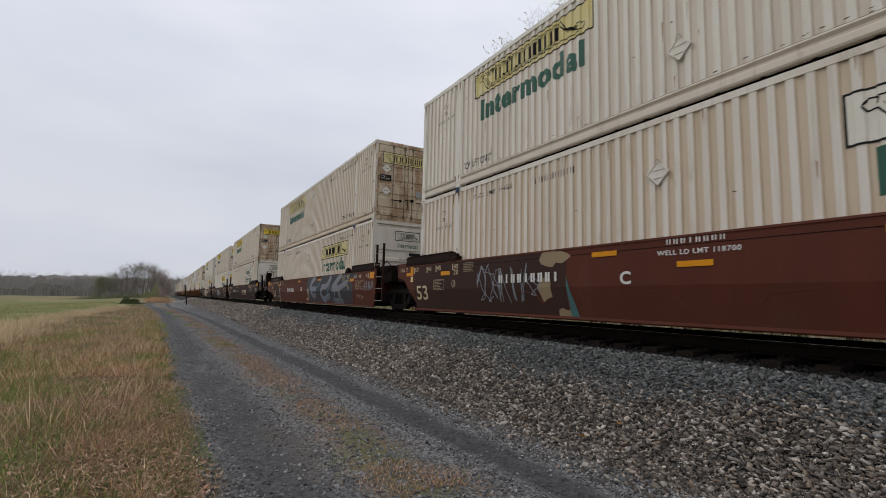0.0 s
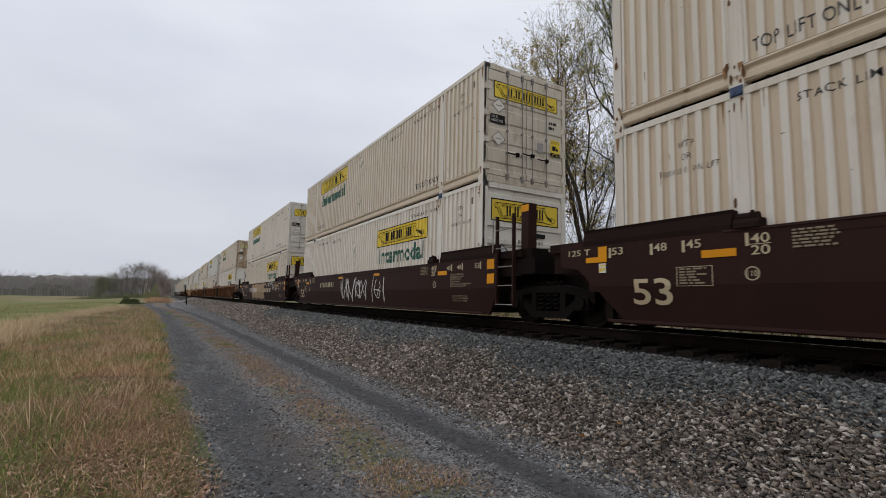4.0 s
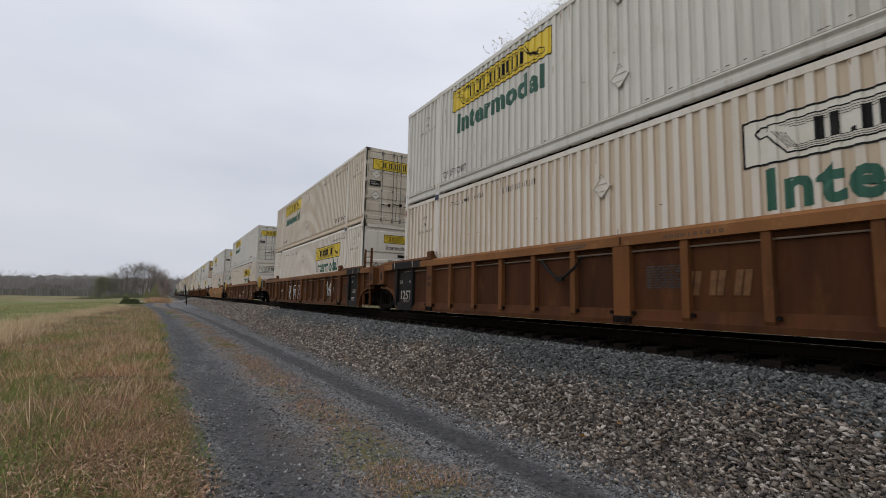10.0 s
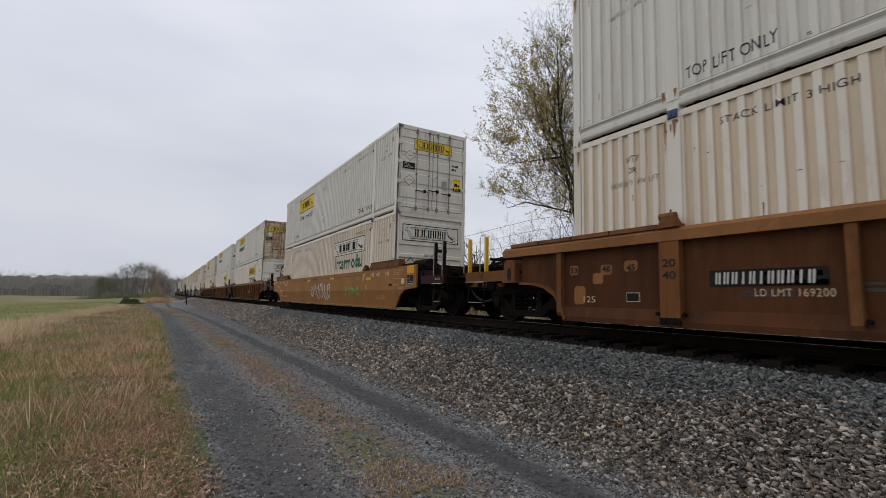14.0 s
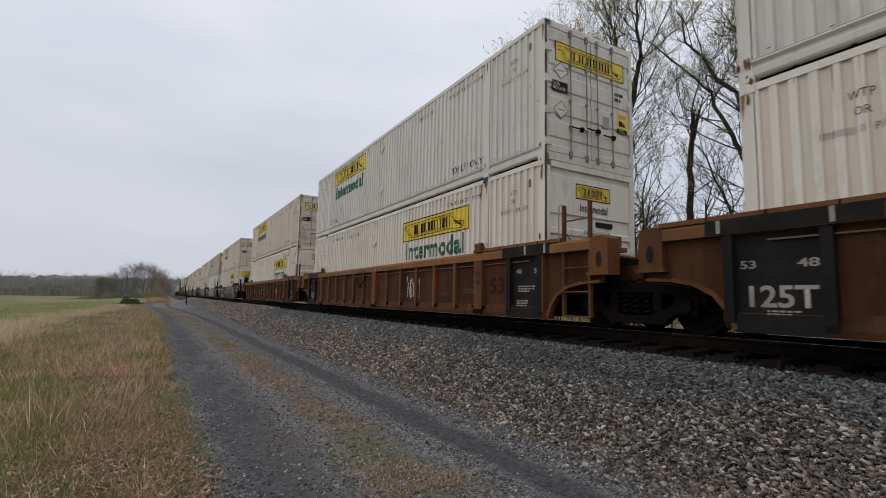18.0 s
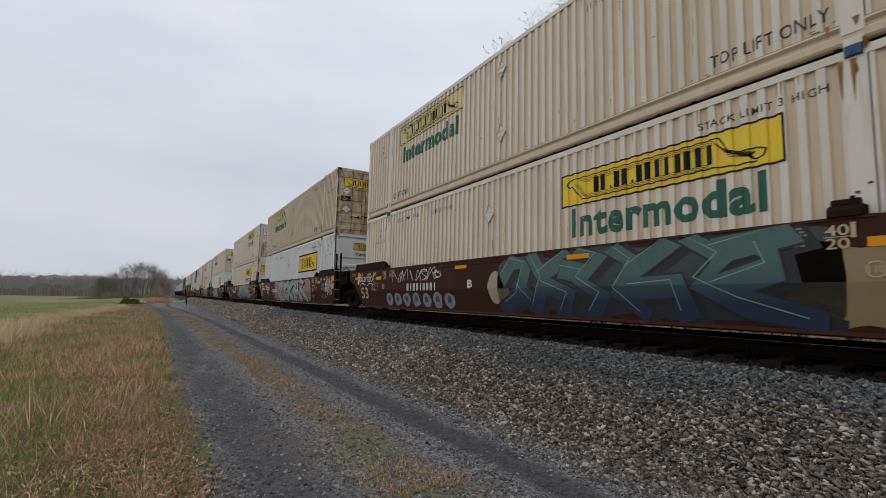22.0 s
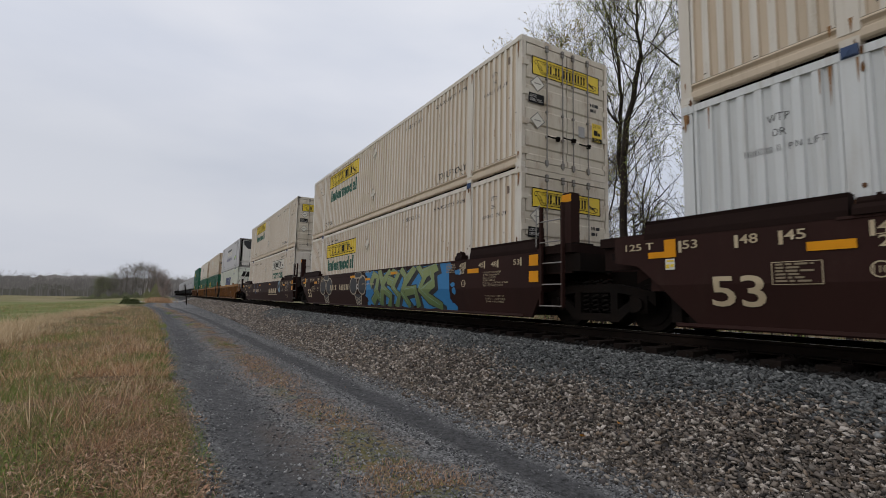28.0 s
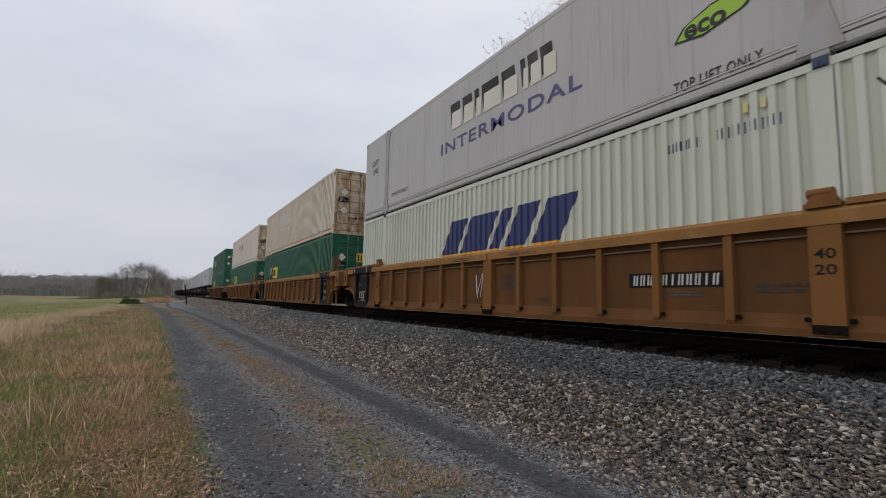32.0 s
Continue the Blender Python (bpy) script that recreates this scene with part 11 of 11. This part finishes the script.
def wood_ridge(y0, x0, x1, low, high, mat, seed):
    """The crowns of a distant wood, one behind another, as a ragged skyline."""
    rr = random.Random(seed)
    crowns, xx = [], x0 - 5
    while xx < x1 + 5:
        crowns.append((xx, rr.uniform(low, high) + 1.4 * noise.noise((xx * 0.03, seed, 0.0)), rr.uniform(2.0, 4.2)))
        xx += rr.uniform(1.5, 4.0)
    vs, fs = [], []
    count = int((x1 - x0) / 0.7)
    for k in range(count + 1):
        xx = x0 + (x1 - x0) * k / count
        top = max(h - 1.1 * abs((xx - c) / w) ** 2.2 for c, h, w in crowns if abs(xx - c) < 12)
        top = max(top, low - 2.0) + rr.uniform(-0.7, 0.5)
        bend = 0.0 if xx < -20 else min(170.0, (xx + 20) * 8)
        yy = y0 + bend
        vs += [(xx, yy, -4.0), (xx, yy, -1.2 + top * yy / y0)]
        if k:
            fs.append((2 * k - 2, 2 * k, 2 * k + 1, 2 * k - 1))
    tagged(new("backdrop", Shape().add(vs, fs).mesh("backdrop", mat)), "mass of distant woods, haze put into its colour", "woods", kind="structure")


# three ridges, each farther one painted paler as haze
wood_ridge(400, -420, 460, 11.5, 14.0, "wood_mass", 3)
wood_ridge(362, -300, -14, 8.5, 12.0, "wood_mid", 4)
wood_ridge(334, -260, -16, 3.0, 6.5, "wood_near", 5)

# the wood's edge beyond the railway
sh, lp = Shape(), []
for k in range(170):
    bx, by = rnd.uniform(24, 64), rnd.uniform(-16, 60)
    far_crown(sh, lp, (bx, by, float(ground_height(bx, by))), rnd.uniform(6.0, 12.0) if by < 20 else rnd.uniform(5.0, 8.0), rnd, 17)
tagged(new("wood_edge", sh.mesh("wood_edge", "bark")), "thin bare saplings beyond the railway", "woods", kind="stuff")
n = 26000
x, y = rng.uniform(15, 60, n), rng.uniform(-14, 75, n)
scatter_mesh("undergrowth", leaf_v, leaf_f, np.stack([x, y, ground_height(x, y) + (0.4 + 1.5 * smooth(16, 30, x)) * rng.uniform(0, 1, n) ** 1.3], -1), rng.uniform(0.06, 0.22, n)[:, None] * np.ones((1, 3)), turns(n), "brush_mix", "tangled brush beyond the railway", "undergrowth")
for px, py, hh in ((-65.6, 300, 9.0), (-52.0, 300, 8.0), (-42.4, 300, 8.0)):
    t = thing("utility_pole", "thin pale utility pole at the field's far side", "utility pole", "utility poles")
    t.matrix_world = pose(px, py, float(ground_height(px, py)))
    part("pole", normals_out(Shape().cyl((0, 0, hh / 2), "z", 0.2, hh, 8, 0.14).mesh("pole", "bark_far_haze")), t)
    part("cross_arm", Shape().box(-1.2, -0.06, hh - 0.6, 1.2, 0.06, hh - 0.45).mesh("cross_arm", "bark_far_haze"), t)
MAT["dead_stalk"] = surface("dead_stalk", (0.55, 0.47, 0.36), 0.8, 0, (0.40, 0.32, 0.23), 0.5)
# a pale dead weed in the verge
weed = thing("dead_weed", "pale forked dead weed stalk in the grass", "weed")
weed.matrix_world = pose(-2.85, 6.6, float(ground_height(-2.85, 6.6)))
stalk = Shape().tube([(0, 0, 0), (-0.03, 0, 0.22), (-0.02, 0.02, 0.36)], 0.008, 5, 0.006).tube([(-0.02, 0.02, 0.36), (-0.16, 0.0, 0.62), (-0.2, 0, 0.72)], 0.006, 5, 0.003).tube([(-0.02, 0.02, 0.36), (0.06, 0.02, 0.58), (0.07, 0.03, 0.66)], 0.006, 5, 0.003).tube([(-0.03, 0, 0.2), (-0.2, 0.05, 0.33)], 0.004, 4, 0.003)
part("stalk", normals_out(stalk.mesh("stalk", "dead_stalk")), weed)

motions()
